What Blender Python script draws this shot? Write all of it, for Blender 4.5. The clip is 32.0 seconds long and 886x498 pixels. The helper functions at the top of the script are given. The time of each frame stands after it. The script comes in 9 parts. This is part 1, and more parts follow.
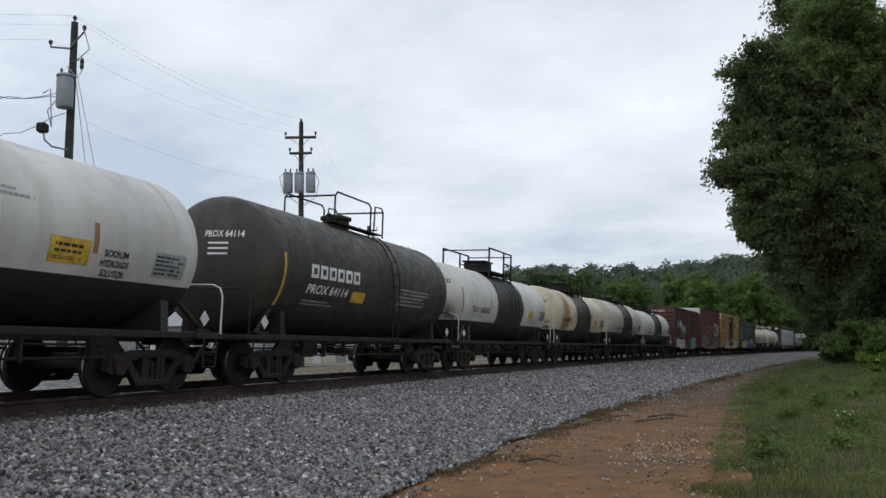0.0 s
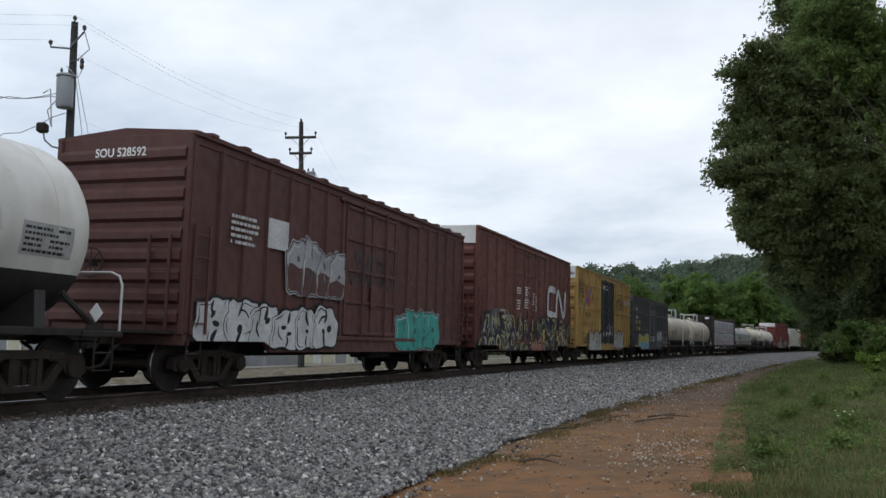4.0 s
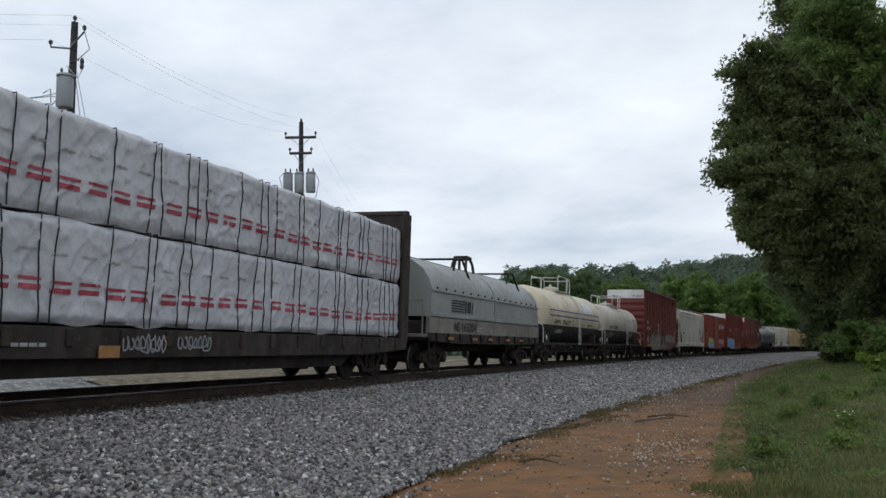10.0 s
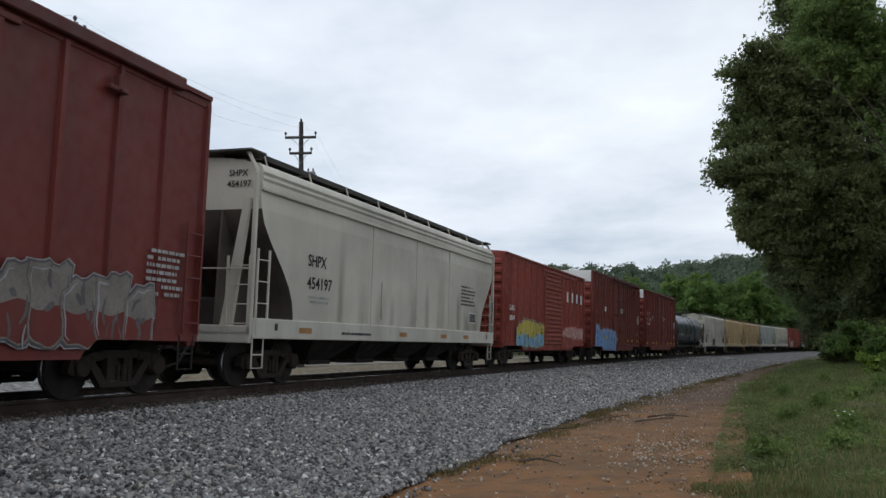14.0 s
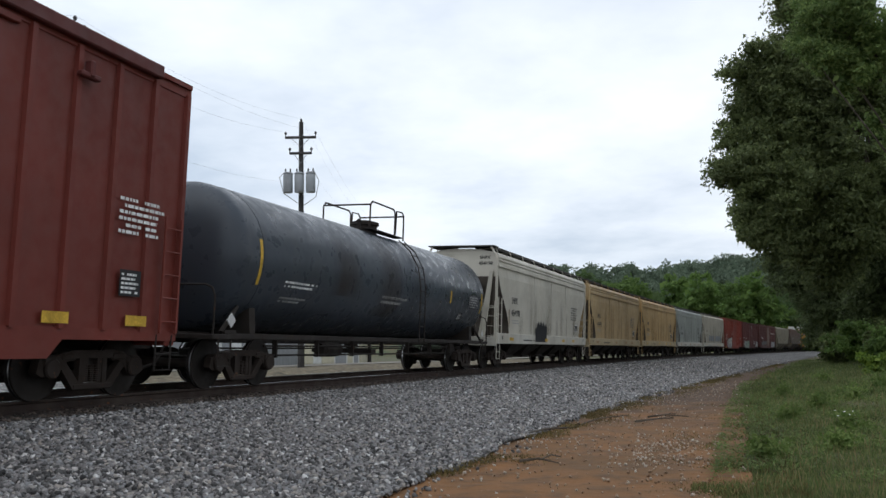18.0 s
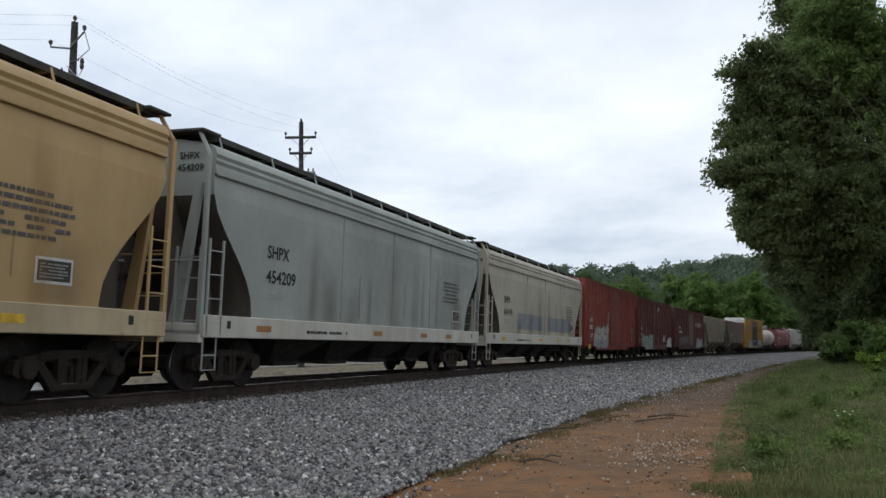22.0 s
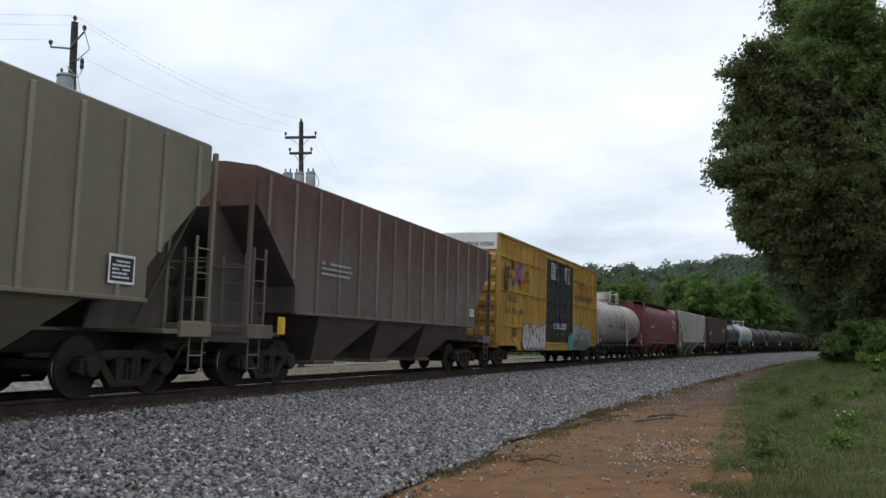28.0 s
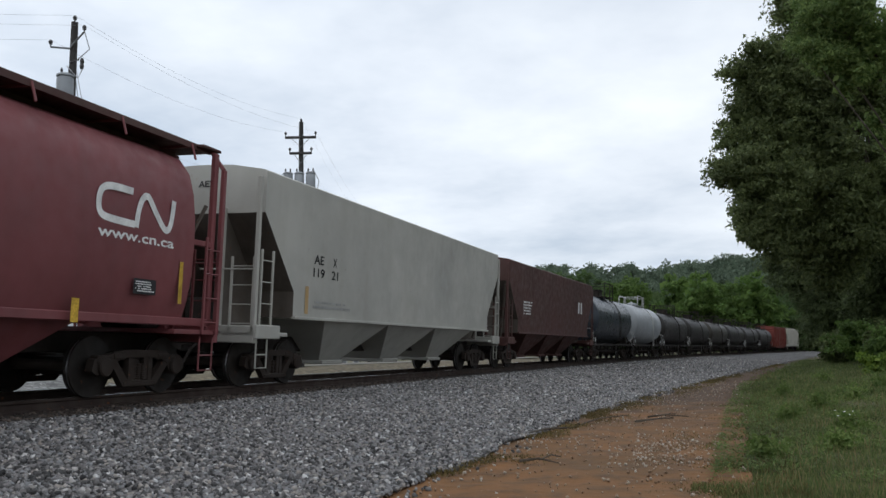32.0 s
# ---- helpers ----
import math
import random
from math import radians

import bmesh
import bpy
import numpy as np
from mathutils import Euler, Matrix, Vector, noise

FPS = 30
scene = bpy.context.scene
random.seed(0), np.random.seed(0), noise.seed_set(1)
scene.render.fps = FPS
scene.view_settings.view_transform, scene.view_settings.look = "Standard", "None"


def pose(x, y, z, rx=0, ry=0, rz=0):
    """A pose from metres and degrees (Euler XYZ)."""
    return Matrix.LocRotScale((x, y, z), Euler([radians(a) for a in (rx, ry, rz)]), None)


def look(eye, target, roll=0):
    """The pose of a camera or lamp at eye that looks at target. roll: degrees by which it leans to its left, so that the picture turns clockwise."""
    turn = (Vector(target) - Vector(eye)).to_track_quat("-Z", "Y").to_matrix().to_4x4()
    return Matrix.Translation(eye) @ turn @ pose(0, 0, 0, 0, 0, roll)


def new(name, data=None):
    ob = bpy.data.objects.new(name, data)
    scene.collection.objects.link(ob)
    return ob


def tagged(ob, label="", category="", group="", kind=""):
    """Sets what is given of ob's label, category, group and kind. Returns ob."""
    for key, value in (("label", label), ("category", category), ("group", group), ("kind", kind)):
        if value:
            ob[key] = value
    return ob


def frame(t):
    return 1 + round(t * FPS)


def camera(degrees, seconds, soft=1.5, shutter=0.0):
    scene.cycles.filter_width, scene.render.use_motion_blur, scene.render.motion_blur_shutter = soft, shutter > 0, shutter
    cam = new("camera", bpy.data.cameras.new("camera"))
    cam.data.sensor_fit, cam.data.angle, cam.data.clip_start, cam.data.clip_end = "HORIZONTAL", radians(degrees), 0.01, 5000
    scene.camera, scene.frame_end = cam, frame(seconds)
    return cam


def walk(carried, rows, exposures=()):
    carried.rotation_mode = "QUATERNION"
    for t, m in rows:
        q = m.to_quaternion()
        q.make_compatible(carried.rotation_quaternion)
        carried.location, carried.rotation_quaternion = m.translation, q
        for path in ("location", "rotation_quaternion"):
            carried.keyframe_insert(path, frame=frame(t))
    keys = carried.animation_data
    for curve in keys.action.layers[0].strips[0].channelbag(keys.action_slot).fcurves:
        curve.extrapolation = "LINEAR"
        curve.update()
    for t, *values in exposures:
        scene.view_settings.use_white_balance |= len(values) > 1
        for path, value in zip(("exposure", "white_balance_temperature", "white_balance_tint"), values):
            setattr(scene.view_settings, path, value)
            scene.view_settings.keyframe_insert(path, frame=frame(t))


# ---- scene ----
# ---- camera: stands still beside the track ----
EYE_H = 0.530
TILT, LEAN = 7.049, -1.109
cam = camera(54.73, 32.0)
VIEW = look((0, 0, EYE_H), (0, math.cos(radians(TILT)), EYE_H + math.sin(radians(TILT))), LEAN)
walk(cam, [(0, VIEW), (32, VIEW)], [(0, 0.02), (1, 0.08), (2, 0.03), (3, 0.05), (5, 0.23), (6, 0.31), (7, 0.2), (8, 0.06), (12, 0.04), (14, 0.06), (15.5, 0.26), (17, 0.3), (18, 0.22), (19, 0.09), (21, 0.14), (23, 0.15), (25, 0.16), (26.5, 0.23), (28, 0.2), (29, 0.15), (30, 0.14), (32, 0.11)])

# ---- world: overcast sky, with one wide soft sun ----
SUN_EL, SUN_AZ = 58.0, 200.0
world = bpy.data.worlds.new("overcast_sky")
scene.world = world
world.use_nodes = True


def build_sky():
    nt = world.node_tree
    nt.nodes.clear()
    N, Lk = nt.nodes.new, nt.links.new
    out, bg = N("ShaderNodeOutputWorld"), N("ShaderNodeBackground")
    sky = N("ShaderNodeTexSky")
    sky.sky_type, sky.sun_disc = "NISHITA", False
    sky.sun_elevation, sky.sun_rotation = radians(SUN_EL), radians(SUN_AZ)
    dim = N("ShaderNodeVectorMath"); dim.operation = "SCALE"; dim.inputs["Scale"].default_value = 0.06
    Lk(sky.outputs[0], dim.inputs[0])
    tc, sep = N("ShaderNodeTexCoord"), N("ShaderNodeSeparateXYZ")
    Lk(tc.outputs["Generated"], sep.inputs[0])
    lift = N("ShaderNodeMath"); lift.operation = "ADD"; lift.inputs[1].default_value = 0.16
    low = N("ShaderNodeMath"); low.operation = "MAXIMUM"; low.inputs[1].default_value = 0.06
    Lk(sep.outputs["Z"], lift.inputs[0]); Lk(lift.outputs[0], low.inputs[0])
    flat = N("ShaderNodeCombineXYZ")
    for i, ax in enumerate("XY"):
        d = N("ShaderNodeMath"); d.operation = "DIVIDE"
        Lk(sep.outputs[ax], d.inputs[0]); Lk(low.outputs[0], d.inputs[1]); Lk(d.outputs[0], flat.inputs[i])
    shift = N("ShaderNodeVectorMath"); shift.operation = "ADD"; shift.inputs[1].default_value = (3.1, 7.4, 0)
    Lk(flat.outputs[0], shift.inputs[0])
    big = N("ShaderNodeTexNoise"); big.inputs["Scale"].default_value = 0.75; big.inputs["Detail"].default_value = 6; big.inputs["Roughness"].default_value = 0.57
    Lk(shift.outputs[0], big.inputs["Vector"])
    ramp = N("ShaderNodeValToRGB")
    e = ramp.color_ramp.elements
    e[0].position, e[0].color = 0.34, (0.54, 0.63, 0.75, 1)
    e[1].position, e[1].color = 0.68, (1.02, 1.08, 1.145, 1)
    m = ramp.color_ramp.elements.new(0.5); m.color = (0.80, 0.87, 0.965, 1)
    Lk(big.outputs["Fac"], ramp.inputs[0])
    mix = N("ShaderNodeMix"); mix.data_type = "RGBA"; mix.inputs["Factor"].default_value = 0.9
    Lk(dim.outputs[0], mix.inputs["A"]); Lk(ramp.outputs[0], mix.inputs["B"])
    side = N("ShaderNodeMath"); side.operation = "MULTIPLY_ADD"; side.inputs[1].default_value, side.inputs[2].default_value = -0.14, 1.0
    Lk(sep.outputs["X"], side.inputs[0])
    Lk(mix.outputs["Result"], bg.inputs["Color"]); Lk(side.outputs[0], bg.inputs["Strength"])
    Lk(bg.outputs[0], out.inputs[0])


build_sky()
sun = new("sun", bpy.data.lights.new("sun", "SUN"))
sun.data.energy, sun.data.angle, sun.data.color = 0.25, radians(60), (1.0, 0.96, 0.9)
_az = radians(SUN_AZ)
sun.matrix_world = look((math.sin(_az) * 50, math.cos(_az) * 50, 80), (0, 0, 0))

# ---- the line of the track: a long curve, by its curvature along its length ----
PATH_S = np.arange(-760.0, 801.0, 1.0)


def track_line():
    k = np.interp(PATH_S, (-20, 20, 60, 100, 150, 220), (0.00224, 0.00165, 0.00094, 0.00111, 0.00084, 0.00084))
    th = np.cumsum(k) - k / 2
    th += 0.31777 - np.interp(0, PATH_S, th)
    dx, dy = np.sin(th), np.cos(th)
    x, y = np.cumsum(dx) - dx / 2, np.cumsum(dy) - dy / 2
    return x - np.interp(0, PATH_S, x) - 6.6718, y - np.interp(0, PATH_S, y) + 12.48655, th


PATH_X, PATH_Y, PATH_T = track_line()
CANT = 0.0766 / 1.51


def track(s, lat=0.0):
    """The plan place at s along the track, lat to the camera's side of its middle; and the heading."""
    x, y, th = (np.interp(s, PATH_S, a) for a in (PATH_X, PATH_Y, PATH_T))
    return x + lat * np.cos(th), y - lat * np.sin(th), th


def nearest(x, y):
    """Along and across the track, for arrays of places."""
    x, y = np.asarray(x, float), np.asarray(y, float)
    s, lat = np.empty(x.shape), np.empty(x.shape)
    for i in np.ndindex(x.shape):
        j = int(np.argmin((PATH_X - x[i]) ** 2 + (PATH_Y - y[i]) ** 2))
        th = PATH_T[j]
        s[i] = PATH_S[j] + (x[i] - PATH_X[j]) * math.sin(th) + (y[i] - PATH_Y[j]) * math.cos(th)
        lat[i] = (x[i] - PATH_X[j]) * math.cos(th) - (y[i] - PATH_Y[j]) * math.sin(th)
    return s, lat


GROUND_LAT = (-60, -12, -6, -4.2, 3, 6, 13, 20, 40)
GROUND_Z = (0.1, 0.0, -0.1, -0.9, -1.0, -0.89, -0.86, -0.4, 0.6)


def ground_z(x, y):
    s, lat = nearest(np.atleast_1d(x), np.atleast_1d(y))
    return np.interp(lat, GROUND_LAT, GROUND_Z)


# ---- mesh tools ----
class Geo:
    """Vertices and faces of one mesh, put together from simple solids."""

    def __init__(self):
        self.v, self.f, self.m = [], [], []

    def add(self, v, f, mat=0):
        n = len(self.v)
        self.v += [tuple(p) for p in v]
        self.f += [tuple(i + n for i in q) for q in f]
        self.m += [mat] * len(f)
        return self

    def box(self, x0, x1, y0, y1, z0, z1, b=0.0, mat=0):
        """A box; b: the width of its chamfered edges."""
        if b <= 0:
            v = [(x, y, z) for x in (x0, x1) for y in (y0, y1) for z in (z0, z1)]
            return self.add(v, [(0, 1, 3, 2), (4, 6, 7, 5), (0, 4, 5, 1), (2, 3, 7, 6), (0, 2, 6, 4), (1, 5, 7, 3)], mat)
        c, h = ((x0 + x1) / 2, (y0 + y1) / 2, (z0 + z1) / 2), (abs(x1 - x0) / 2, abs(y1 - y0) / 2, abs(z1 - z0) / 2)
        b = min(b, min(h) * 0.9)
        v, ix = [], {}
        for sx in (-1, 1):
            for sy in (-1, 1):
                for sz in (-1, 1):
                    for a in range(3):
                        s = (sx, sy, sz)
                        ix[s, a] = len(v)
                        v.append(tuple(c[i] + s[i] * (h[i] if i == a else h[i] - b) for i in range(3)))
        f = []
        for a in range(3):
            o, q = (a + 1) % 3, (a + 2) % 3
            for sg in (-1, 1):
                def key(so, sq):
                    s = [0, 0, 0]
                    s[a], s[o], s[q] = sg, so, sq
                    return tuple(s)
                face = [ix[key(so, sq), a] for so, sq in ((-1, -1), (1, -1), (1, 1), (-1, 1))]
                f.append(face if sg > 0 else face[::-1])
        for a in range(3):
            o, q = (a + 1) % 3, (a + 2) % 3
            for so in (-1, 1):
                for sq in (-1, 1):
                    def key2(sa):
                        s = [0, 0, 0]
                        s[a], s[o], s[q] = sa, so, sq
                        return tuple(s)
                    face = [ix[key2(-1), o], ix[key2(1), o], ix[key2(1), q], ix[key2(-1), q]]
                    f.append(face if so * sq > 0 else face[::-1])
        for sx in (-1, 1):
            for sy in (-1, 1):
                for sz in (-1, 1):
                    face = [ix[(sx, sy, sz), a] for a in range(3)]
                    f.append(face if sx * sy * sz > 0 else face[::-1])
        return self.add(v, f, mat)

    def prism(self, poly, axis, a, b, mat=0):
        """A closed outline, counter-clockwise, pushed along an axis from a to b."""
        n = len(poly)
        put = {"x": lambda p, c: (c, p[0], p[1]), "y": lambda p, c: (p[0], c, p[1]), "z": lambda p, c: (p[0], p[1], c)}[axis]
        v = [put(p, a) for p in poly] + [put(p, b) for p in poly]
        f = [tuple(range(n))[::-1], tuple(range(n, 2 * n))] + [(i, (i + 1) % n, n + (i + 1) % n, n + i) for i in range(n)]
        if (axis == "y") != (b < a):
            f = [q[::-1] for q in f]
        return self.add(v, f, mat)

    def tube(self, pts, r, n=6, mat=0, r2=None):
        """A round bar along a row of points."""
        pts = [Vector(p) for p in pts]
        v, f = [], []
        ref = None
        for i, p in enumerate(pts):
            d = (pts[min(i + 1, len(pts) - 1)] - pts[max(i - 1, 0)]).normalized()
            if ref is None:
                ref = d.orthogonal().normalized()
            ref = (ref - d * ref.dot(d)).normalized()
            w = d.cross(ref)
            rr = r if r2 is None else r + (r2 - r) * i / max(1, len(pts) - 1)
            v += [p + (ref * math.cos(2 * math.pi * k / n) + w * math.sin(2 * math.pi * k / n)) * rr for k in range(n)]
        for i in range(len(pts) - 1):
            f += [(i * n + k, i * n + (k + 1) % n, (i + 1) * n + (k + 1) % n, (i + 1) * n + k) for k in range(n)]
        f += [tuple(range(n))[::-1], tuple(range(len(v) - n, len(v)))]
        return self.add(v, f, mat)

    def lathe(self, prof, axis, at, n=24, mat=0):
        """An outline of (along, radius) turned round an axis through at."""
        o = "xyz".index(axis)
        u, w = (o + 1) % 3, (o + 2) % 3
        v, f = [], []
        for a, r in prof:
            for k in range(n):
                p = list(at)
                p[o] += a
                p[u] += r * math.cos(2 * math.pi * k / n)
                p[w] += r * math.sin(2 * math.pi * k / n)
                v.append(p)
        for i in range(len(prof) - 1):
            f += [(i * n + k, i * n + (k + 1) % n, (i + 1) * n + (k + 1) % n, (i + 1) * n + k) for k in range(n)]
        f += [tuple(range(n))[::-1], tuple(range(len(v) - n, len(v)))]
        return self.add(v, f, mat)

    def grid(self, P, mat=0):
        """A sheet from a table of points, rows by columns."""
        r, c = len(P), len(P[0])
        return self.add([p for row in P for p in row], [(i * c + j, i * c + j + 1, (i + 1) * c + j + 1, (i + 1) * c + j) for i in range(r - 1) for j in range(c - 1)], mat)

    def mesh(self, name, mats, smooth=None):
        me = bpy.data.meshes.new(name)
        me.from_pydata(self.v, [], self.f)
        for m in mats if isinstance(mats, (list, tuple)) else [mats]:
            me.materials.append(m)
        if any(self.m):
            me.polygons.foreach_set("material_index", self.m)
        if smooth is not None:
            me.polygons.foreach_set("use_smooth", [True] * len(me.polygons))
            me.set_sharp_from_angle(angle=radians(smooth))
        me.update()
        return me


def part(name, geo, mats, parent=None, label="", smooth=None, at=None):
    """One mesh object under a thing or a part; geo may be a mesh that is shared."""
    ob = new(name, geo.mesh(name, mats, smooth) if isinstance(geo, Geo) else geo)
    if parent is not None:
        ob.parent = parent
    if at is not None:
        ob.matrix_basis = at if isinstance(at, Matrix) else Matrix.Translation(at)
    if label:
        ob["label"] = label
    return ob


def thing(name, label, category, group="", kind=""):
    return tagged(new(name), label, category, group, kind)


# ---- materials ----
def nodes_of(name):
    mat = bpy.data.materials.new(name)
    mat.use_nodes = True
    nt = mat.node_tree
    return mat, nt, nt.nodes["Principled BSDF"], nt.nodes.new, nt.links.new


def noise_node(nt, scale, detail=4.0, stretch=None, seed=True, coord="Object"):
    """Noise in the object's own space, moved by a random amount for each object."""
    tc = nt.nodes.new("ShaderNodeTexCoord")
    vec = tc.outputs[coord]
    if seed:
        info, add = nt.nodes.new("ShaderNodeObjectInfo"), nt.nodes.new("ShaderNodeVectorMath")
        mul = nt.nodes.new("ShaderNodeMath"); mul.operation = "MULTIPLY"; mul.inputs[1].default_value = 37.0
        nt.links.new(info.outputs["Random"], mul.inputs[0])
        add.operation = "ADD"
        nt.links.new(vec, add.inputs[0]); nt.links.new(mul.outputs[0], add.inputs[1])
        vec = add.outputs[0]
    if stretch:
        mp = nt.nodes.new("ShaderNodeMapping"); mp.inputs["Scale"].default_value = stretch
        nt.links.new(vec, mp.inputs["Vector"]); vec = mp.outputs[0]
    n = nt.nodes.new("ShaderNodeTexNoise")
    n.inputs["Scale"].default_value, n.inputs["Detail"].default_value = scale, detail
    nt.links.new(vec, n.inputs["Vector"])
    return n.outputs["Fac"]


def ramp_node(nt, fac, stops):
    r = nt.nodes.new("ShaderNodeValToRGB")
    el = r.color_ramp.elements
    while len(el) < len(stops):
        el.new(0.5)
    for e, (p, c) in zip(el, stops):
        e.position = p
        e.color = (c, c, c, 1) if isinstance(c, (int, float)) else (*c, 1)
    nt.links.new(fac, r.inputs[0])
    return r.outputs[0]


def mix_node(nt, fac, a, b, mode="MIX"):
    m = nt.nodes.new("ShaderNodeMix")
    m.data_type, m.blend_type = "RGBA", mode
    for sock, val in ((m.inputs["Factor"], fac), (m.inputs["A"], a), (m.inputs["B"], b)):
        if isinstance(val, (int, float)):
            sock.default_value = val
        elif isinstance(val, tuple):
            sock.default_value = (*val, 1)
        else:
            nt.links.new(val, sock)
    return m.outputs["Result"]


def bump_node(nt, bsdf, height, strength, distance):
    b = nt.nodes.new("ShaderNodeBump")
    b.inputs["Strength"].default_value, b.inputs["Distance"].default_value = strength, distance
    nt.links.new(height, b.inputs["Height"])
    nt.links.new(b.outputs[0], bsdf.inputs["Normal"])


def paint(name, rgb, rough=0.5, dirt=0.45, dirt_rgb=(0.09, 0.07, 0.055), rust=0.12, metal=0.0):
    """Weathered paint on steel: faded patches, run-down streaks of dirt, specks of rust."""
    mat, nt, b, N, Lk = nodes_of(name)
    fade = ramp_node(nt, noise_node(nt, 0.45, 5), [(0.3, 0.78), (0.7, 1.12)])
    col = mix_node(nt, 1.0, rgb, fade, "MULTIPLY")
    streak = ramp_node(nt, noise_node(nt, 2.2, 6, (1.0, 1.0, 0.12)), [(0.46, 0.0), (0.78, dirt)])
    col = mix_node(nt, streak, col, dirt_rgb)
    smut = ramp_node(nt, noise_node(nt, 1.3, 8), [(0.5, 0.0), (0.8, dirt * 0.8)])
    col = mix_node(nt, smut, col, dirt_rgb)
    if rust > 0:
        spots = ramp_node(nt, noise_node(nt, 9.0, 7), [(0.66, 0.0), (0.74, rust * 4 if rust < 0.25 else 1.0)])
        col = mix_node(nt, spots, col, (0.16, 0.06, 0.025))
    Lk(col, b.inputs["Base Color"])
    rr = ramp_node(nt, noise_node(nt, 4.0, 4), [(0.3, rough - 0.1), (0.7, min(1.0, rough + 0.2))])
    Lk(rr, b.inputs["Roughness"])
    b.inputs["Metallic"].default_value = metal
    b.inputs["Specular IOR Level"].default_value = 0.35
    bump_node(nt, b, noise_node(nt, 1.2, 2), 0.12, 0.02)
    return mat


def plain(name, rgb, rough=0.7, vary=0.25, scale=6.0, bump=0.15, metal=0.0):
    mat, nt, b, N, Lk = nodes_of(name)
    f = ramp_node(nt, noise_node(nt, scale, 5), [(0.3, 1 - vary), (0.7, 1 + vary)])
    g = ramp_node(nt, noise_node(nt, scale * 9, 4), [(0.3, 1 - vary * 0.6), (0.7, 1 + vary * 0.6)])
    Lk(mix_node(nt, 1.0, mix_node(nt, 1.0, rgb, f, "MULTIPLY"), g, "MULTIPLY"), b.inputs["Base Color"])
    b.inputs["Roughness"].default_value, b.inputs["Metallic"].default_value = rough, metal
    b.inputs["Specular IOR Level"].default_value = 0.3
    if bump:
        bump_node(nt, b, noise_node(nt, scale * 3, 5), bump, 0.02)
    return mat

# ---- ground ----
def ground_material():
    mat, nt, b, N, Lk = nodes_of("grassy_soil")
    big = noise_node(nt, 0.25, 6, seed=False)
    fine = noise_node(nt, 5.0, 8, seed=False)
    c = mix_node(nt, ramp_node(nt, big, [(0.35, 0.0), (0.65, 1.0)]), (0.05, 0.072, 0.02), (0.11, 0.075, 0.032))
    c = mix_node(nt, ramp_node(nt, fine, [(0.45, 0.0), (0.7, 0.7)]), c, (0.03, 0.045, 0.013))
    Lk(c, b.inputs["Base Color"]); b.inputs["Roughness"].default_value = 0.95
    bump_node(nt, b, fine, 0.6, 0.06)
    return mat


def dirt_material():
    mat, nt, b, N, Lk = nodes_of("orange_clay_dirt")
    big, mid, fine = noise_node(nt, 0.5, 6, seed=False), noise_node(nt, 3.0, 8, seed=False), noise_node(nt, 40.0, 6, seed=False)
    c = mix_node(nt, ramp_node(nt, big, [(0.35, 0.0), (0.68, 1.0)]), (0.21, 0.09, 0.026), (0.13, 0.064, 0.022))
    c = mix_node(nt, ramp_node(nt, mid, [(0.46, 0.0), (0.68, 0.85)]), c, (0.068, 0.04, 0.02))
    c = mix_node(nt, ramp_node(nt, fine, [(0.45, 0.0), (0.75, 0.45)]), c, (0.245, 0.13, 0.045))
    # patchy darker brown that builds up along y from 13 to 34
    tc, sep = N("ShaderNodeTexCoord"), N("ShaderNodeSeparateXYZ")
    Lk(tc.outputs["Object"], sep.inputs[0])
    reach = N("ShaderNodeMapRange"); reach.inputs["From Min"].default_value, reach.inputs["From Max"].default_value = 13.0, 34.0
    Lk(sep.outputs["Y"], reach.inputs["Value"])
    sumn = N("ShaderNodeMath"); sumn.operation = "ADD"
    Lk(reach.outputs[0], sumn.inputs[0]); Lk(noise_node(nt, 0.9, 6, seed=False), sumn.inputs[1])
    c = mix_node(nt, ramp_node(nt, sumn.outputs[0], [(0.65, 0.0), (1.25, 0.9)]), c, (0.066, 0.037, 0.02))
    Lk(c, b.inputs["Base Color"]); b.inputs["Roughness"].default_value = 0.95
    bump_node(nt, b, mid, 0.8, 0.07)
    return mat


def gravel_material(name="grey_ballast", a=(0.04, 0.038, 0.037), c=(0.29, 0.28, 0.275), scale=17.0, seed=False):
    """Crushed stone: cells of several greys with dark gaps."""
    mat, nt, b, N, Lk = nodes_of(name)
    tc = N("ShaderNodeTexCoord")
    vo, vd = N("ShaderNodeTexVoronoi"), N("ShaderNodeTexVoronoi")
    for v in (vo, vd):
        v.inputs["Scale"].default_value = scale
        Lk(tc.outputs["Object"], v.inputs["Vector"])
    vd.feature = "DISTANCE_TO_EDGE"
    sep = N("ShaderNodeSeparateColor"); Lk(vo.outputs["Color"], sep.inputs[0])
    col = ramp_node(nt, sep.outputs[0], [(0.05, a), (0.6, tuple((p + q) / 2 for p, q in zip(a, c))), (0.95, c)])
    edge = ramp_node(nt, vd.outputs["Distance"], [(0.0, 0.25), (0.12, 1.0)])
    col = mix_node(nt, 1.0, col, edge, "MULTIPLY")
    big = ramp_node(nt, noise_node(nt, 0.4, 5, seed=False), [(0.3, 0.85), (0.7, 1.12)])
    Lk(mix_node(nt, 1.0, col, big, "MULTIPLY"), b.inputs["Base Color"])
    b.inputs["Roughness"].default_value = 0.9
    bump_node(nt, b, vd.outputs["Distance"], 0.9, 0.05)
    return mat


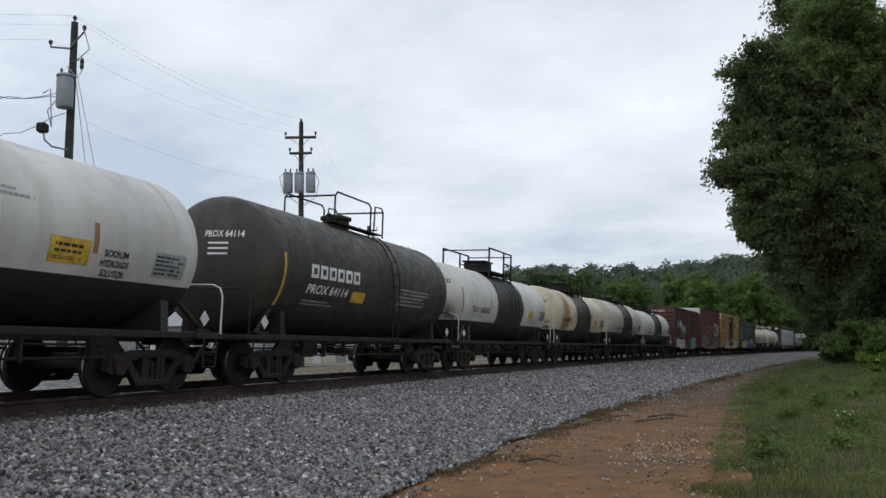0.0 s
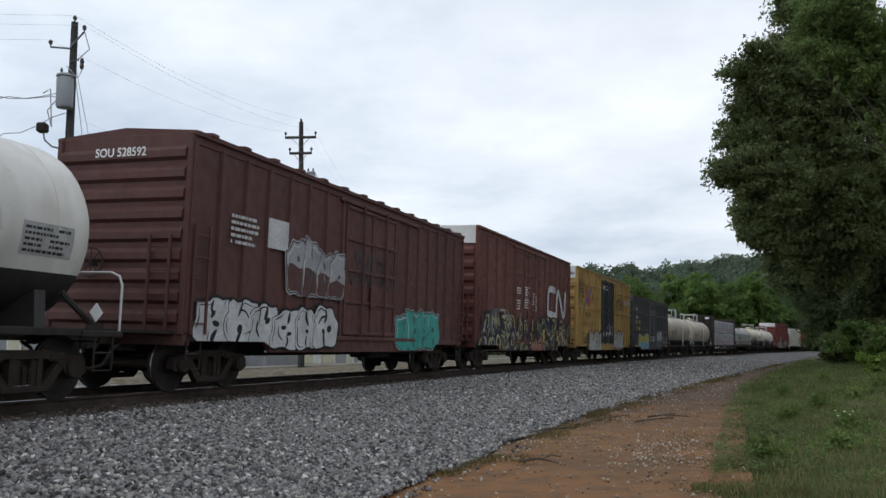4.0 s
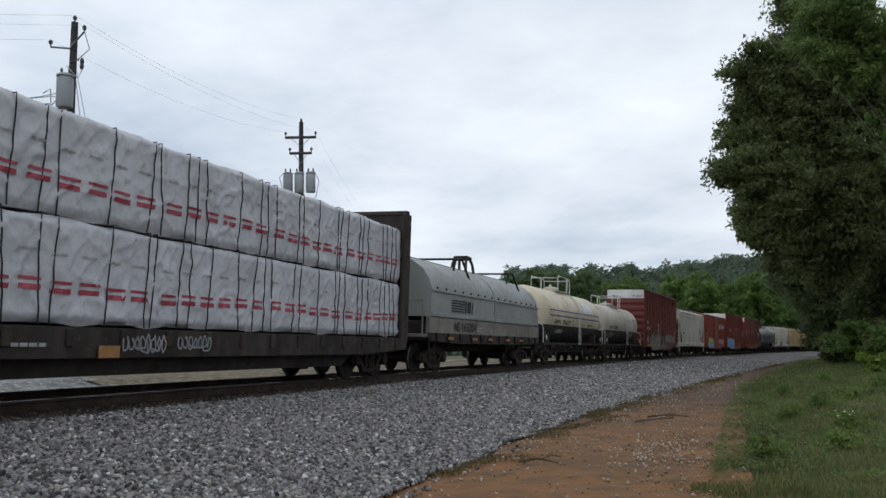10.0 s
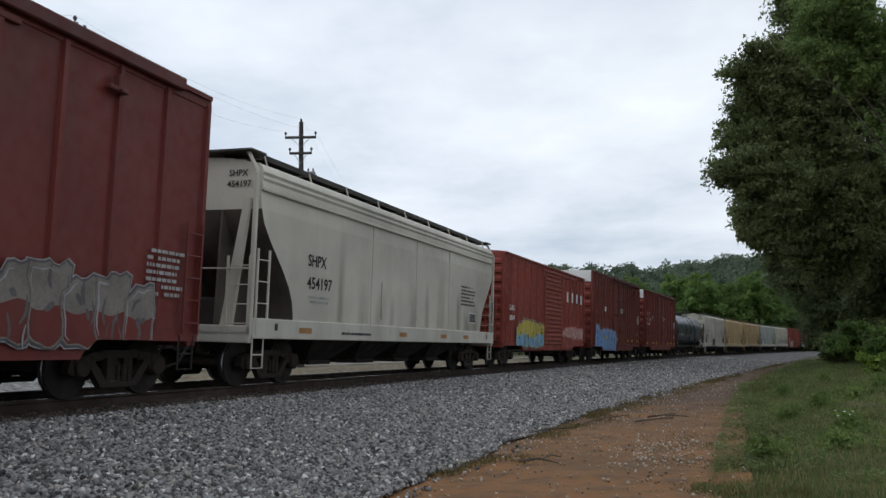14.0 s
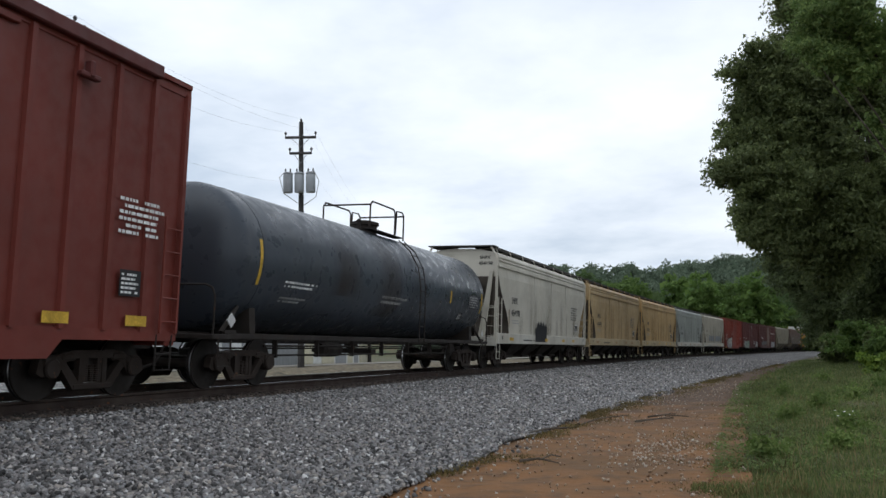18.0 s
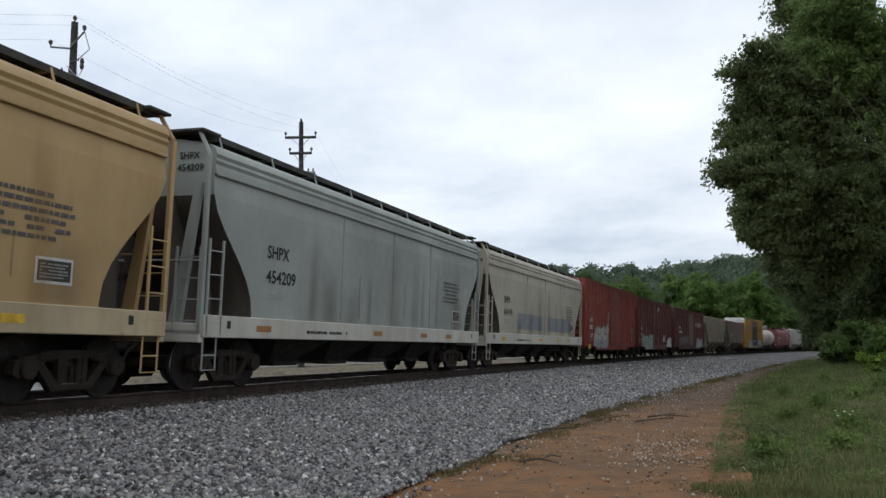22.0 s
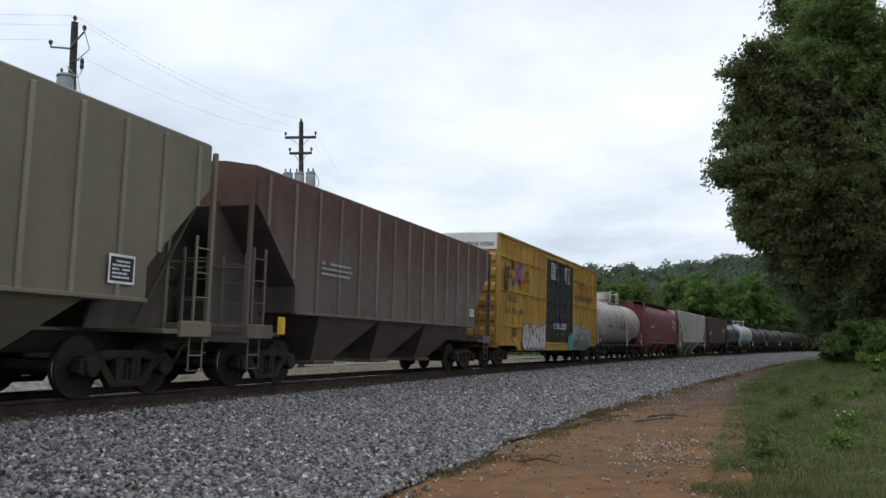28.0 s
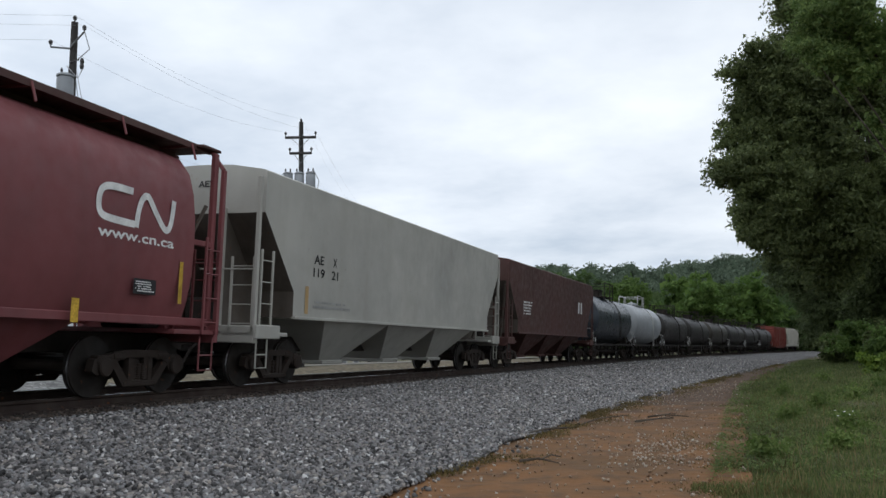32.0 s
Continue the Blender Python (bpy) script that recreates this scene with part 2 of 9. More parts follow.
M_SOIL, M_DIRT, M_GRAVEL = ground_material(), dirt_material(), gravel_material()
M_RUSTY_GRAVEL = gravel_material("rust_stained_ballast", (0.016, 0.012, 0.009), (0.055, 0.038, 0.029))
M_PALE_GRAVEL = gravel_material("pale_yard_gravel", (0.12, 0.118, 0.112), (0.38, 0.37, 0.35), 9.0)
M_DRY = plain("dry_yellow_grass", (0.135, 0.11, 0.07), 0.95, 0.6, 3.5, 0.8)
M_PAVED = plain("pale_concrete", (0.21, 0.19, 0.16), 0.9, 0.15, 1.5, 0.2)


def spread(n, lo, hi, power):
    u = np.linspace(-1, 1, n)
    return np.sign(u) * np.abs(u) ** power * np.where(u < 0, -lo, hi)


def build_ground():
    xs, ys = spread(121, -2600, 2600, 3.2), spread(121, -2600, 2600, 3.2) + 25
    X, Y = np.meshgrid(xs, ys)
    s, lat = nearest(X, Y)
    Z = np.interp(lat, GROUND_LAT, GROUND_Z)
    g = Geo().grid([[(X[i, j], Y[i, j], Z[i, j]) for j in range(len(xs))] for i in range(len(ys))])
    tagged(part("ground", g, M_SOIL, smooth=60), "grassy soil with dry patches beside the railway", "ground", kind="structure")


def strip(name, s_list, lat_fn, z_fn, cols, mat, label, category, rough=0.0):
    """A sheet swept along the track, with uneven edges and a little relief."""
    P = []
    for s in s_list:
        a, b = lat_fn(s)
        row = []
        for j in range(cols + 1):
            lat = a + (b - a) * j / cols
            x, y, _ = track(s, lat)
            n = noise.noise((x * 0.9, y * 0.9, 3.0)) * rough + noise.noise((x * 3.1, y * 3.1, 8.0)) * rough * 0.5
            row.append((float(x), float(y), z_fn(lat, s) + n))
        P.append(row)
    return tagged(part(name, Geo().grid(P), mat, smooth=70), label, category, kind="structure")


BALLAST_LAT = (-4.4, -2.3, -1.45, -1.35, 1.35, 1.45, 2.1, 4.5, 7.2, 7.6)
BALLAST_Z = (-0.95, -0.2, -0.14, -0.13, -0.215, -0.23, -0.31, -0.56, -0.845, -0.93)


TOE_S, TOE_LAT = (0, 14, 25, 39, 75, 140), (6.95, 7.2, 8.05, 8.9, 10.4, 11.5)


def ballast_z(lat, s=0.0):
    """The height of the ballast; its shoulder widens far along the track."""
    wide = np.interp(s, TOE_S, TOE_LAT) / 6.95
    return np.interp(np.where(np.asarray(lat) > 2.1, 2.1 + (np.asarray(lat) - 2.1) / (1 + (wide - 1) * 1.4), lat), BALLAST_LAT, BALLAST_Z)


def toe(s):
    return float(np.interp(s, TOE_S, TOE_LAT)) + 0.22 * noise.noise((s * 0.45, 1.0, 0)) + 0.1 * noise.noise((s * 2.0, 5.0, 0))


def s_steps(a, b, near=0.35, far=6.0):
    out, s = [a], a
    while s < b:
        s += near + (far - near) * min(1.0, max(0.0, abs(s - 6) - 22) / 120)
        out.append(s)
    return out


def build_trackbed():
    st = s_steps(-60, 420)
    strip("ballast", st, lambda s: (1.42, toe(s)), ballast_z, 26, M_GRAVEL, "grey crushed stone ballast shoulder of the railway", "ballast", 0.02)
    strip("ballast", st, lambda s: (-1.42, 1.9 + 0.2 * noise.noise((s * 0.8, 2, 0)) + 0.06 * noise.noise((s * 3, 4, 0))), lambda l, s: ballast_z(l) + 0.012, 10, M_RUSTY_GRAVEL, "rust-stained dark ballast between and beside the rails", "ballast", 0.012)
    strip("ballast", st, lambda s: (-4.4, -1.40), ballast_z, 6, M_GRAVEL, "grey crushed stone ballast on the far side", "ballast", 0.02)
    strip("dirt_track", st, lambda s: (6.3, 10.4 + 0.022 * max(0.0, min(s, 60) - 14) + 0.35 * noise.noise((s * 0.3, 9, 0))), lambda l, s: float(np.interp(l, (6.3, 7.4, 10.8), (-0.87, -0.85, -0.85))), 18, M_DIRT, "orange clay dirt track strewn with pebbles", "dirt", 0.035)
    strip("gravel_yard", s_steps(-60, 9, 1.0), lambda s: (-16, -4.6 + 0.4 * noise.noise((s * 0.4, 3, 0))), lambda l, s: float(np.interp(l, (-16, -11, -7, -4.2), (0.06, 0.2, 0.16, -0.35))), 16, M_PALE_GRAVEL, "pale gravel yard bank behind the track", "gravel", 0.08)
    strip("dry_grass_verge", s_steps(9, 60, 1.0), lambda s: (-11.5, -4.2), lambda l, s: float(np.interp(l, (-11.5, -6, -4.2), (0.05, 0.02, -0.5))), 8, M_DRY, "strip of dry yellow grass behind the track", "grass", 0.06)
    strip("service_road", s_steps(9, 160, 2.0), lambda s: (-17, -11.6), lambda l, s: 0.09, 3, M_PAVED, "pale concrete service road behind the track", "road", 0.0)


build_ground()
build_trackbed()

M_RAIL_SIDE = paint("rusty_rail", (0.035, 0.022, 0.017), 0.8, 0.3, rust=0.2)
M_RAIL_TOP = plain("polished_rail_head", (0.62, 0.62, 0.62), 0.22, 0.1, 3.0, 0.0, 1.0)
M_TIE = plain("creosoted_tie", (0.038, 0.028, 0.022), 0.9, 0.4, 3.0, 0.4)


def build_rails():
    """Two rails on one bed: head, web and foot swept along the curve; the worn head shines."""
    for lat0, z0 in ((0.755, 0.0), (-0.755, 0.0766)):
        prof = [(-0.036, 0.0), (0.036, 0.0), (0.036, -0.035), (0.009, -0.055), (0.009, -0.14), (0.07, -0.165), (0.07, -0.18), (-0.07, -0.18), (-0.07, -0.165), (-0.009, -0.14), (-0.009, -0.055), (-0.036, -0.035), (-0.036, 0.0)]
        P = []
        for s in s_steps(-60, 420, 1.0):
            row = []
            for u, w in prof:
                x, y, _ = track(s, lat0 + u)
                row.append((float(x), float(y), z0 + w))
            P.append(row)
        g = Geo().grid([r[::-1] for r in P])
        r = tagged(part("rail", g, M_RAIL_SIDE, smooth=40), "rusty steel rail with a shiny worn head", "rail", "rails of the track", "structure")
        top = []
        for s in s_steps(-60, 420, 1.0):
            row = []
            for u in (0.031, -0.031):
                x, y, _ = track(s, lat0 + u)
                row.append((float(x), float(y), z0 + 0.003))
            top.append(row)
        part("rail_head", Geo().grid(top), M_RAIL_TOP, r, "bright worn running surface")


def build_ties():
    me = Geo().box(-0.115, 0.115, -1.29, 1.29, -0.19, 0, 0.012).mesh("tie", M_TIE)
    bed = tagged(new("track_ties"), "dark creosoted wooden ties under the rails", "track ties", kind="structure")
    for i in range(-36, 200):
        s = i * 0.5 + 0.07 * math.sin(i * 7.3)
        x, y, th = track(s)
        m = Matrix.Translation((float(x), float(y), -0.14)) @ Matrix.Rotation(math.pi / 2 - float(th) + 0.02 * math.sin(i * 3.1), 4, "Z") @ Matrix.Rotation(CANT, 4, "X")
        part("tie", me, None, bed, at=m)


build_rails()
build_ties()

# ---- the train: tools for its cars ----
# A car's space: x runs back along the train, the camera's side is -y, z = 0 on the rails.
M_TRUCK = paint("grimy_brown_steel", (0.027, 0.0185, 0.014), 0.85, 0.5, (0.018, 0.013, 0.01), rust=0.14)
M_WHEEL = paint("wheel_steel", (0.014, 0.011, 0.009), 0.7, 0.4, (0.034, 0.023, 0.017), rust=0.1)
M_TREAD = plain("polished_tread", (0.36, 0.36, 0.37), 0.36, 0.15, 4.0, 0.0, 1.0)
M_UNDER = paint("black_underframe", (0.022, 0.0175, 0.015), 0.8, 0.4, (0.04, 0.029, 0.021), 0.1)
M_BLACK = paint("black_tank_paint", (0.027, 0.0245, 0.023), 0.5, 0.25, (0.07, 0.06, 0.05), 0.04)
M_MARK_W = plain("white_stencil", (0.72, 0.72, 0.70), 0.6, 0.2, 5.0, 0.0)
M_MARK_K = plain("black_stencil", (0.02, 0.02, 0.022), 0.6, 0.2, 5.0, 0.0)
M_MARK_D = plain("dark_grey_stencil", (0.09, 0.085, 0.08), 0.7, 0.2, 5.0, 0.0)
M_MARK_G = plain("faded_grey_stencil", (0.32, 0.32, 0.31), 0.7, 0.2, 5.0, 0.0)
M_BOARD = plain("weathered_grating", (0.055, 0.052, 0.047), 0.85, 0.35, 3.0, 0.2)
M_YELLOW = plain("yellow_safety_marking", (0.55, 0.34, 0.04), 0.5, 0.35, 4.0, 0.0)
M_PALE_YELLOW = plain("pale_yellow_stencil", (0.62, 0.56, 0.16), 0.6, 0.2, 5.0, 0.0)
M_ORANGE = plain("orange_brown_tab", (0.30, 0.15, 0.055), 0.5, 0.2, 4.0, 0.0)
# Slope sheets: grime, plus the shade below the overhang darkened into the colour.
M_SLOPE = paint("grimy_shaded_slope_sheet", (0.11, 0.092, 0.076), 0.8, 0.5, (0.03, 0.025, 0.02), 0.12)
M_WHITE_RAIL = paint("white_rail_paint", (0.62, 0.62, 0.6), 0.5, 0.4, rust=0.15)
MOVERS, MESHES, TANKS = [], {}, {}


def shared(key, make):
    if key not in MESHES:
        MESHES[key] = make()
    return MESHES[key]


def wheel_mesh():
    g = Geo()
    prof = [(-0.085, 0.10), (-0.085, 0.37), (-0.075, 0.40), (-0.08, 0.47), (-0.055, 0.483), (-0.045, 0.462), (-0.01, 0.459), (0.06, 0.454), (0.065, 0.40), (0.02, 0.36), (0.0, 0.20), (0.05, 0.13), (0.06, 0.10)]
    g.lathe(prof, "y", (0, 0, 0), 28)
    for i, q in enumerate(g.f):
        if len(q) == 4 and i // 28 in (5,):
            g.m[i] = 1
    return g.mesh("wheel", [M_WHEEL, M_TREAD], 35)


def side_frame_mesh():
    g = Geo()
    top = [(-1.12, 0.58), (-0.72, 0.66), (-0.45, 0.72), (0.45, 0.72), (0.72, 0.66), (1.12, 0.58), (1.16, 0.40), (1.06, 0.34), (0.76, 0.36), (0.66, 0.52), (0.42, 0.60), (-0.42, 0.60), (-0.66, 0.52), (-0.76, 0.36), (-1.06, 0.34), (-1.16, 0.40)]
    g.prism(top, "y", -0.07, 0.07)
    g.prism([(-0.74, 0.52), (-0.60, 0.56), (-0.28, 0.22), (-0.42, 0.15)], "y", -0.06, 0.06)
    g.prism([(0.60, 0.56), (0.74, 0.52), (0.42, 0.15), (0.28, 0.22)], "y", -0.06, 0.06)
    g.box(-0.42, 0.42, -0.07, 0.07, 0.13, 0.23, 0.02)
    g.box(-0.30, -0.20, -0.055, 0.055, 0.2, 0.62)
    g.box(0.20, 0.30, -0.055, 0.055, 0.2, 0.62)
    for sg in (-1, 1):
        g.prism([(sg * 0.1, 0.62), (sg * 0.2, 0.62), (sg * 0.2, 0.24), (sg * 0.1, 0.24)][::sg], "y", -0.04, 0.06)
        g.box(sg * 0.889 - 0.17, sg * 0.889 + 0.17, -0.1, 0.1, 0.5, 0.64, 0.03)
        g.box(sg * 0.55 - 0.16, sg * 0.55 + 0.16, -0.085, 0.0, 0.56, 0.69, 0.03)
    for x in (-0.889, 0.889):
        g.lathe([(-0.11, 0.13), (-0.09, 0.15), (0.08, 0.15), (0.1, 0.11)], "y", (x, -0.02, 0.457), 14)
    return g.mesh("side_frame", M_TRUCK, 40)


def spring_mesh():
    g = Geo()
    for dx in (-0.12, 0.0, 0.12):
        g.lathe([(0.0, 0.05)] + [(0.03 * i + 0.015 * k, 0.052 if k == 0 else 0.04) for i in range(8) for k in (0, 1)] + [(0.26, 0.05)], "z", (dx, 0, 0.24), 8)
    return g.mesh("spring_set", M_TRUCK)


def bolster_mesh():
    g = Geo().box(-0.17, 0.17, -0.98, 0.98, 0.42, 0.62, 0.03).box(-0.25, 0.25, -0.3, 0.3, 0.55, 0.72, 0.03)
    for sx in (-1, 1):
        g.box(sx * 0.43 - 0.05, sx * 0.43 + 0.05, -0.9, 0.9, 0.30, 0.40, 0.015)
        for sy in (-1, 1):
            g.box(sx * 0.40 - 0.04, sx * 0.40 + 0.05, sy * 0.755 - 0.06, sy * 0.755 + 0.06, 0.25, 0.55, 0.01)
    g.box(-0.62, 0.62, -0.6, 0.6, 0.46, 0.58, 0.02)
    for sy in (-1, 1):
        g.box(-0.5, 0.5, sy * 0.5 - 0.03, sy * 0.5 + 0.03, 0.28, 0.5, 0.01)
    return g.mesh("truck", M_UNDER)


def axle_mesh():
    return Geo().lathe([(-0.98, 0.06), (-0.7, 0.09), (-0.1, 0.08), (0.1, 0.08), (0.7, 0.09), (0.98, 0.06)], "y", (0, 0, 0), 10).mesh("axle", M_TRUCK, 40)


def add_truck(car, x):
    t = part("truck", shared("truck", bolster_mesh), None, car, at=(x, 0, 0))
    for sy in (-1, 1):
        m = Matrix.Translation((0, sy * 1.02, 0)) @ (Matrix.Rotation(math.pi, 4, "Z") if sy > 0 else Matrix.Identity(4))
        part("side_frame", shared("side_frame", side_frame_mesh), None, t, at=m)
        part("spring_set", shared("spring", spring_mesh), None, t, at=(0, sy * 1.02, 0))
    for sx in (-1, 1):
        part("axle", shared("axle", axle_mesh), None, t, at=(sx * 0.889, 0, 0.457))
        for sy in (-1, 1):
            m = Matrix.Translation((sx * 0.889, sy * 0.755, 0.457)) @ (Matrix.Rotation(math.pi, 4, "Z") if sy > 0 else Matrix.Identity(4))
            part("wheel", shared("wheel", wheel_mesh), None, t, at=m @ Matrix.Rotation(0.3 * sx, 4, "Y"))


def coupler_mesh():
    g = Geo().box(0, 0.62, -0.09, 0.09, 0.78, 0.96, 0.02)
    g.prism([(0.52, -0.17), (0.86, -0.19), (0.90, -0.05), (0.74, 0.02), (0.86, 0.09), (0.80, 0.17), (0.52, 0.15)], "z", 0.72, 1.02)
    g.tube([(0.1, 0.25, 0.82), (0.35, 0.3, 0.72), (0.55, 0.28, 0.45), (0.78, 0.2, 0.38), (0.86, 0.1, 0.42)], 0.03, 6)
    g.tube([(0.05, -1.25, 0.9), (0.12, -1.2, 0.85), (0.12, -0.2, 0.85), (0.3, -0.1, 0.88)], 0.015, 5)
    return g.mesh("coupler", M_UNDER, 40)


def new_car(name, label, category, a, b, truck_in):
    """An empty car from a to b along the train (as it stands at the start), with trucks and couplers. Its half-length is returned too."""
    car = thing(name, label, category, "cars of the freight train")
    h = (b - a) / 2
    for sx in (-1, 1):
        add_truck(car, sx * (h - truck_in))
        m = Matrix.Translation((sx * (h - 0.05), 0, 0)) @ (Matrix.Rotation(math.pi, 4, "Z") if sx < 0 else Matrix.Identity(4))
        part("coupler", shared("coupler", coupler_mesh), None, car, at=m)
    MOVERS.append((car, (a + b) / 2, h - truck_in))
    return car, h


def ladder_mesh(w, z0, z1, mat, rungs=None, r=0.013):
    def make():
        n = rungs or max(2, round((z1 - z0) / 0.38))
        g = Geo()
        for sx in (-1, 1):
            g.box(sx * w / 2 - 0.025, sx * w / 2 + 0.025, -0.02, 0.02, z0, z1, 0.006)
        for i in range(n):
            z = z0 + (z1 - z0) * (i + 0.5) / n
            g.tube([(-w / 2, -0.01, z), (w / 2, -0.01, z)], r, 5)
        return g.mesh("ladder", mat)
    return shared(("ladder", w, z0, z1, mat.name, rungs, r), make)


def step_mesh(mat):
    return shared(("step", mat.name), lambda: Geo().tube([(-0.2, 0, 0.95), (-0.2, 0, 0.38), (0.2, 0, 0.38), (0.2, 0, 0.95)], 0.018, 5).tube([(-0.2, 0, 0.64), (0.2, 0, 0.64)], 0.016, 5).mesh("sill_step", mat))


def brake_wheel_mesh():
    g = Geo()
    ring = [(0, 0.26 * math.cos(k * math.pi / 8), 0.26 * math.sin(k * math.pi / 8)) for k in range(17)]
    g.tube(ring, 0.015, 5)
    for k in range(4):
        a = k * math.pi / 4
        g.tube([(0, 0.26 * math.cos(a), 0.26 * math.sin(a)), (0, -0.26 * math.cos(a), -0.26 * math.sin(a))], 0.01, 4)
    g.box(0, 0.12, -0.06, 0.06, -0.06, 0.06, 0.01)
    return g.mesh("brake_wheel", M_UNDER)


# ---- markings: flat shapes that lie on a car's side ----
def text_shape(txt):
    """Flat letters, as high as 1, in the built-in font."""
    if ("text", txt) not in MESHES:
        cu = bpy.data.curves.new("letters", "FONT")
        cu.body, cu.resolution_u, cu.offset = txt, 3, 0.018
        ob = bpy.data.objects.new("letters", cu)
        me = bpy.data.meshes.new_from_object(ob)
        v = [(p.co.x / 0.72, p.co.y / 0.72) for p in me.vertices]
        f = [tuple(q.vertices) for q in me.polygons]
        bpy.data.objects.remove(ob); bpy.data.curves.remove(cu); bpy.data.meshes.remove(me)
        x0 = min((p[0] for p in v), default=0)
        MESHES["text", txt] = ([(p[0] - x0, p[1]) for p in v], f, max((p[0] for p in v), default=1) - x0)
    return MESHES["text", txt]


def smooth_row(pts, n=4):
    """A row of points rounded off, n steps between each two."""
    p = [pts[0]] + list(pts) + [pts[-1]]
    out = []
    for a, b, c, d in zip(p, p[1:], p[2:], p[3:]):
        for k in range(n):
            t = k / n
            out.append(tuple(0.5 * (2 * b[i] + (c[i] - a[i]) * t + (2 * a[i] - 5 * b[i] + 4 * c[i] - d[i]) * t * t + (3 * b[i] - a[i] - 3 * c[i] + d[i]) * t ** 3) for i in (0, 1)))
    return out + [tuple(pts[-1])]


def ribbon(pts, wd, taper=0.0):
    """The two edges of a flat ribbon with mitred bends, point by point; taper: how much it thins to its ends."""
    out, n = [], len(pts)
    for i, (x, z) in enumerate(pts):
        (xa, za), (xb, zb) = pts[max(0, i - 1)], pts[min(n - 1, i + 1)]
        d = math.hypot(xb - xa, zb - za) or 1.0
        k = wd / 2 * (1 - taper * abs(2 * i / (n - 1) - 1) ** 2)
        out += [(x + (zb - za) / d * k, z - (xb - xa) / d * k), (x - (zb - za) / d * k, z + (xb - xa) / d * k)]
    return out


class Side:
    """The side of a car that faces the camera: y for a place (x, z) on it."""

    def __init__(self, car, flat=None, tank=None, gap=0.005):
        self.car, self.flat, self.tank, self.gap = car, flat, tank, gap
        self.sill = None

    def foot(self, x, z0):
        """The lowest place that can be painted at x."""
        if not self.sill:
            return z0 - 0.04
        h, z, belly = self.sill
        return max(z0 - 0.04, float(np.interp(abs(x), (h - 2.85, h - 2.6), (z - belly, z + 0.02))) + 0.01)

    def y(self, z, lift=0.0):
        if self.tank:
            zc, r = self.tank
            return -math.sqrt(max(0.01, (r + self.gap + lift) ** 2 - (z - zc) ** 2))
        return -self.flat - self.gap - lift

    def put(self, name, v, f, mats, m=None, label="", lift=0.0):
        g = Geo()
        g.add([(x, self.y(z, lift), z) for x, z in v], f)
        if m:
            g.m = list(m)
        return part(name, g, mats, self.car, label)

    def text(self, txt, x0, x1, z0, h, mat, slant=0.0):
        """Words from x0 to x1, with their feet on z0."""
        v, f, w = text_shape(txt)
        k = (x1 - x0) / w
        return self.put("lettering", [(x0 + p[0] * k + p[1] * slant, z0 + p[1] * h) for p in v], f, mat, label="stencilled lettering", lift=0.004 if self.tank else 0.0)

    def rect(self, x0, x1, z0, z1, mat, name="marking", label="", lift=0.0):
        n = 5 if self.tank else 1
        v = [(x, z0 + (z1 - z0) * i / n) for i in range(n + 1) for x in (x0, x1)]
        return self.put(name, v, [(2 * i, 2 * i + 1, 2 * i + 3, 2 * i + 2) for i in range(n)], mat, label=label, lift=lift)

    def lines(self, x0, x1, z0, z1, rows, mat, seed=0, name="small_print"):
        """Small print that cannot be read: rows of short bars."""
        rnd = random.Random(seed)
        v, f = [], []
        rows = max(rows, round((z1 - z0) / 0.11))
        dz = (z1 - z0) / rows
        for r in range(rows):
            x, end = x0, x1 - rnd.random() * (x1 - x0) * 0.25
            while x < end:
                w = min(end - x, (0.25 + rnd.random() * 0.8) * dz * 1.4)
                za = z0 + r * dz
                n = len(v)
                if rnd.random() < 0.93:
                    v += [(x, za), (x + w, za), (x + w, za + dz * 0.5), (x, za + dz * 0.5)]
                    f.append((n, n + 1, n + 2, n + 3))
                x += w + dz * 0.22
        return tagged(self.put(name, v, f, mat), kind="stuff")

    def label(self, x0, x1, z0, z1, back, ink, seed=0):
        """A plate with rows of small print."""
        self.rect(x0, x1, z0, z1, back, "label_plate")
        self.gap += 0.003
        self.lines(x0 + 0.04, x1 - 0.04, z0 + 0.04, z1 - 0.02, 5, ink, seed)
        self.gap -= 0.003

    def stroke(self, name, pts, wd, mat, label="", lift=0.0, steps=5):
        """One rounded painted stroke."""
        v = ribbon(smooth_row(pts, steps), wd)
        return self.put(name, v, [(2 * j, 2 * j + 2, 2 * j + 3, 2 * j + 1) for j in range(len(v) // 2 - 1)], mat, label=label, lift=lift)

    def graffiti(self, x0, x1, z0, z1, mats, n, seed, label):
        """Spray paint: n swollen, leaning figures side by side, each rimmed, filled, shaded below, cut by slits and lit. mats: outline, fill, second fill, highlight."""
        rnd = random.Random(seed)
        w, H = (x1 - x0) / n, z1 - z0
        v, f, m, lift = [], [], [], [0.0]

        def clamp(x, z):
            return min(max(z, self.foot(x, z0)), z1 + 0.1)

        def blot(pts, mat):
            lift[0] += 0.0003
            i0, k = len(v), len(pts)
            cx = sum(p[0] for p in pts) / k
            cz = clamp(cx, sum(p[1] for p in pts) / k)
            v.append((cx, self.y(cz, lift[0]), cz))
            for x, z in pts:
                z = clamp(x, z)
                v.append((x, self.y(z, lift[0]), z))
            f.extend((i0, i0 + 1 + q, i0 + 1 + (q + 1) % k) for q in range(k))
            m.extend([mat] * k)

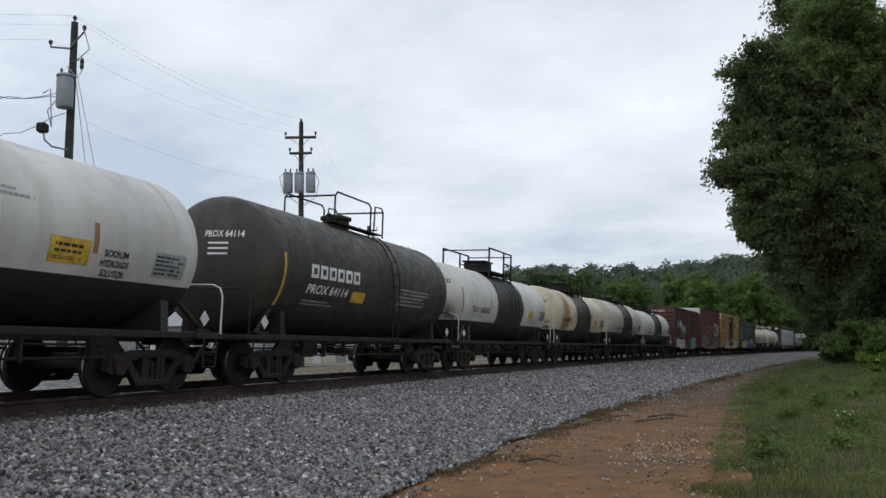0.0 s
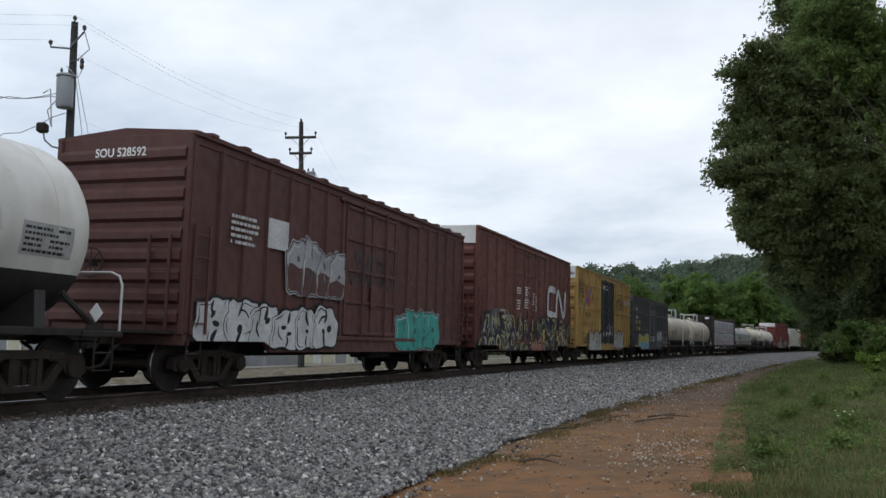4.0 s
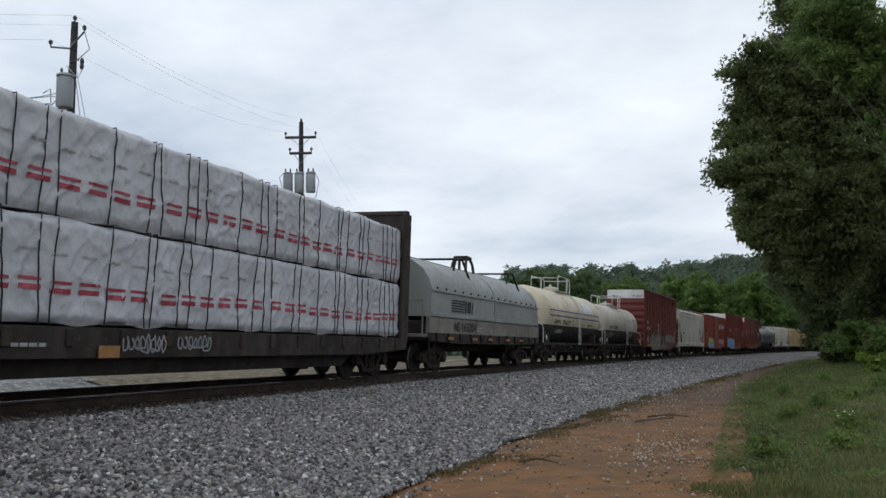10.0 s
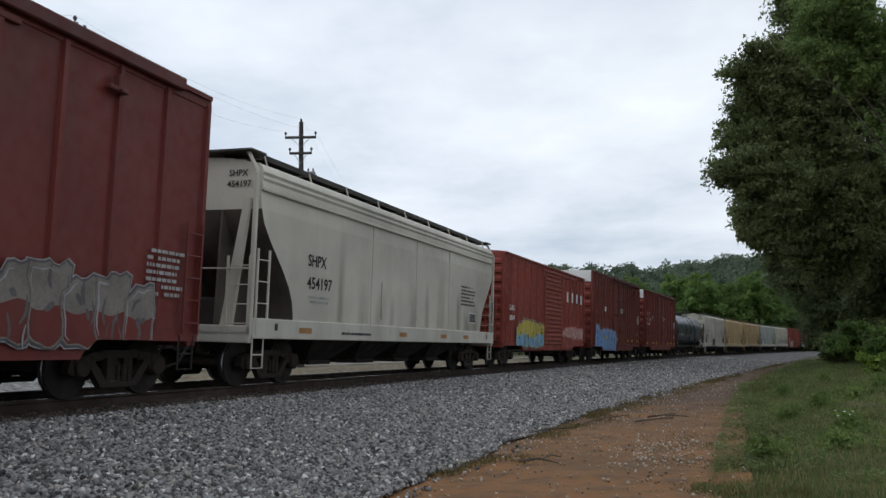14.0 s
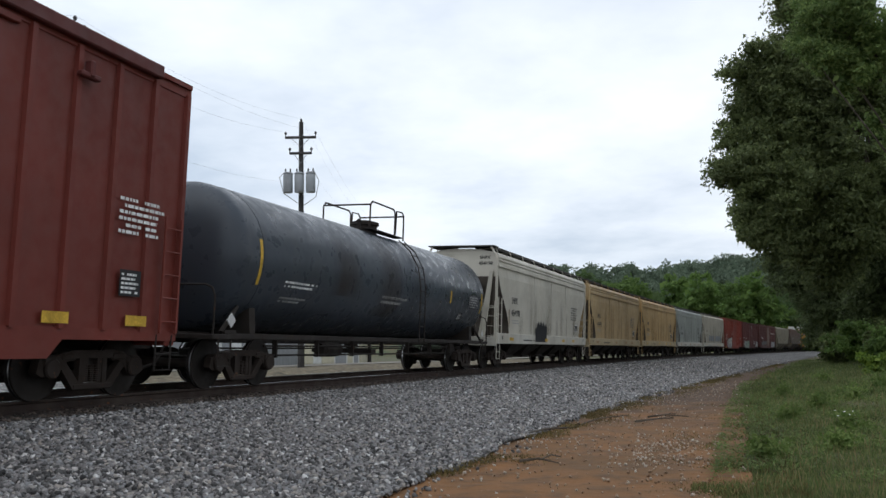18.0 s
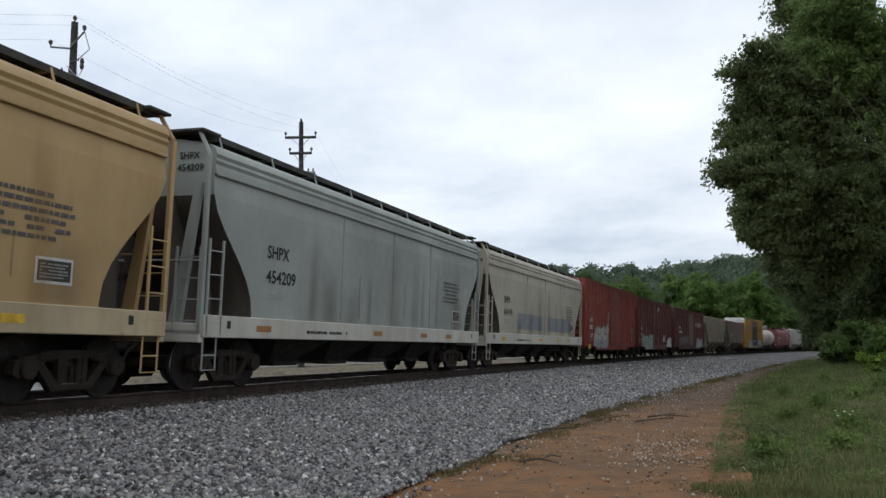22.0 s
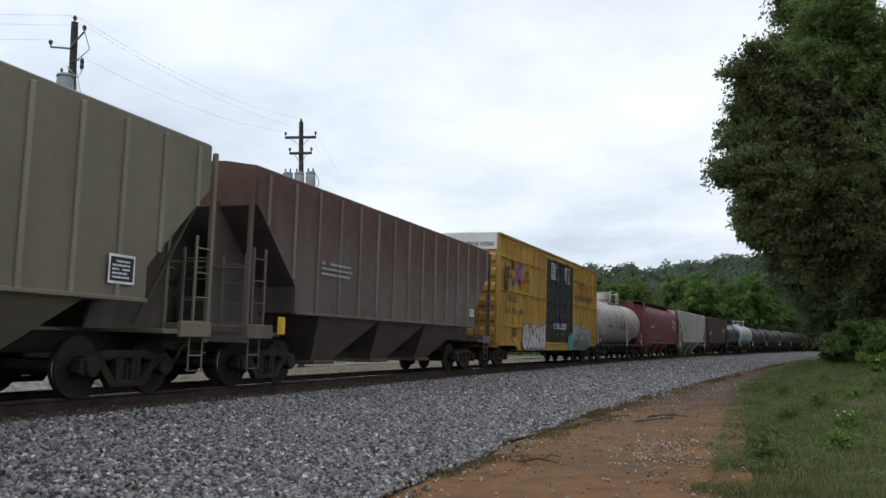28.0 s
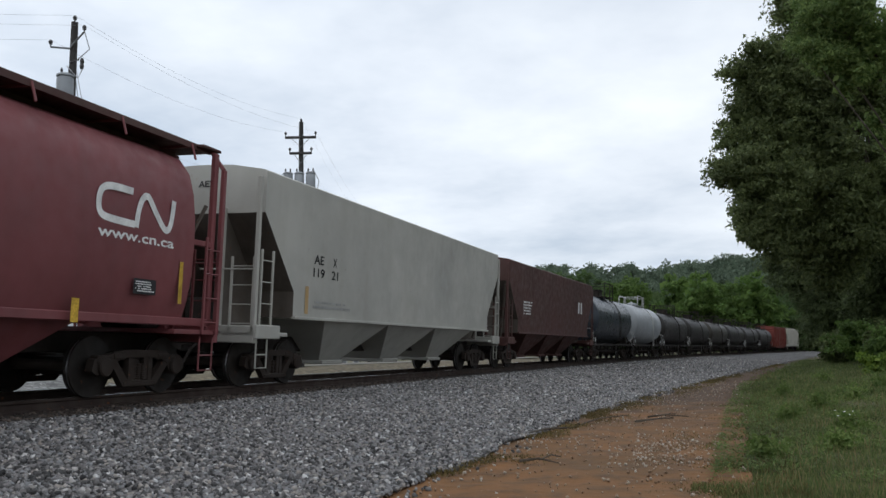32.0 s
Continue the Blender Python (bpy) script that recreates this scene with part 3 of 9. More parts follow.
        def band(pts, wd, mat, taper=0.0):
            lift[0] += 0.0003
            for x, z in ribbon(pts, wd, taper):
                z = clamp(x, z)
                v.append((x, self.y(z, lift[0]), z))
            k = len(pts)
            i0 = len(v) - 2 * k
            f.extend((i0 + 2 * j, i0 + 2 * j + 2, i0 + 2 * j + 3, i0 + 2 * j + 1) for j in range(k - 1))
            m.extend([mat] * (k - 1))

        figures = []
        for i in range(n):
            top, low = z1 - rnd.uniform(0, 0.24) * H, z0 + rnd.uniform(-0.02, 0.05) * H
            cx, cz, hh, hw = x0 + w * (i + 0.5), (top + low) / 2, (top - low) / 2, w * rnd.uniform(0.54, 0.68)
            p, lean, q0, q1 = rnd.uniform(3.0, 7.0), rnd.uniform(-0.1, 0.22), rnd.uniform(0, 6), rnd.uniform(0, 6)
            ring = []
            for k in range(26):
                a = 2 * math.pi * k / 26
                r = (abs(math.cos(a)) ** p + abs(math.sin(a)) ** p) ** (-1 / p) * (1 + 0.07 * math.sin(3 * a + q0) + 0.06 * math.sin(5 * a + q1) + (0.12 * math.sin(7 * a + q1) if math.sin(a) > 0.3 else 0.0))
                ring.append((r * math.cos(a), r * math.sin(a)))
            figures.append((cx, cz, hw, hh, lean, ring))

        def grown(fig, by):
            cx, cz, hw, hh, lean, ring = fig
            return [(cx + (hw + by) * a + lean * hh * b, cz + (hh + by) * b) for a, b in ring]

        rim = min(0.04, 0.035 * H + 0.01)
        for fig in figures:
            blot(grown(fig, rim + 0.018), 3)
        for fig in figures:
            blot(grown(fig, rim), 0)
        for fig in figures:
            cx, cz, hw, hh, lean, ring = fig
            blot(grown(fig, 0.018), 0)
            blot(grown(fig, 0.0), 1)
            cut = cz + hh * rnd.uniform(-0.35, 0.15)
            blot([(x, min(z, cut + 0.08 * hh * math.sin(9 * x))) for x, z in grown(fig, -0.02)], 2)
            # slits and hollows that part the figure into limbs
            for sg in rnd.choice(((-1,), (1,), (-1, 1))):
                dx = hw * rnd.uniform(-0.15, 0.15)
                row = [(cx + dx - lean * hh * sg * -0.9, cz + sg * hh * 0.98), (cx + dx + rnd.uniform(-0.1, 0.1) * hw, cz + sg * hh * 0.6), (cx + rnd.uniform(-0.25, 0.25) * hw, cz + sg * hh * rnd.uniform(0.2, 0.35))]
                band(smooth_row(row, 4), hw * rnd.uniform(0.1, 0.22), 0, 0.8)
            for _ in range(rnd.randint(1, 2)):
                bx, bz, rx, rz, tl = cx + rnd.uniform(-0.35, 0.35) * hw, cz + rnd.uniform(-0.3, 0.45) * hh, hw * rnd.uniform(0.08, 0.2), hh * rnd.uniform(0.1, 0.2), rnd.uniform(-0.8, 0.8)
                blot([(bx + rx * math.cos(k * 0.785) + tl * rz * math.sin(k * 0.785), bz + rz * math.sin(k * 0.785)) for k in range(8)], 0)
            for k0 in (rnd.randint(3, 8), rnd.randint(8, 12)):
                arc = [(x * 0.86 + cx * 0.14, z * 0.86 + cz * 0.14) for x, z in (grown(fig, 0.0) * 2)[k0:k0 + rnd.randint(4, 7)]]
                band(arc, rnd.uniform(0.02, 0.045), 3, 0.7)
            if rnd.random() < 0.6:
                a0 = rnd.uniform(0, 6)
                band(smooth_row([(cx + hw * 0.6 * math.cos(a0 + k), cz + hh * 0.6 * math.sin(a0 + k)) for k in (0, 0.7, 1.4)], 4), rnd.uniform(0.03, 0.06), 0, 0.6)
        for _ in range(n):      # loose flicks and drips
            x, z = rnd.uniform(x0, x1), rnd.uniform(z0 + 0.1 * H, z1)
            band(smooth_row([(x, z), (x + rnd.uniform(-0.06, 0.06), z - rnd.uniform(0.05, 0.2)), (x + rnd.uniform(-0.1, 0.1), z - rnd.uniform(0.15, 0.35))], 3), rnd.uniform(0.012, 0.03), rnd.choice((0, 1, 3)), 0.6)
        g = Geo().add(v, f)
        g.m = m
        return tagged(part("graffiti", g, mats, self.car), label, kind="stuff")

    def swirls(self, x0, x1, z0, z1, mats, n, seed, label):
        """Sprayed swirls: dark cells packed with curling pale lines. mats: cell, line, second line, second cell."""
        rnd = random.Random(seed)
        v, f, m, lift = [], [], [], [0.0]
        H = z1 - z0

        def band(pts, wd, mat, taper):
            lift[0] += 0.0002
            for x, z in ribbon(pts, wd, taper):
                z = min(max(z, self.foot(x, z0)), z1 + 0.08)
                v.append((x, self.y(z, lift[0]), z))
            k = len(pts)
            i0 = len(v) - 2 * k
            f.extend((i0 + 2 * j, i0 + 2 * j + 2, i0 + 2 * j + 3, i0 + 2 * j + 1) for j in range(k - 1))
            m.extend([mat] * (k - 1))

        cells = []
        for i in range(n):
            cx, cz, r = x0 + (x1 - x0) * (i + 0.5) / n + rnd.uniform(-0.15, 0.15), z0 + H * (0.25 + 0.42 * (i % 2) + rnd.uniform(-0.08, 0.08)), H * rnd.uniform(0.26, 0.36)
            cells.append((cx, cz, r))
            lift[0] += 0.0002
            i0, q0 = len(v), rnd.uniform(0, 6)
            for q in range(22):
                a = 2 * math.pi * q / 22
                k = r * 1.15 * (1 + 0.16 * math.sin(3 * a + q0) + 0.12 * math.sin(5 * a + 2 * q0))
                z = min(max(cz + k * math.sin(a), self.foot(cx + k * 0.95 * math.cos(a), z0)), z1 + 0.08)
                v.append((cx + k * 0.95 * math.cos(a), self.y(z, lift[0]), z))
            f.append(tuple(range(i0, i0 + 22))); m.append(0 if rnd.random() < 0.75 else 3)
        for cx, cz, r in cells:
            a0, sg, tilt = rnd.uniform(0, 6), rnd.choice((-1, 1)), rnd.uniform(-0.6, 0.6)
            ax, turns = rnd.uniform(0.5, 1.1), rnd.uniform(0.5, 1.3)

            def curl(k0, k1, n, start, way):
                out = []
                for k in range(n):
                    q = r * (k0 + (k1 - k0) * k / (n - 1))
                    u, w = q * ax * math.cos(start + way * k / (n - 1)), q * math.sin(start + way * k / (n - 1))
                    out.append((cx + u + w * tilt, cz + w - u * tilt * 0.5))
                return out

            band(curl(0.1, 0.8, 20, a0, sg * turns * 6.28), r * rnd.uniform(0.12, 0.26), 1, 0.5)
            for _ in range(9):
                k = rnd.uniform(0.35, 1.0)
                band(curl(k, k + rnd.uniform(0.05, 0.6), 9, rnd.uniform(0, 6.28), rnd.choice((-1, 1)) * rnd.uniform(0.5, 1.6)), r * rnd.uniform(0.05, 0.32), rnd.choice((1, 1, 0, 0, 2)), 0.8)
            b = rnd.uniform(0, 6.28)
            row = [(cx + r * 0.95 * math.cos(b + 0.3 * k), cz + r * 0.9 * math.sin(b + 0.3 * k)) for k in range(10)]
            band(row, r * 0.06, 0, 0.3)
        g = Geo().add(v, f)
        g.m = m
        return tagged(part("graffiti", g, mats, self.car), label, kind="stuff")

    def scrawl(self, x0, x1, z0, z1, mat, n, seed, wd=0.035, label="scrawled spray-paint tag"):
        """A thin sprayed scribble of n loops that spells nothing."""
        rnd = random.Random(seed)
        v, f = [], []
        pts, cx = [], x0
        for i in range(n):
            c = x0 + (x1 - x0) * (i + 0.5) / n
            a0, sx, sz = rnd.uniform(0, 6), (x1 - x0) / n * rnd.uniform(0.3, 0.55), (z1 - z0) * rnd.uniform(0.25, 0.5)
            for k in range(9):
                a = a0 + k * rnd.choice((0.6, 0.8))
                pts.append((c + sx * math.cos(a), (z0 + z1) / 2 + sz * math.sin(a) + rnd.uniform(-0.06, 0.06) * (z1 - z0)))
        for j, ((xa, za), (xb, zb)) in enumerate(zip(pts, pts[1:])):
            d = math.hypot(xb - xa, zb - za) or 1
            nx, nz = -(zb - za) / d * wd / 2, (xb - xa) / d * wd / 2
            i0 = len(v)
            v += [(xa - nx, za - nz), (xb - nx, zb - nz), (xb + nx, zb + nz), (xa + nx, za + nz)]
            f.append((i0, i0 + 1, i0 + 2, i0 + 3))
        return tagged(self.put("graffiti", v, f, mat), label, kind="stuff")


def end_text(car, txt, y0, y1, z0, h, x, mat):
    """Words on the leading end of a car, y0 to y1 as they read."""
    v, f, w = text_shape(txt)
    k = (y1 - y0) / w
    part("lettering", Geo().add([(x, y0 + p[0] * k, z0 + p[1] * h) for p in v], f), mat, car, "stencilled lettering")


def on_head(car, name, v, f, mat, h, label="", out=0.012):
    """A flat shape given as (y, z), laid on the dished leading end of a tank."""
    zc, r = TANKS[car.name]
    pts = []
    for y, z in v:
        q = min(0.999, math.hypot(y, z - zc) / r)
        pts.append((-h - out + 0.62 * (1 - math.sqrt(1 - q * q)), y, z))
    return part(name, Geo().add(pts, f), mat, car, label)


def head_text(car, txt, y0, y1, z0, hh, h, mat):
    v, f, w = text_shape(txt)
    k = (y1 - y0) / w
    return on_head(car, "lettering", [(y0 + p[0] * k, z0 + p[1] * hh) for p in v], f, mat, h, "stencilled lettering")


def sheet_uv(ob, nx, nz):
    """Even coordinates from 0 to 1 over a patch of nx by nz cells, for stains that fade at their edges."""
    uv = ob.data.uv_layers.new(name="patch")
    for lp in ob.data.loops:
        i, j = divmod(lp.vertex_index, nx + 1)
        uv.data[lp.index].uv = (j / nx, i / nz)
    return ob


def patch_faces(nx, nz):
    return [(i * (nx + 1) + j, i * (nx + 1) + j + 1, (i + 1) * (nx + 1) + j + 1, (i + 1) * (nx + 1) + j) for i in range(nz) for j in range(nx)]


def head_stain(car, y, z0, z1, wd, h, mat):
    """Rust washed down the leading end, fading at its edges."""
    v = [(y + wd * (0.5 - j / 8) * (1.9 - 0.6 * i / 8), z0 + (z1 - z0) * i / 8) for i in range(9) for j in range(9)]
    sheet_uv(on_head(car, "rust_stain", v, patch_faces(8, 8), mat, h, "brown rust stain run down the tank end", 0.02), 8, 8)


def side_stain(s, x0, x1, z0, z1, mat, label="", lean=0.0, lift=0.003):
    """A wash of rust or dirt down a car's side, fading at its edges."""
    v = [(x0 + (x1 - x0) * j / 6 + lean * i / 10, z0 + (z1 - z0) * i / 10) for i in range(11) for j in range(7)]
    return sheet_uv(s.put("stain", v, patch_faces(6, 10), mat, label=label, lift=lift), 6, 10)


def spray(name, rgb):
    return plain("spray_" + name, tuple(0.78 * c for c in rgb), 0.6, 0.22, 2.0, 0.0)


S_WHITE, S_BLACK, S_SILVER = spray("white", (0.6, 0.6, 0.6)), spray("black", (0.015, 0.015, 0.018)), spray("silver", (0.36, 0.36, 0.37))
S_BLUE, S_SKY, S_TEAL = spray("blue", (0.06, 0.15, 0.34)), spray("sky_blue", (0.22, 0.42, 0.58)), spray("teal", (0.05, 0.36, 0.30))
S_YEL, S_PINK, S_RED = spray("yellow", (0.55, 0.45, 0.08)), spray("pink", (0.55, 0.34, 0.30)), spray("red", (0.40, 0.06, 0.06))
S_GREEN, S_DARK, S_CREAM = spray("pale_green", (0.33, 0.48, 0.36)), spray("dark_grey", (0.07, 0.07, 0.08)), spray("cream", (0.62, 0.58, 0.44))

S_PALE = spray("pale_silver", (0.50, 0.47, 0.42))
S_STONE = spray("stone_grey", (0.24, 0.215, 0.19))
S_CORN, S_MIST = spray("cornflower", (0.24, 0.40, 0.72)), spray("grey_green_mist", (0.36, 0.42, 0.38))
S_SOOT = spray("soot_grey", (0.13, 0.12, 0.12))
S_BUFF = spray("buff", (0.42, 0.27, 0.19))
S_INK, S_SAGE, S_ROSE = spray("ink_blue", (0.022, 0.026, 0.04)), spray("sage", (0.40, 0.38, 0.20)), spray("rose", (0.34, 0.13, 0.11))


# ---- boxcars ----
RAIL_UP = {2: (0.33, 0.67), 3: (0.16, 0.49, 0.8)}        # rails along the sides, as shares of the body's height


def boxcar(label, a, b, top, body, end=None, cap=None, posts=7, door=(-1.7, 1.8), door_mat=None, door_kind="plug", ribs=7, sill=0.86, roof_ribs=False, truck_in=1.45, door_top=None, mid_rails=0, belly=0.18, fascia=False):
    pd = 0.085 if mid_rails else 0.06
    car, h = new_car("boxcar", label, "boxcar", a, b, truck_in)
    end, door_mat = end or body, door_mat or body
    rise = 0.045 if cap else 0.15
    W, z0, z1 = 1.45, 0.98, top - (0.0 if cap else 0.07)
    part("body", Geo().box(-h + 0.02, h - 0.02, -W, W, z0, z1, 0.015), body, car)
    # roof with a low ridge
    part("roof", Geo().prism([(-1.52, z1 - 0.05), (1.52, z1 - 0.05), (1.52, z1 + 0.03), (0, z1 + rise), (-1.52, z1 + 0.03)], "x", -h + 0.01, h - 0.01), body, car)
    if roof_ribs:
        me = shared(("roof_rib", z1), lambda: Geo().prism([(-1.54, z1 + 0.02), (1.54, z1 + 0.02), (1.54, z1 + 0.075), (0, z1 + 0.19), (-1.54, z1 + 0.075)], "x", -0.1, 0.1).mesh("roof_rib", body))
        for i in range(14):
            ob = part("roof_rib", me, None, car, at=(-h + (i + 0.5) * 2 * h / 14, 0, 0))
    if fascia:
        for sy in (-1, 1):
            part("upper_door_track", Geo().box(door[0] - 0.1, h - 0.9, min(sy * 1.46, sy * 1.6), max(sy * 1.46, sy * 1.6), z1 - 0.12, z1 + 0.09, 0.02), P_HS, car, "dark upper door track along the eave")
            part("door_stop", Geo().box(h - 2.75, h - 2.35, min(sy * 1.5, sy * 1.62), max(sy * 1.5, sy * 1.62), z1 - 0.62, z1 - 0.54, 0.02).box(h - 2.6, h - 2.5, min(sy * 1.5, sy * 1.64), max(sy * 1.5, sy * 1.64), z1 - 0.6, z1 - 0.36, 0.02), P_HS, car, "dark door stop bracket")
    # side sills: straight at the ends, deeper in the middle
    for sy in (-1, 1):
        c = -h + 2.6
        part("side_sill", Geo().prism([(-h, sill + 0.02), (c, sill + 0.02), (c + 0.25, sill - belly), (-c - 0.25, sill - belly), (-c, sill + 0.02), (h, sill + 0.02), (h, z0 + 0.07), (-h, z0 + 0.07)], "y", sy * W - 0.025, sy * W + 0.05), body, car)
        part("top_chord", Geo().box(-h, h, sy * W - 0.02, sy * W + 0.055, z1 - 0.2, z1 - 0.04, 0.012), body, car)
    me = shared(("side_post", z0, z1, body.name), lambda: Geo().prism([(-0.06, 0.0), (0.06, 0.0), (0.045, pd), (-0.045, pd)], "z", z0 + 0.05, z1 - 0.15).mesh("side_post", body))
    for sy in (-1, 1):
        for lo, hi in ((-h + 0.06, door[0] - 0.12), (door[1] + 0.12, h - 0.06)):
            n = max(2, round(posts * (hi - lo) / (h * 0.85)))
            for i in range(n + 1):
                part("side_post", me, None, car, at=Matrix.Translation((lo + (hi - lo) * i / n, sy * W, 0)) @ (Matrix.Identity(4) if sy > 0 else Matrix.Rotation(math.pi, 4, "Z")))
            for up in RAIL_UP.get(mid_rails, ()):
                zz = z0 + (z1 - z0) * up
                part("side_rail", Geo().box(lo, hi, sy * W - pd + 0.01, sy * W + pd - 0.01, zz - 0.04, zz + 0.04, 0.01), body, car)
    # ends with pressed horizontal ribs
    for sx in (-1, 1):
        part("end_wall", Geo().box(min(sx * h, sx * (h - 0.03)), max(sx * h, sx * (h - 0.03)), -W + 0.02, W - 0.02, z0, z1, 0.008), end, car)
        hi = z1 - 0.62 if cap else z1 - 0.15
        for i in range(ribs):
            zc = z0 + 0.12 + (hi - z0 - 0.15) * (i + 0.5) / ribs
            hh = (hi - z0) / ribs * 0.36
            p = [(h - 0.005, zc - hh), (h + 0.075, zc - hh * 0.55), (h + 0.075, zc + hh * 0.35), (h - 0.005, zc + hh)]
            if sx < 0:
                p = [(-x, z) for x, z in p][::-1]
            part("end_rib", Geo().prism(p, "y", -W + 0.09, W - 0.09), end, car)
        for sy in (-1, 1):
            part("corner_post", Geo().box(min(sx * (h - 0.1), sx * (h + 0.04)), max(sx * (h - 0.1), sx * (h + 0.04)), sy * (W - 0.03) - 0.06, sy * (W - 0.03) + 0.06, z0, z1, 0.02), end, car)
        if cap:
            part("end_cap", Geo().box(min(sx * (h + 0.005), sx * (h + 0.05)), max(sx * (h + 0.005), sx * (h + 0.05)), -W + 0.05, W - 0.05, z1 - 0.62, z1 + 0.03, 0.01), cap, car, "white painted top of the end wall")
        part("end_platform", Geo().box(min(sx * h, sx * (h + 0.28)), max(sx * h, sx * (h + 0.28)), -1.3, 1.3, 1.0, 1.05), M_UNDER, car)
        part("end_sill", Geo().box(min(sx * (h - 0.25), sx * h), max(sx * (h - 0.25), sx * h), -W, W, 0.8, 1.02, 0.02), end, car)
        for sy in (-1, 1):
            part("ladder", ladder_mesh(0.42, 1.0, 2.9, end), None, car, at=Matrix.Translation((sx * (h - 0.32), sy * (W + 0.09), 0)))
            part("sill_step", step_mesh(M_UNDER), None, car, at=(sx * (h - 0.32), sy * (W + 0.02), 0.03))
        part("ladder", ladder_mesh(0.42, 1.05, 2.7, end), None, car, at=Matrix.Translation((sx * (h + 0.12), -sx * -0.98 if sx < 0 else 0.98, 0)) @ Matrix.Rotation(math.pi / 2, 4, "Z"))
    part("brake_wheel", shared("brake_wheel", brake_wheel_mesh), None, car, at=Matrix.Translation((-h - 0.24, 0.35, 2.2)))
    # doors
    dt = door_top or z1 - 0.3
    for sy in (-1, 1):
        y = sy * (W + 0.045)
        d = part("door", Geo().box(door[0], door[1], min(y, y - sy * 0.06), max(y, y - sy * 0.06), z0 + 0.1, dt, 0.012), door_mat, car)
        out = y + sy * 0.035
        if door_kind == "plug":
            for i in range(5):
                zz = z0 + 0.14 + (dt - z0 - 0.2) * i / 4
                part("door_rib", Geo().box(door[0] + 0.02, door[1] - 0.02, min(y, out), max(y, out), zz - 0.04, zz + 0.04, 0.01), door_mat, d)
            for k in (0.0, 0.5, 1.0):
                xx = door[0] + 0.05 + (door[1] - door[0] - 0.1) * k
                part("door_stile", Geo().box(xx - 0.05, xx + 0.05, min(y, out), max(y, out), z0 + 0.1, dt, 0.01), door_mat, d)
            for k in (0.3, 0.75):
                xx = door[0] + (door[1] - door[0]) * k
                part("lock_rod", Geo().tube([(xx, out + sy * 0.03, z0 + 0.05), (xx, out + sy * 0.03, dt + 0.1)], 0.025, 6), door_mat, d)
            part("door_handle", Geo().box((door[0] + door[1]) / 2 - 0.12, (door[0] + door[1]) / 2 + 0.12, min(out, out + sy * 0.05), max(out, out + sy * 0.05), 1.75, 2.3, 0.02), door_mat, d)
        else:
            for i in range(16):
                zz = z0 + 0.2 + (dt - z0 - 0.3) * i / 15
                part("door_rib", Geo().box(door[0] + 0.1, door[1] - 0.1, min(y, out), max(y, out), zz - 0.045, zz + 0.045, 0.02), door_mat, d)
            part("lock_rod", Geo().tube([(door[0] + 0.06, out + sy * 0.02, z0 + 0.1), (door[0] + 0.06, out + sy * 0.02, dt)], 0.03, 6), door_mat, d)
        for zz in (z0 + 0.02, dt + 0.08):
            part("door_track", Geo().box(door[0] - 0.3, door[1] + (1.6 if door_kind == "plug" else 3.0), min(sy * W, y + sy * 0.03), max(sy * W, y + sy * 0.03), zz - 0.05, zz + 0.05, 0.012), body, car)
    part("center_sill", Geo().box(-h + 0.3, h - 0.3, -0.3, 0.3, 0.68, 1.0).box(-3.2, -1.9, 0.3, 1.1, 0.55, 0.95, 0.03).box(1.2, 2.6, -1.0, -0.4, 0.5, 0.9, 0.05).tube([(-h + 2.4, -0.7, 0.62), (h - 2.4, -0.7, 0.62)], 0.035, 6), M_UNDER, car)
    s = Side(car, flat=W + pd)
    s.sill = (h, sill, belly)
    return car, h, s, z1


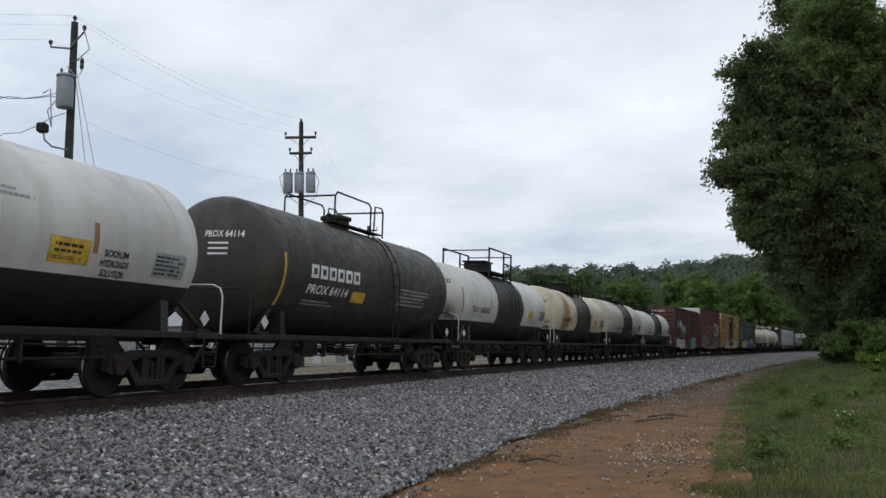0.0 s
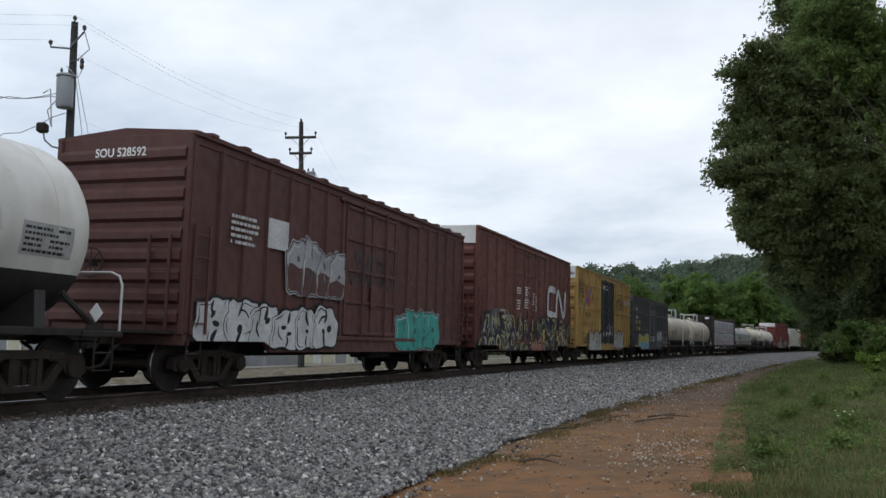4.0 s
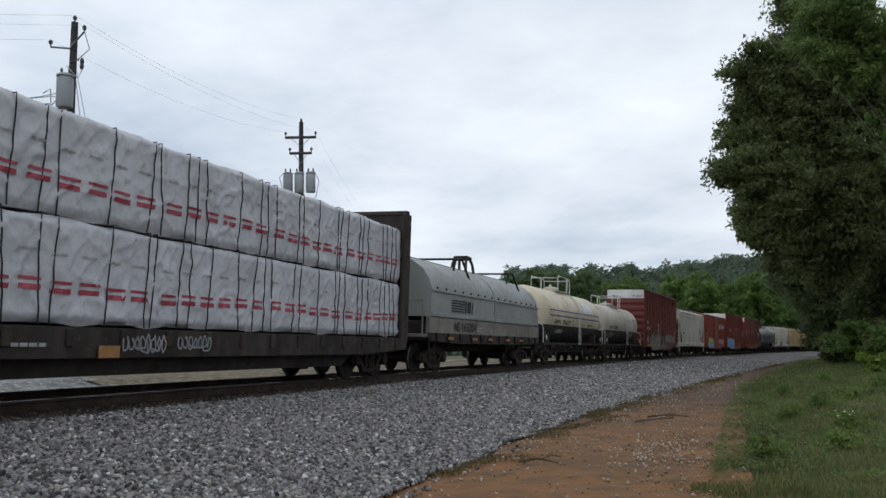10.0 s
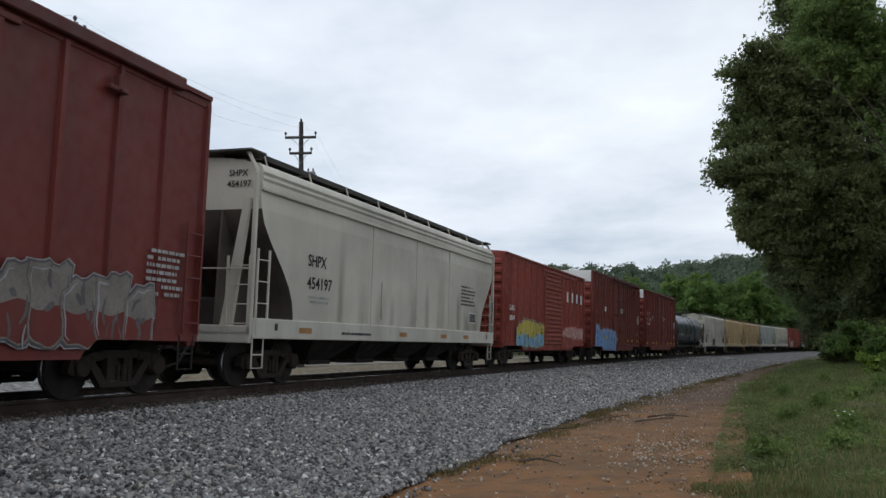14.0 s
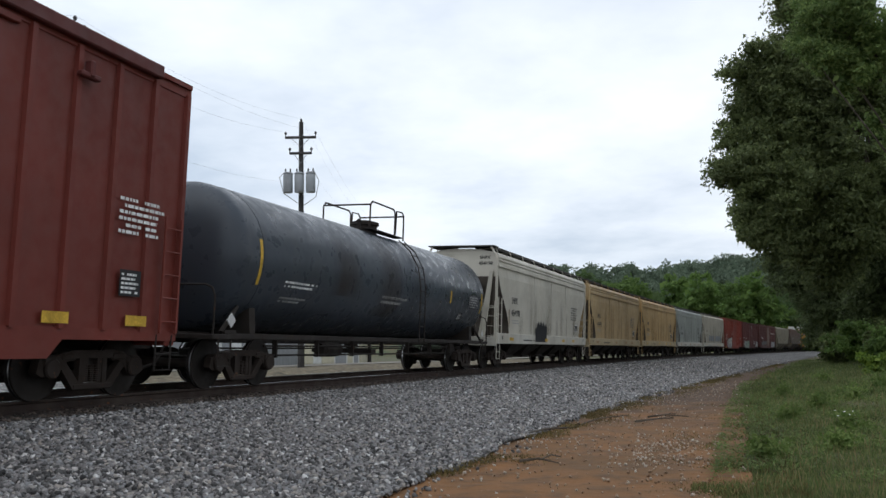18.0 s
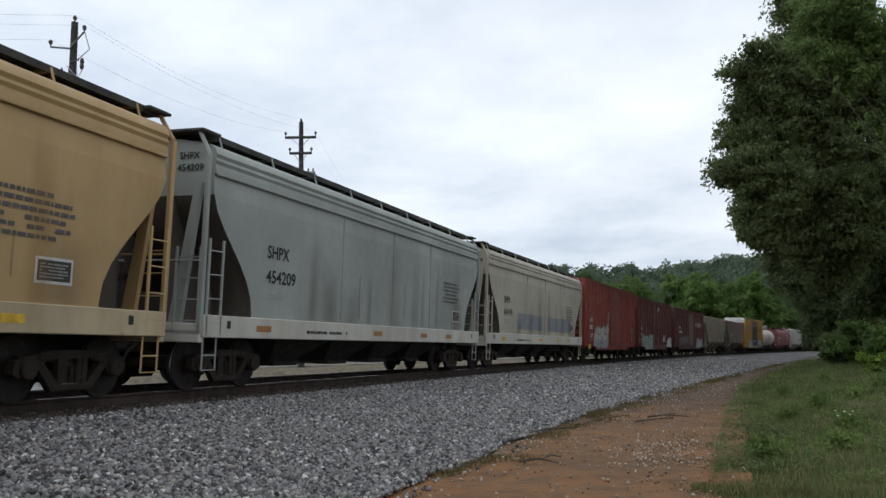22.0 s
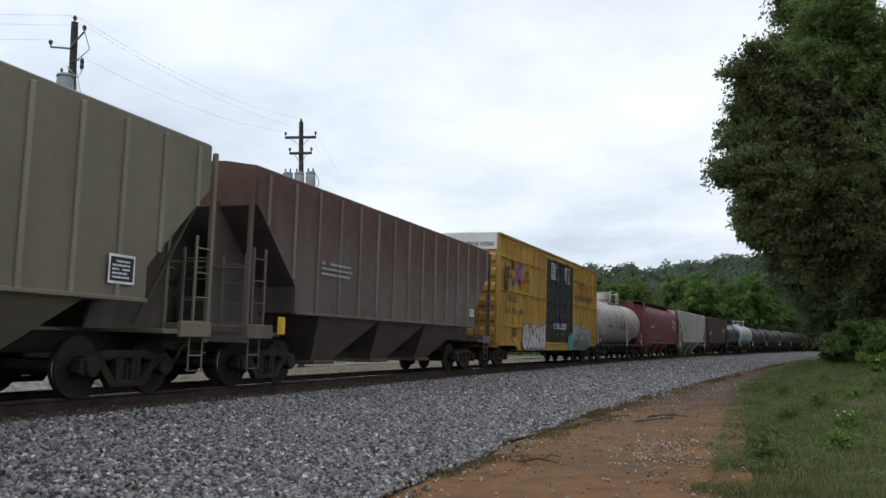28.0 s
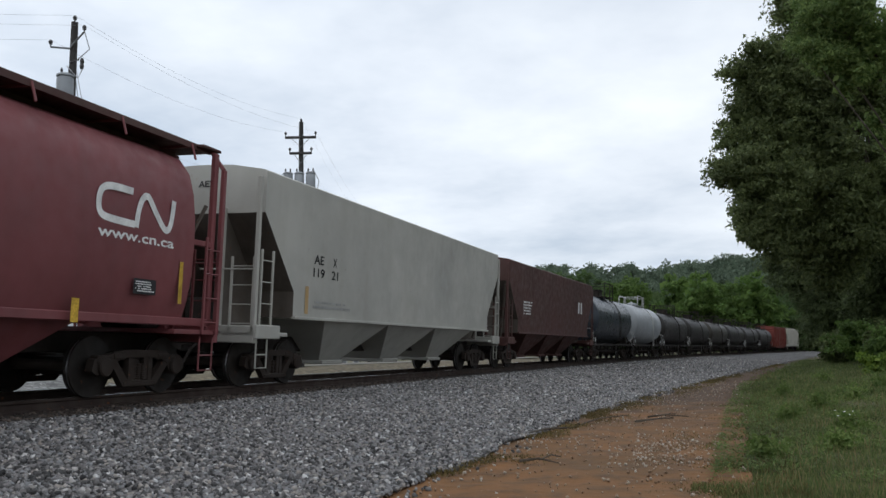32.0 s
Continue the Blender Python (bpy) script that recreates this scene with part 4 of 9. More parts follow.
# ---- tank cars ----
def tank_car(label, a, b, top_mat, belly_mat=None, belly_z=1.8, band=None, band_mat=None, deck="black", r=1.36, zc=None, truck_in=1.2, rail_mat=None, dome=True, seams=3, ladder_x=0.75, deck_len=2.6, deck_x=0.0):
    car, h = new_car("tank_car", label, "tank car", a, b, truck_in)
    zc = zc or 1.05 + r
    TANKS[car.name] = (zc, r)
    rail_mat = rail_mat or (M_UNDER if deck == "black" else M_WHITE_RAIL)
    mats = [top_mat, belly_mat or top_mat, band_mat or M_BLACK]
    # shell with dished heads
    hd, g, n = 0.62, Geo(), 40
    prof = [(-h + hd * (1 - math.cos(q * math.pi / 16)), r * math.sin(q * math.pi / 16)) for q in range(1, 9)]
    xs = sorted(set([-h + hd + 0.3, 0.0] + (list(band) if band else [])))
    prof += [(x, r) for x in xs if -h + hd < x < h - hd] + [(-x, q) for x, q in prof[::-1]]
    v = [(x, q * math.cos(2 * math.pi * k / n), zc + q * math.sin(2 * math.pi * k / n)) for x, q in prof for k in range(n)]
    f = [(i * n + k, (i + 1) * n + k, (i + 1) * n + (k + 1) % n, i * n + (k + 1) % n) for i in range(len(prof) - 1) for k in range(n)]
    me = Geo().add(v, [q[::-1] for q in f] + [tuple(range(n))[::-1], tuple(range(len(v) - n, len(v)))]).mesh("tank", mats)
    # the paint line runs level round the shell
    bm = bmesh.new()
    bm.from_mesh(me)
    bmesh.ops.bisect_plane(bm, geom=bm.verts[:] + bm.edges[:] + bm.faces[:], plane_co=(0, 0, belly_z), plane_no=(0, 0, 1))
    for q in bm.faces:
        c = q.calc_center_median()
        q.material_index = 2 if band and band[0] < c.x < band[1] else 1 if c.z < belly_z else 0
        q.smooth = True
    bm.to_mesh(me)
    bm.free()
    me.set_sharp_from_angle(angle=radians(50))
    part("tank", me, None, car)
    for i in range(seams):
        x = -h + 1.1 + (2 * h - 2.2) * i / max(1, seams - 1)
        sm = mats[2] if band and band[0] < x < band[1] else top_mat
        seam = [(x - 0.012, r - 0.01), (x - 0.012, r + 0.006), (x + 0.012, r + 0.006), (x + 0.012, r - 0.01)]
        gg = Geo().lathe(seam, "x", (0, 0, zc), 40)
        gg.f = [q for q in gg.f if len(q) == 4 and sum(gg.v[j][2] for j in q) / 4 > belly_z + 0.12]
        gg.m = [0] * len(gg.f)
        part("weld_seam", gg, sm, car)
    top = zc + r
    # frame, saddles, running rails
    part("center_sill", Geo().box(-h - 0.1, h + 0.1, -0.32, 0.32, 0.84, 1.06, 0.02), M_UNDER, car)
    for yy, zz in ((-0.9, 0.80), (-0.95, 0.60), (0.8, 0.7)):
        part("brake_pipe", Geo().tube([(-h + 2.2, yy, zz), (h - 2.2, yy, zz)], 0.022, 5), M_UNDER, car)
    for i in range(7):
        xx = -h + 2.6 + (2 * h - 5.2) * i / 6
        part("pipe_hanger", Geo().box(xx - 0.025, xx + 0.025, -0.99, -0.88, 0.55, 1.0), M_UNDER, car)
    for sy in (-1, 1):
        part("side_sill", Geo().box(-h + 0.2, h - 0.2, sy * 1.30 - 0.05, sy * 1.30 + 0.05, 0.93, 1.04, 0.012), M_UNDER, car)
    for sx in (-1, 1):
        x = sx * (h - truck_in)
        part("saddle", Geo().prism([(-1.25, 0.95), (1.25, 0.95), (1.2, 1.55), (0.9, 1.4), (0.5, 1.2), (-0.5, 1.2), (-0.9, 1.4), (-1.2, 1.55)], "x", x - 0.1, x + 0.1), M_BLACK if belly_mat is M_BLACK else M_UNDER, car)
        part("end_platform", Geo().box(min(sx * (h - 0.5), sx * (h + 0.35)), max(sx * (h - 0.5), sx * (h + 0.35)), -1.4, 1.4, 0.92, 1.02, 0.015), M_UNDER, car)
        for sy in (-1, 1):
            e = sx * (h + 0.3)
            part("end_rail", Geo().tube([(e, sy * 1.36, 1.0), (e, sy * 1.36, 1.72), (e, sy * 1.30, 1.86), (e, sy * 1.15, 1.92), (e, sy * 0.35, 1.92)], 0.02, 7), rail_mat if deck != "black" else M_WHITE_RAIL, car, smooth=60)
            part("sill_step", step_mesh(M_UNDER), None, car, at=(sx * (h - 0.05), sy * 1.38, 0.05))
            part("bolster_brace", Geo().tube([(sx * (h - 0.1), sy * 1.25, 1.05), (sx * (h - 0.75), sy * 1.15, 1.55)], 0.045, 6), M_BLACK if belly_mat is M_BLACK else M_UNDER, car)
        part("hazard_placard", Geo().prism([(0, -0.14), (0.14, 0), (0, 0.14), (-0.14, 0)], "y", -0.008, 0.008), M_WHITE_RAIL, car, "white diamond placard", at=(sx * (h - 0.25), -1.37, 1.28))
        part("placard_holder", Geo().box(-0.19, 0.19, -0.006, 0.006, 1.03, 1.1), M_UNDER, car, at=(sx * (h - 0.25), -1.36, 0))
    part("brake_wheel", shared("brake_wheel", brake_wheel_mesh), None, car, at=(-h - 0.2, 0.4, 1.9))
    part("outlet_valve", Geo().lathe([(0, 0.12), (0.1, 0.2), (0.25, 0.2), (0.3, 0.32)], "z", (0, 0, 0.72), 14).box(-0.6, -0.3, -0.9, 0.9, 0.6, 0.72), M_UNDER, car)
    part("brake_cylinder", Geo().lathe([(-0.5, 0.14), (-0.4, 0.19), (0.4, 0.19), (0.5, 0.14)], "x", (-2.4, -0.55, 0.72), 12), M_UNDER, car)
    # deck on top with its rails and manway
    dm = M_UNDER if deck == "black" else rail_mat
    dl, dw = deck_len / 2, 0.95 if deck == "black" else 0.72
    d = part("top_platform", Geo().box(deck_x - dl, deck_x + dl, -dw, -0.42, top - 0.06, top - 0.0).box(deck_x - dl, deck_x + dl, 0.42, dw, top - 0.06, top).box(deck_x + dl - 0.5, deck_x + dl, -dw, dw, top + 0.0, top + 0.05) if deck == "black" else Geo().box(deck_x - dl, deck_x + dl, -dw, -dw + 0.3, top - 0.03, top).box(deck_x - dl, deck_x + dl, dw - 0.3, dw, top - 0.03, top), dm, car)
    zr = top + (0.88 if deck == "black" else 0.74)
    for sy in (-1, 1):
        y = sy * dw
        g = Geo()
        if deck == "black":
            for xx in (-dl, dl * 0.3, dl):
                g.box(deck_x + xx - 0.028, deck_x + xx + 0.028, y - 0.028, y + 0.028, top - 0.3, zr)
            g.box(deck_x - dl, deck_x + dl, y - 0.025, y + 0.025, zr - 0.05, zr)
            g.box(deck_x + dl * 0.3, deck_x + dl, y - 0.02, y + 0.02, top + 0.4, top + 0.44)
        else:
            g.tube([(deck_x - dl, y, top), (deck_x - dl, y, zr - 0.12), (deck_x - dl + 0.12, y, zr), (deck_x + dl * 0.35, y, zr)], 0.024, 6)
            g.tube([(deck_x + dl * 0.35, y, zr), (deck_x + dl * 0.45, y, zr - 0.1), (deck_x + dl * 0.45, y, top)], 0.024, 6)
            g.tube([(deck_x + dl, y, top - 0.1), (deck_x + dl, y, zr - 0.1), (deck_x + dl - 0.14, y, zr), (deck_x + dl - 0.55, y, zr - 0.02), (deck_x + dl - 0.6, y, top + 0.02)], 0.024, 6)
        part("railing", g, rail_mat, d, smooth=60 if deck != "black" else None)
    for ex in (-1, 1):
        part("railing", Geo().tube([(deck_x + ex * dl, -dw, zr - 0.1), (deck_x + ex * dl, dw, zr - 0.1)], 0.024, 6), rail_mat, d)
    if dome:
        if deck == "black":
            part("manway", Geo().box(deck_x - 0.5, deck_x + 0.42, -0.45, 0.45, top - 0.25, top + 0.42, 0.05).box(deck_x - 0.56, deck_x + 0.48, -0.5, 0.5, top + 0.4, top + 0.47, 0.02), M_UNDER, d)
        else:
            part("manway", Geo().lathe([(-0.25, 0.36), (0.08, 0.36), (0.1, 0.42), (0.18, 0.42), (0.24, 0.2)], "z", (deck_x, 0, top + (0.12 if rail_mat is M_UNDER else 0)), 18), M_UNDER if rail_mat is M_UNDER else top_mat, d, smooth=40)
        part("valve", Geo().lathe([(0, 0.07), (0.2, 0.07), (0.22, 0.1), (0.32, 0.1), (0.36, 0.04)], "z", (deck_x + 0.75, 0.2, top - 0.02), 10), dm, d)
        part("valve", Geo().lathe([(0, 0.06), (0.25, 0.06), (0.28, 0.09), (0.34, 0.03)], "z", (deck_x - 0.7, -0.15, top - 0.02), 10), dm, d)
    # side ladder that follows the shell
    for sy in (-1, 1):
        g = Geo()
        rails = []
        for dx in (-0.2, 0.2):
            pts = [(deck_x + ladder_x + dx, sy * (r + 0.1), 0.95), (deck_x + ladder_x + dx, sy * (r + 0.1), zc)]
            for q in (0.35, 0.7, 1.0):
                pts.append((deck_x + ladder_x + dx, sy * (r + 0.1) * math.cos(q), zc + (r + 0.1) * math.sin(q)))
            g.tube(pts, 0.02, 5)
            rails.append(pts)
        for i in range(9):
            z = 1.05 + i * 0.34
            y = r + 0.1 if z < zc else math.sqrt(max(0.1, (r + 0.1) ** 2 - (z - zc) ** 2))
            g.tube([(deck_x + ladder_x - 0.2, sy * y, z), (deck_x + ladder_x + 0.2, sy * y, z)], 0.014, 5)
        part("ladder", g, rail_mat if deck != "black" else M_UNDER, car)
    return car, h, Side(car, tank=(zc, r))


# ---- covered hopper cars ----
def hopper_car(label, a, b, body, sill_mat=None, top=4.42, side=1.5, kind="smooth", boards=True, board_mat=None, slope=(3.5, 1.4), side_foot=1.32, truck_in=1.55, roll=0.0, ribs=15, post_mat=None):
    """kind smooth: rounded shoulders and a deep sill; ribbed: posts outside, funnels below; plain: flat sides, funnels below; round: bulging sides."""
    car, h = new_car("covered_hopper", label, "hopper car", a, b, truck_in)
    sill_mat = sill_mat or body
    zs, xi = slope
    # body: side outline with cut-away lower ends, in slices across to round the shoulders and sides
    if kind == "smooth":
        cuts = [(side - 0.04, -0.55), (side, -0.50), (side, -0.42), (side - 0.02, -0.36), (side + 0.01, -0.30), (side - 0.02, -0.24), (side + 0.01, -0.18), (side - 0.03, -0.08), (side - 0.12, 0.0), (0.75, 0.12), (0.3, 0.15)]
    else:
        cuts = [(side, -0.1), (side, -0.02), (side - 0.06, 0.02), (0.7, 0.14), (0.3, 0.16)]
    cross = [(y, top + dz) for y, dz in cuts]
    foot = side
    half = [(foot, zs)] + cross
    ring = [(y, z) for y, z in half] + [(-y, z) for y, z in half[::-1]]
    g = Geo().prism(ring, "x", -h + 0.22, h - 0.22)
    bow = [(xi * (0.5 - 0.5 * math.cos(math.pi * k / 7)) ** 0.8 if kind == "smooth" else xi * k / 7, zs - (zs - side_foot - (0.1 if kind == "smooth" else 0.55)) * k / 7) for k in range(8)]
    low = [(-h + 0.22 + dx, z) for dx, z in bow] + [(-h + 0.22 + xi, side_foot), (h - 0.22 - xi, side_foot)] + [(h - 0.22 - dx, z) for dx, z in bow[::-1]]
    if kind == "round":
        skin = [(1.33, side_foot - 0.1), (1.42, side_foot + 0.2), (1.49, 2.0), (1.51, 2.5), (1.5, 2.95), (1.44, 3.4), (1.33, 3.75), (1.12, 4.02), (0.75, top + 0.06), (0.3, top + 0.1)]
        ring = skin + [(-y, z) for y, z in skin[::-1]]
        part("body", Geo().prism(ring, "x", -h + xi, h - xi), body, car, smooth=40)
        for sx in (-1, 1):
            for yy in (-1.36, -0.5, 0.5):
                part("end_post", Geo().box(min(sx * (h - 0.12), sx * (h - 0.24)), max(sx * (h - 0.12), sx * (h - 0.24)), yy - 0.05, yy + 0.05, 1.05, top + 0.16, 0.015), body, car)
            part("end_tie", Geo().box(min(sx * (h - 0.14), sx * (h - xi)), max(sx * (h - 0.14), sx * (h - xi)), -1.4, -1.3, 2.55, 2.65, 0.01), body, car)
    else:
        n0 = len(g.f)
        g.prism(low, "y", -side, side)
        # end slopes take the colour that holds both grime and overhang shade
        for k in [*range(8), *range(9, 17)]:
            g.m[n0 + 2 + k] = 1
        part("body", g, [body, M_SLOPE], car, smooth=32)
    if kind == "ribbed":
        for sy in (-1, 1):
            for i in range(ribs):
                x = -h + 0.6 + (2 * h - 1.2) * i / (ribs - 1)
                inset = max(0.0, abs(x) - (h - 0.22 - xi)) / xi
                zb = side_foot - 0.02 if inset <= 0 else side_foot + 0.55 + (zs - side_foot - 0.55) * min(1.0, inset)
                part("side_post", Geo().box(x - 0.045, x + 0.045, min(sy * (side - 0.01), sy * (side + 0.05)), max(sy * (side - 0.01), sy * (side + 0.05)), zb, top - 0.1, 0.015), post_mat or body, car)
    for sy in (-1, 1):
        if kind == "round":
            part("side_sill", Geo().box(-h + 0.05, h - 0.05, sy * 1.36 - 0.05, sy * 1.36 + 0.04, 1.14, 1.28, 0.015), sill_mat, car)
        elif kind == "smooth":
            part("side_sill", Geo().box(-h + 0.05, h - 0.05, sy * side - 0.05, sy * side + 0.04, 0.95, side_foot + 0.03, 0.015), sill_mat, car)
        else:
            part("side_sill", Geo().box(-h + 0.22 + xi, h - 0.22 - xi, sy * side - 0.06, sy * side + 0.045, side_foot - 0.03, side_foot + 0.04, 0.012).box(-h, -h + 0.9, sy * side - 0.06, sy * side + 0.03, 0.95, 1.22, 0.015).box(h - 0.9, h, sy * side - 0.06, sy * side + 0.03, 0.95, 1.22, 0.015), sill_mat, car)
        if kind == "smooth":
            part("roof_hip", Geo().box(-h + 0.24, h - 0.24, sy * side - 0.02, sy * side + 0.025, top - 0.56, top - 0.5, 0.01), body, car)
    # funnels between the trucks
    n = 3 if kind != "smooth" else 4
    span = 2 * (h - truck_in - 1.5)
    for i in range(n):
        x = -span / 2 + span * (i + 0.5) / n
        w = span / n
        zt = side_foot if kind in ("ribbed", "plain") else 1.26 if kind == "round" else 0.98
        yt = side - 0.06 if kind in ("ribbed", "plain") else 1.25
        g = Geo()
        t, u = [(x - w / 2, -yt, zt), (x + w / 2, -yt, zt), (x + w / 2, yt, zt), (x - w / 2, yt, zt)], [(x - 0.5, -0.62, 0.42), (x + 0.5, -0.62, 0.42), (x + 0.5, 0.62, 0.42), (x - 0.5, 0.62, 0.42)]
        g.add(t + u, [(0, 4, 5, 1), (1, 5, 6, 2), (2, 6, 7, 3), (3, 7, 4, 0), (7, 6, 5, 4), (0, 1, 2, 3)])
        g.box(x - 0.55, x + 0.55, -0.75, 0.75, 0.36, 0.46, 0.02)
        part("discharge_hopper", g, M_UNDER if kind == "smooth" else body, car)
    part("center_sill", Geo().box(-h + 0.1, h - 0.1, -0.3, 0.3, 0.66, 1.0, 0.02), M_UNDER, car)
    for sx in (-1, 1):
        e = sx * h
        part("end_platform", Geo().box(min(e, sx * (h - 1.3)), max(e, sx * (h - 1.3)), -side, side, 1.0, 1.08, 0.01), sill_mat, car)
        part("end_sill", Geo().box(min(e, sx * (h - 0.12)), max(e, sx * (h - 0.12)), -side, side, 0.86, 1.2, 0.015), sill_mat, car)
        for yy in (-0.6, 0.6) if kind != "round" else ():
            tri = [(sx * (h - 0.14), 1.06), (sx * (h - 0.22 - xi - 0.3), 1.06), (sx * (h - 0.22 - xi), side_foot + 0.5), (sx * (h - 0.2), zs - 0.02)]
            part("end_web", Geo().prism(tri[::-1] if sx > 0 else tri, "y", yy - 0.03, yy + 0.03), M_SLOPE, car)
        part("end_box", Geo().box(min(sx * (h - 0.9), sx * (h - 0.3)), max(sx * (h - 0.9), sx * (h - 0.3)), -0.5, 0.35, 1.08, 1.75, 0.05), M_UNDER, car)
        for sy in (-1, 1):
            y = sy * (side - 0.03)
            part("corner_post", Geo().box(min(e, sx * (h - 0.09)), max(e, sx * (h - 0.09)), y - 0.045, y + 0.045, 1.0, zs + 0.7, 0.015), body, car)
            if kind == "smooth":
                part("end_post", Geo().prism([(sy * 1.3, zs + 0.2), (sy * 1.16, zs + 0.2), (sy * 0.72, 1.05), (sy * 0.98, 1.05)][::sy], "x", min(sx * (h - 0.2), sx * (h - 0.1)), max(sx * (h - 0.2), sx * (h - 0.1))), body, car)
            else:
                part("end_post", Geo().box(min(sx * (h - 0.06), sx * (h - 0.16)), max(sx * (h - 0.06), sx * (h - 0.16)), sy * 0.62 - 0.045, sy * 0.62 + 0.045, 1.0, zs + 0.1, 0.015), body, car)
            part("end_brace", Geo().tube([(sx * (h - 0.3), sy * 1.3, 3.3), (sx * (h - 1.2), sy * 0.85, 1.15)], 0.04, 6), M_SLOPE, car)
            part("ladder", ladder_mesh(0.42, 1.0, 2.7, body, 4), None, car, at=(sx * (h - 0.34), sy * (side + 0.03), 0))
            part("sill_step", step_mesh(body), None, car, at=(sx * (h - 0.34), sy * (side - 0.02), 0.0))
            part("ladder", ladder_mesh(0.5, 1.05, 2.55, body, 4), None, car, at=Matrix.Translation((sx * (h - 0.02), sy * (side - 0.32), 0)) @ Matrix.Rotation(math.pi / 2, 4, "Z"))
            part("grab_rail", Geo().tube([(e, sy * 0.2, 2.3), (e, sy * (side - 0.05), 2.3)], 0.018, 5), body, car)
    part("brake_wheel", shared("brake_wheel", brake_wheel_mesh), None, car, at=(-h - 0.06, 0.2, 2.0))
    # roof hatches and running boards
    part("roof_hatch", Geo().box(-h + 1.2, h - 1.2, -0.26, 0.26, top + 0.1, top + 0.25, 0.05), body, car)
    if boards:
        wm = board_mat or M_BOARD
        wz = top + 0.26
        for sy in (-1, 1):
            y0, y1 = sy * 0.50, sy * 1.18
            part("running_board", Geo().box(-h + 0.1, h - 0.1, min(y0, y1), max(y0, y1), wz - 0.05, wz, 0.01), wm, car)
            part("board_edge", Geo().box(-h + 0.25, h - 0.25, sy * 0.52 - 0.015, sy * 0.52 + 0.015, top + 0.06, wz - 0.04).box(-h + 0.12, h - 0.12, sy * 1.19 - 0.012, sy * 1.19 + 0.012, wz - 0.1, wz + 0.01), wm, car)
            for i in range(9):
                x = -h + 0.7 + (2 * h - 1.4) * i / 8
                part("board_bracket", Geo().tube([(x, sy * 1.3, top - 0.05), (x, sy * 1.2, wz - 0.02)], 0.022, 5).box(x - 0.025, x + 0.025, min(y0, y1), max(y0, y1), wz - 0.09, wz - 0.05), body, car)
        for sx in (-1, 1):
            part("running_board", Geo().box(min(sx * (h - 0.55), sx * (h + 0.02)), max(sx * (h - 0.55), sx * (h + 0.02)), -side + 0.15, side - 0.15, wz - 0.05, wz, 0.01), wm, car)
            for sy in (-1, 1):
                part("corner_brace", Geo().tube([(sx * (h - 0.06), sy * (side - 0.03), zs + 0.7), (sx * (h - 0.1), sy * 1.2, wz - 0.03), (sx * (h - 0.45), sy * 1.05, wz - 0.02)], 0.04, 6), body, car)
    return car, h, Side(car, flat=side + (0.05 if kind == "ribbed" else 0.0) + (0.005 if kind != "ribbed" else 0))


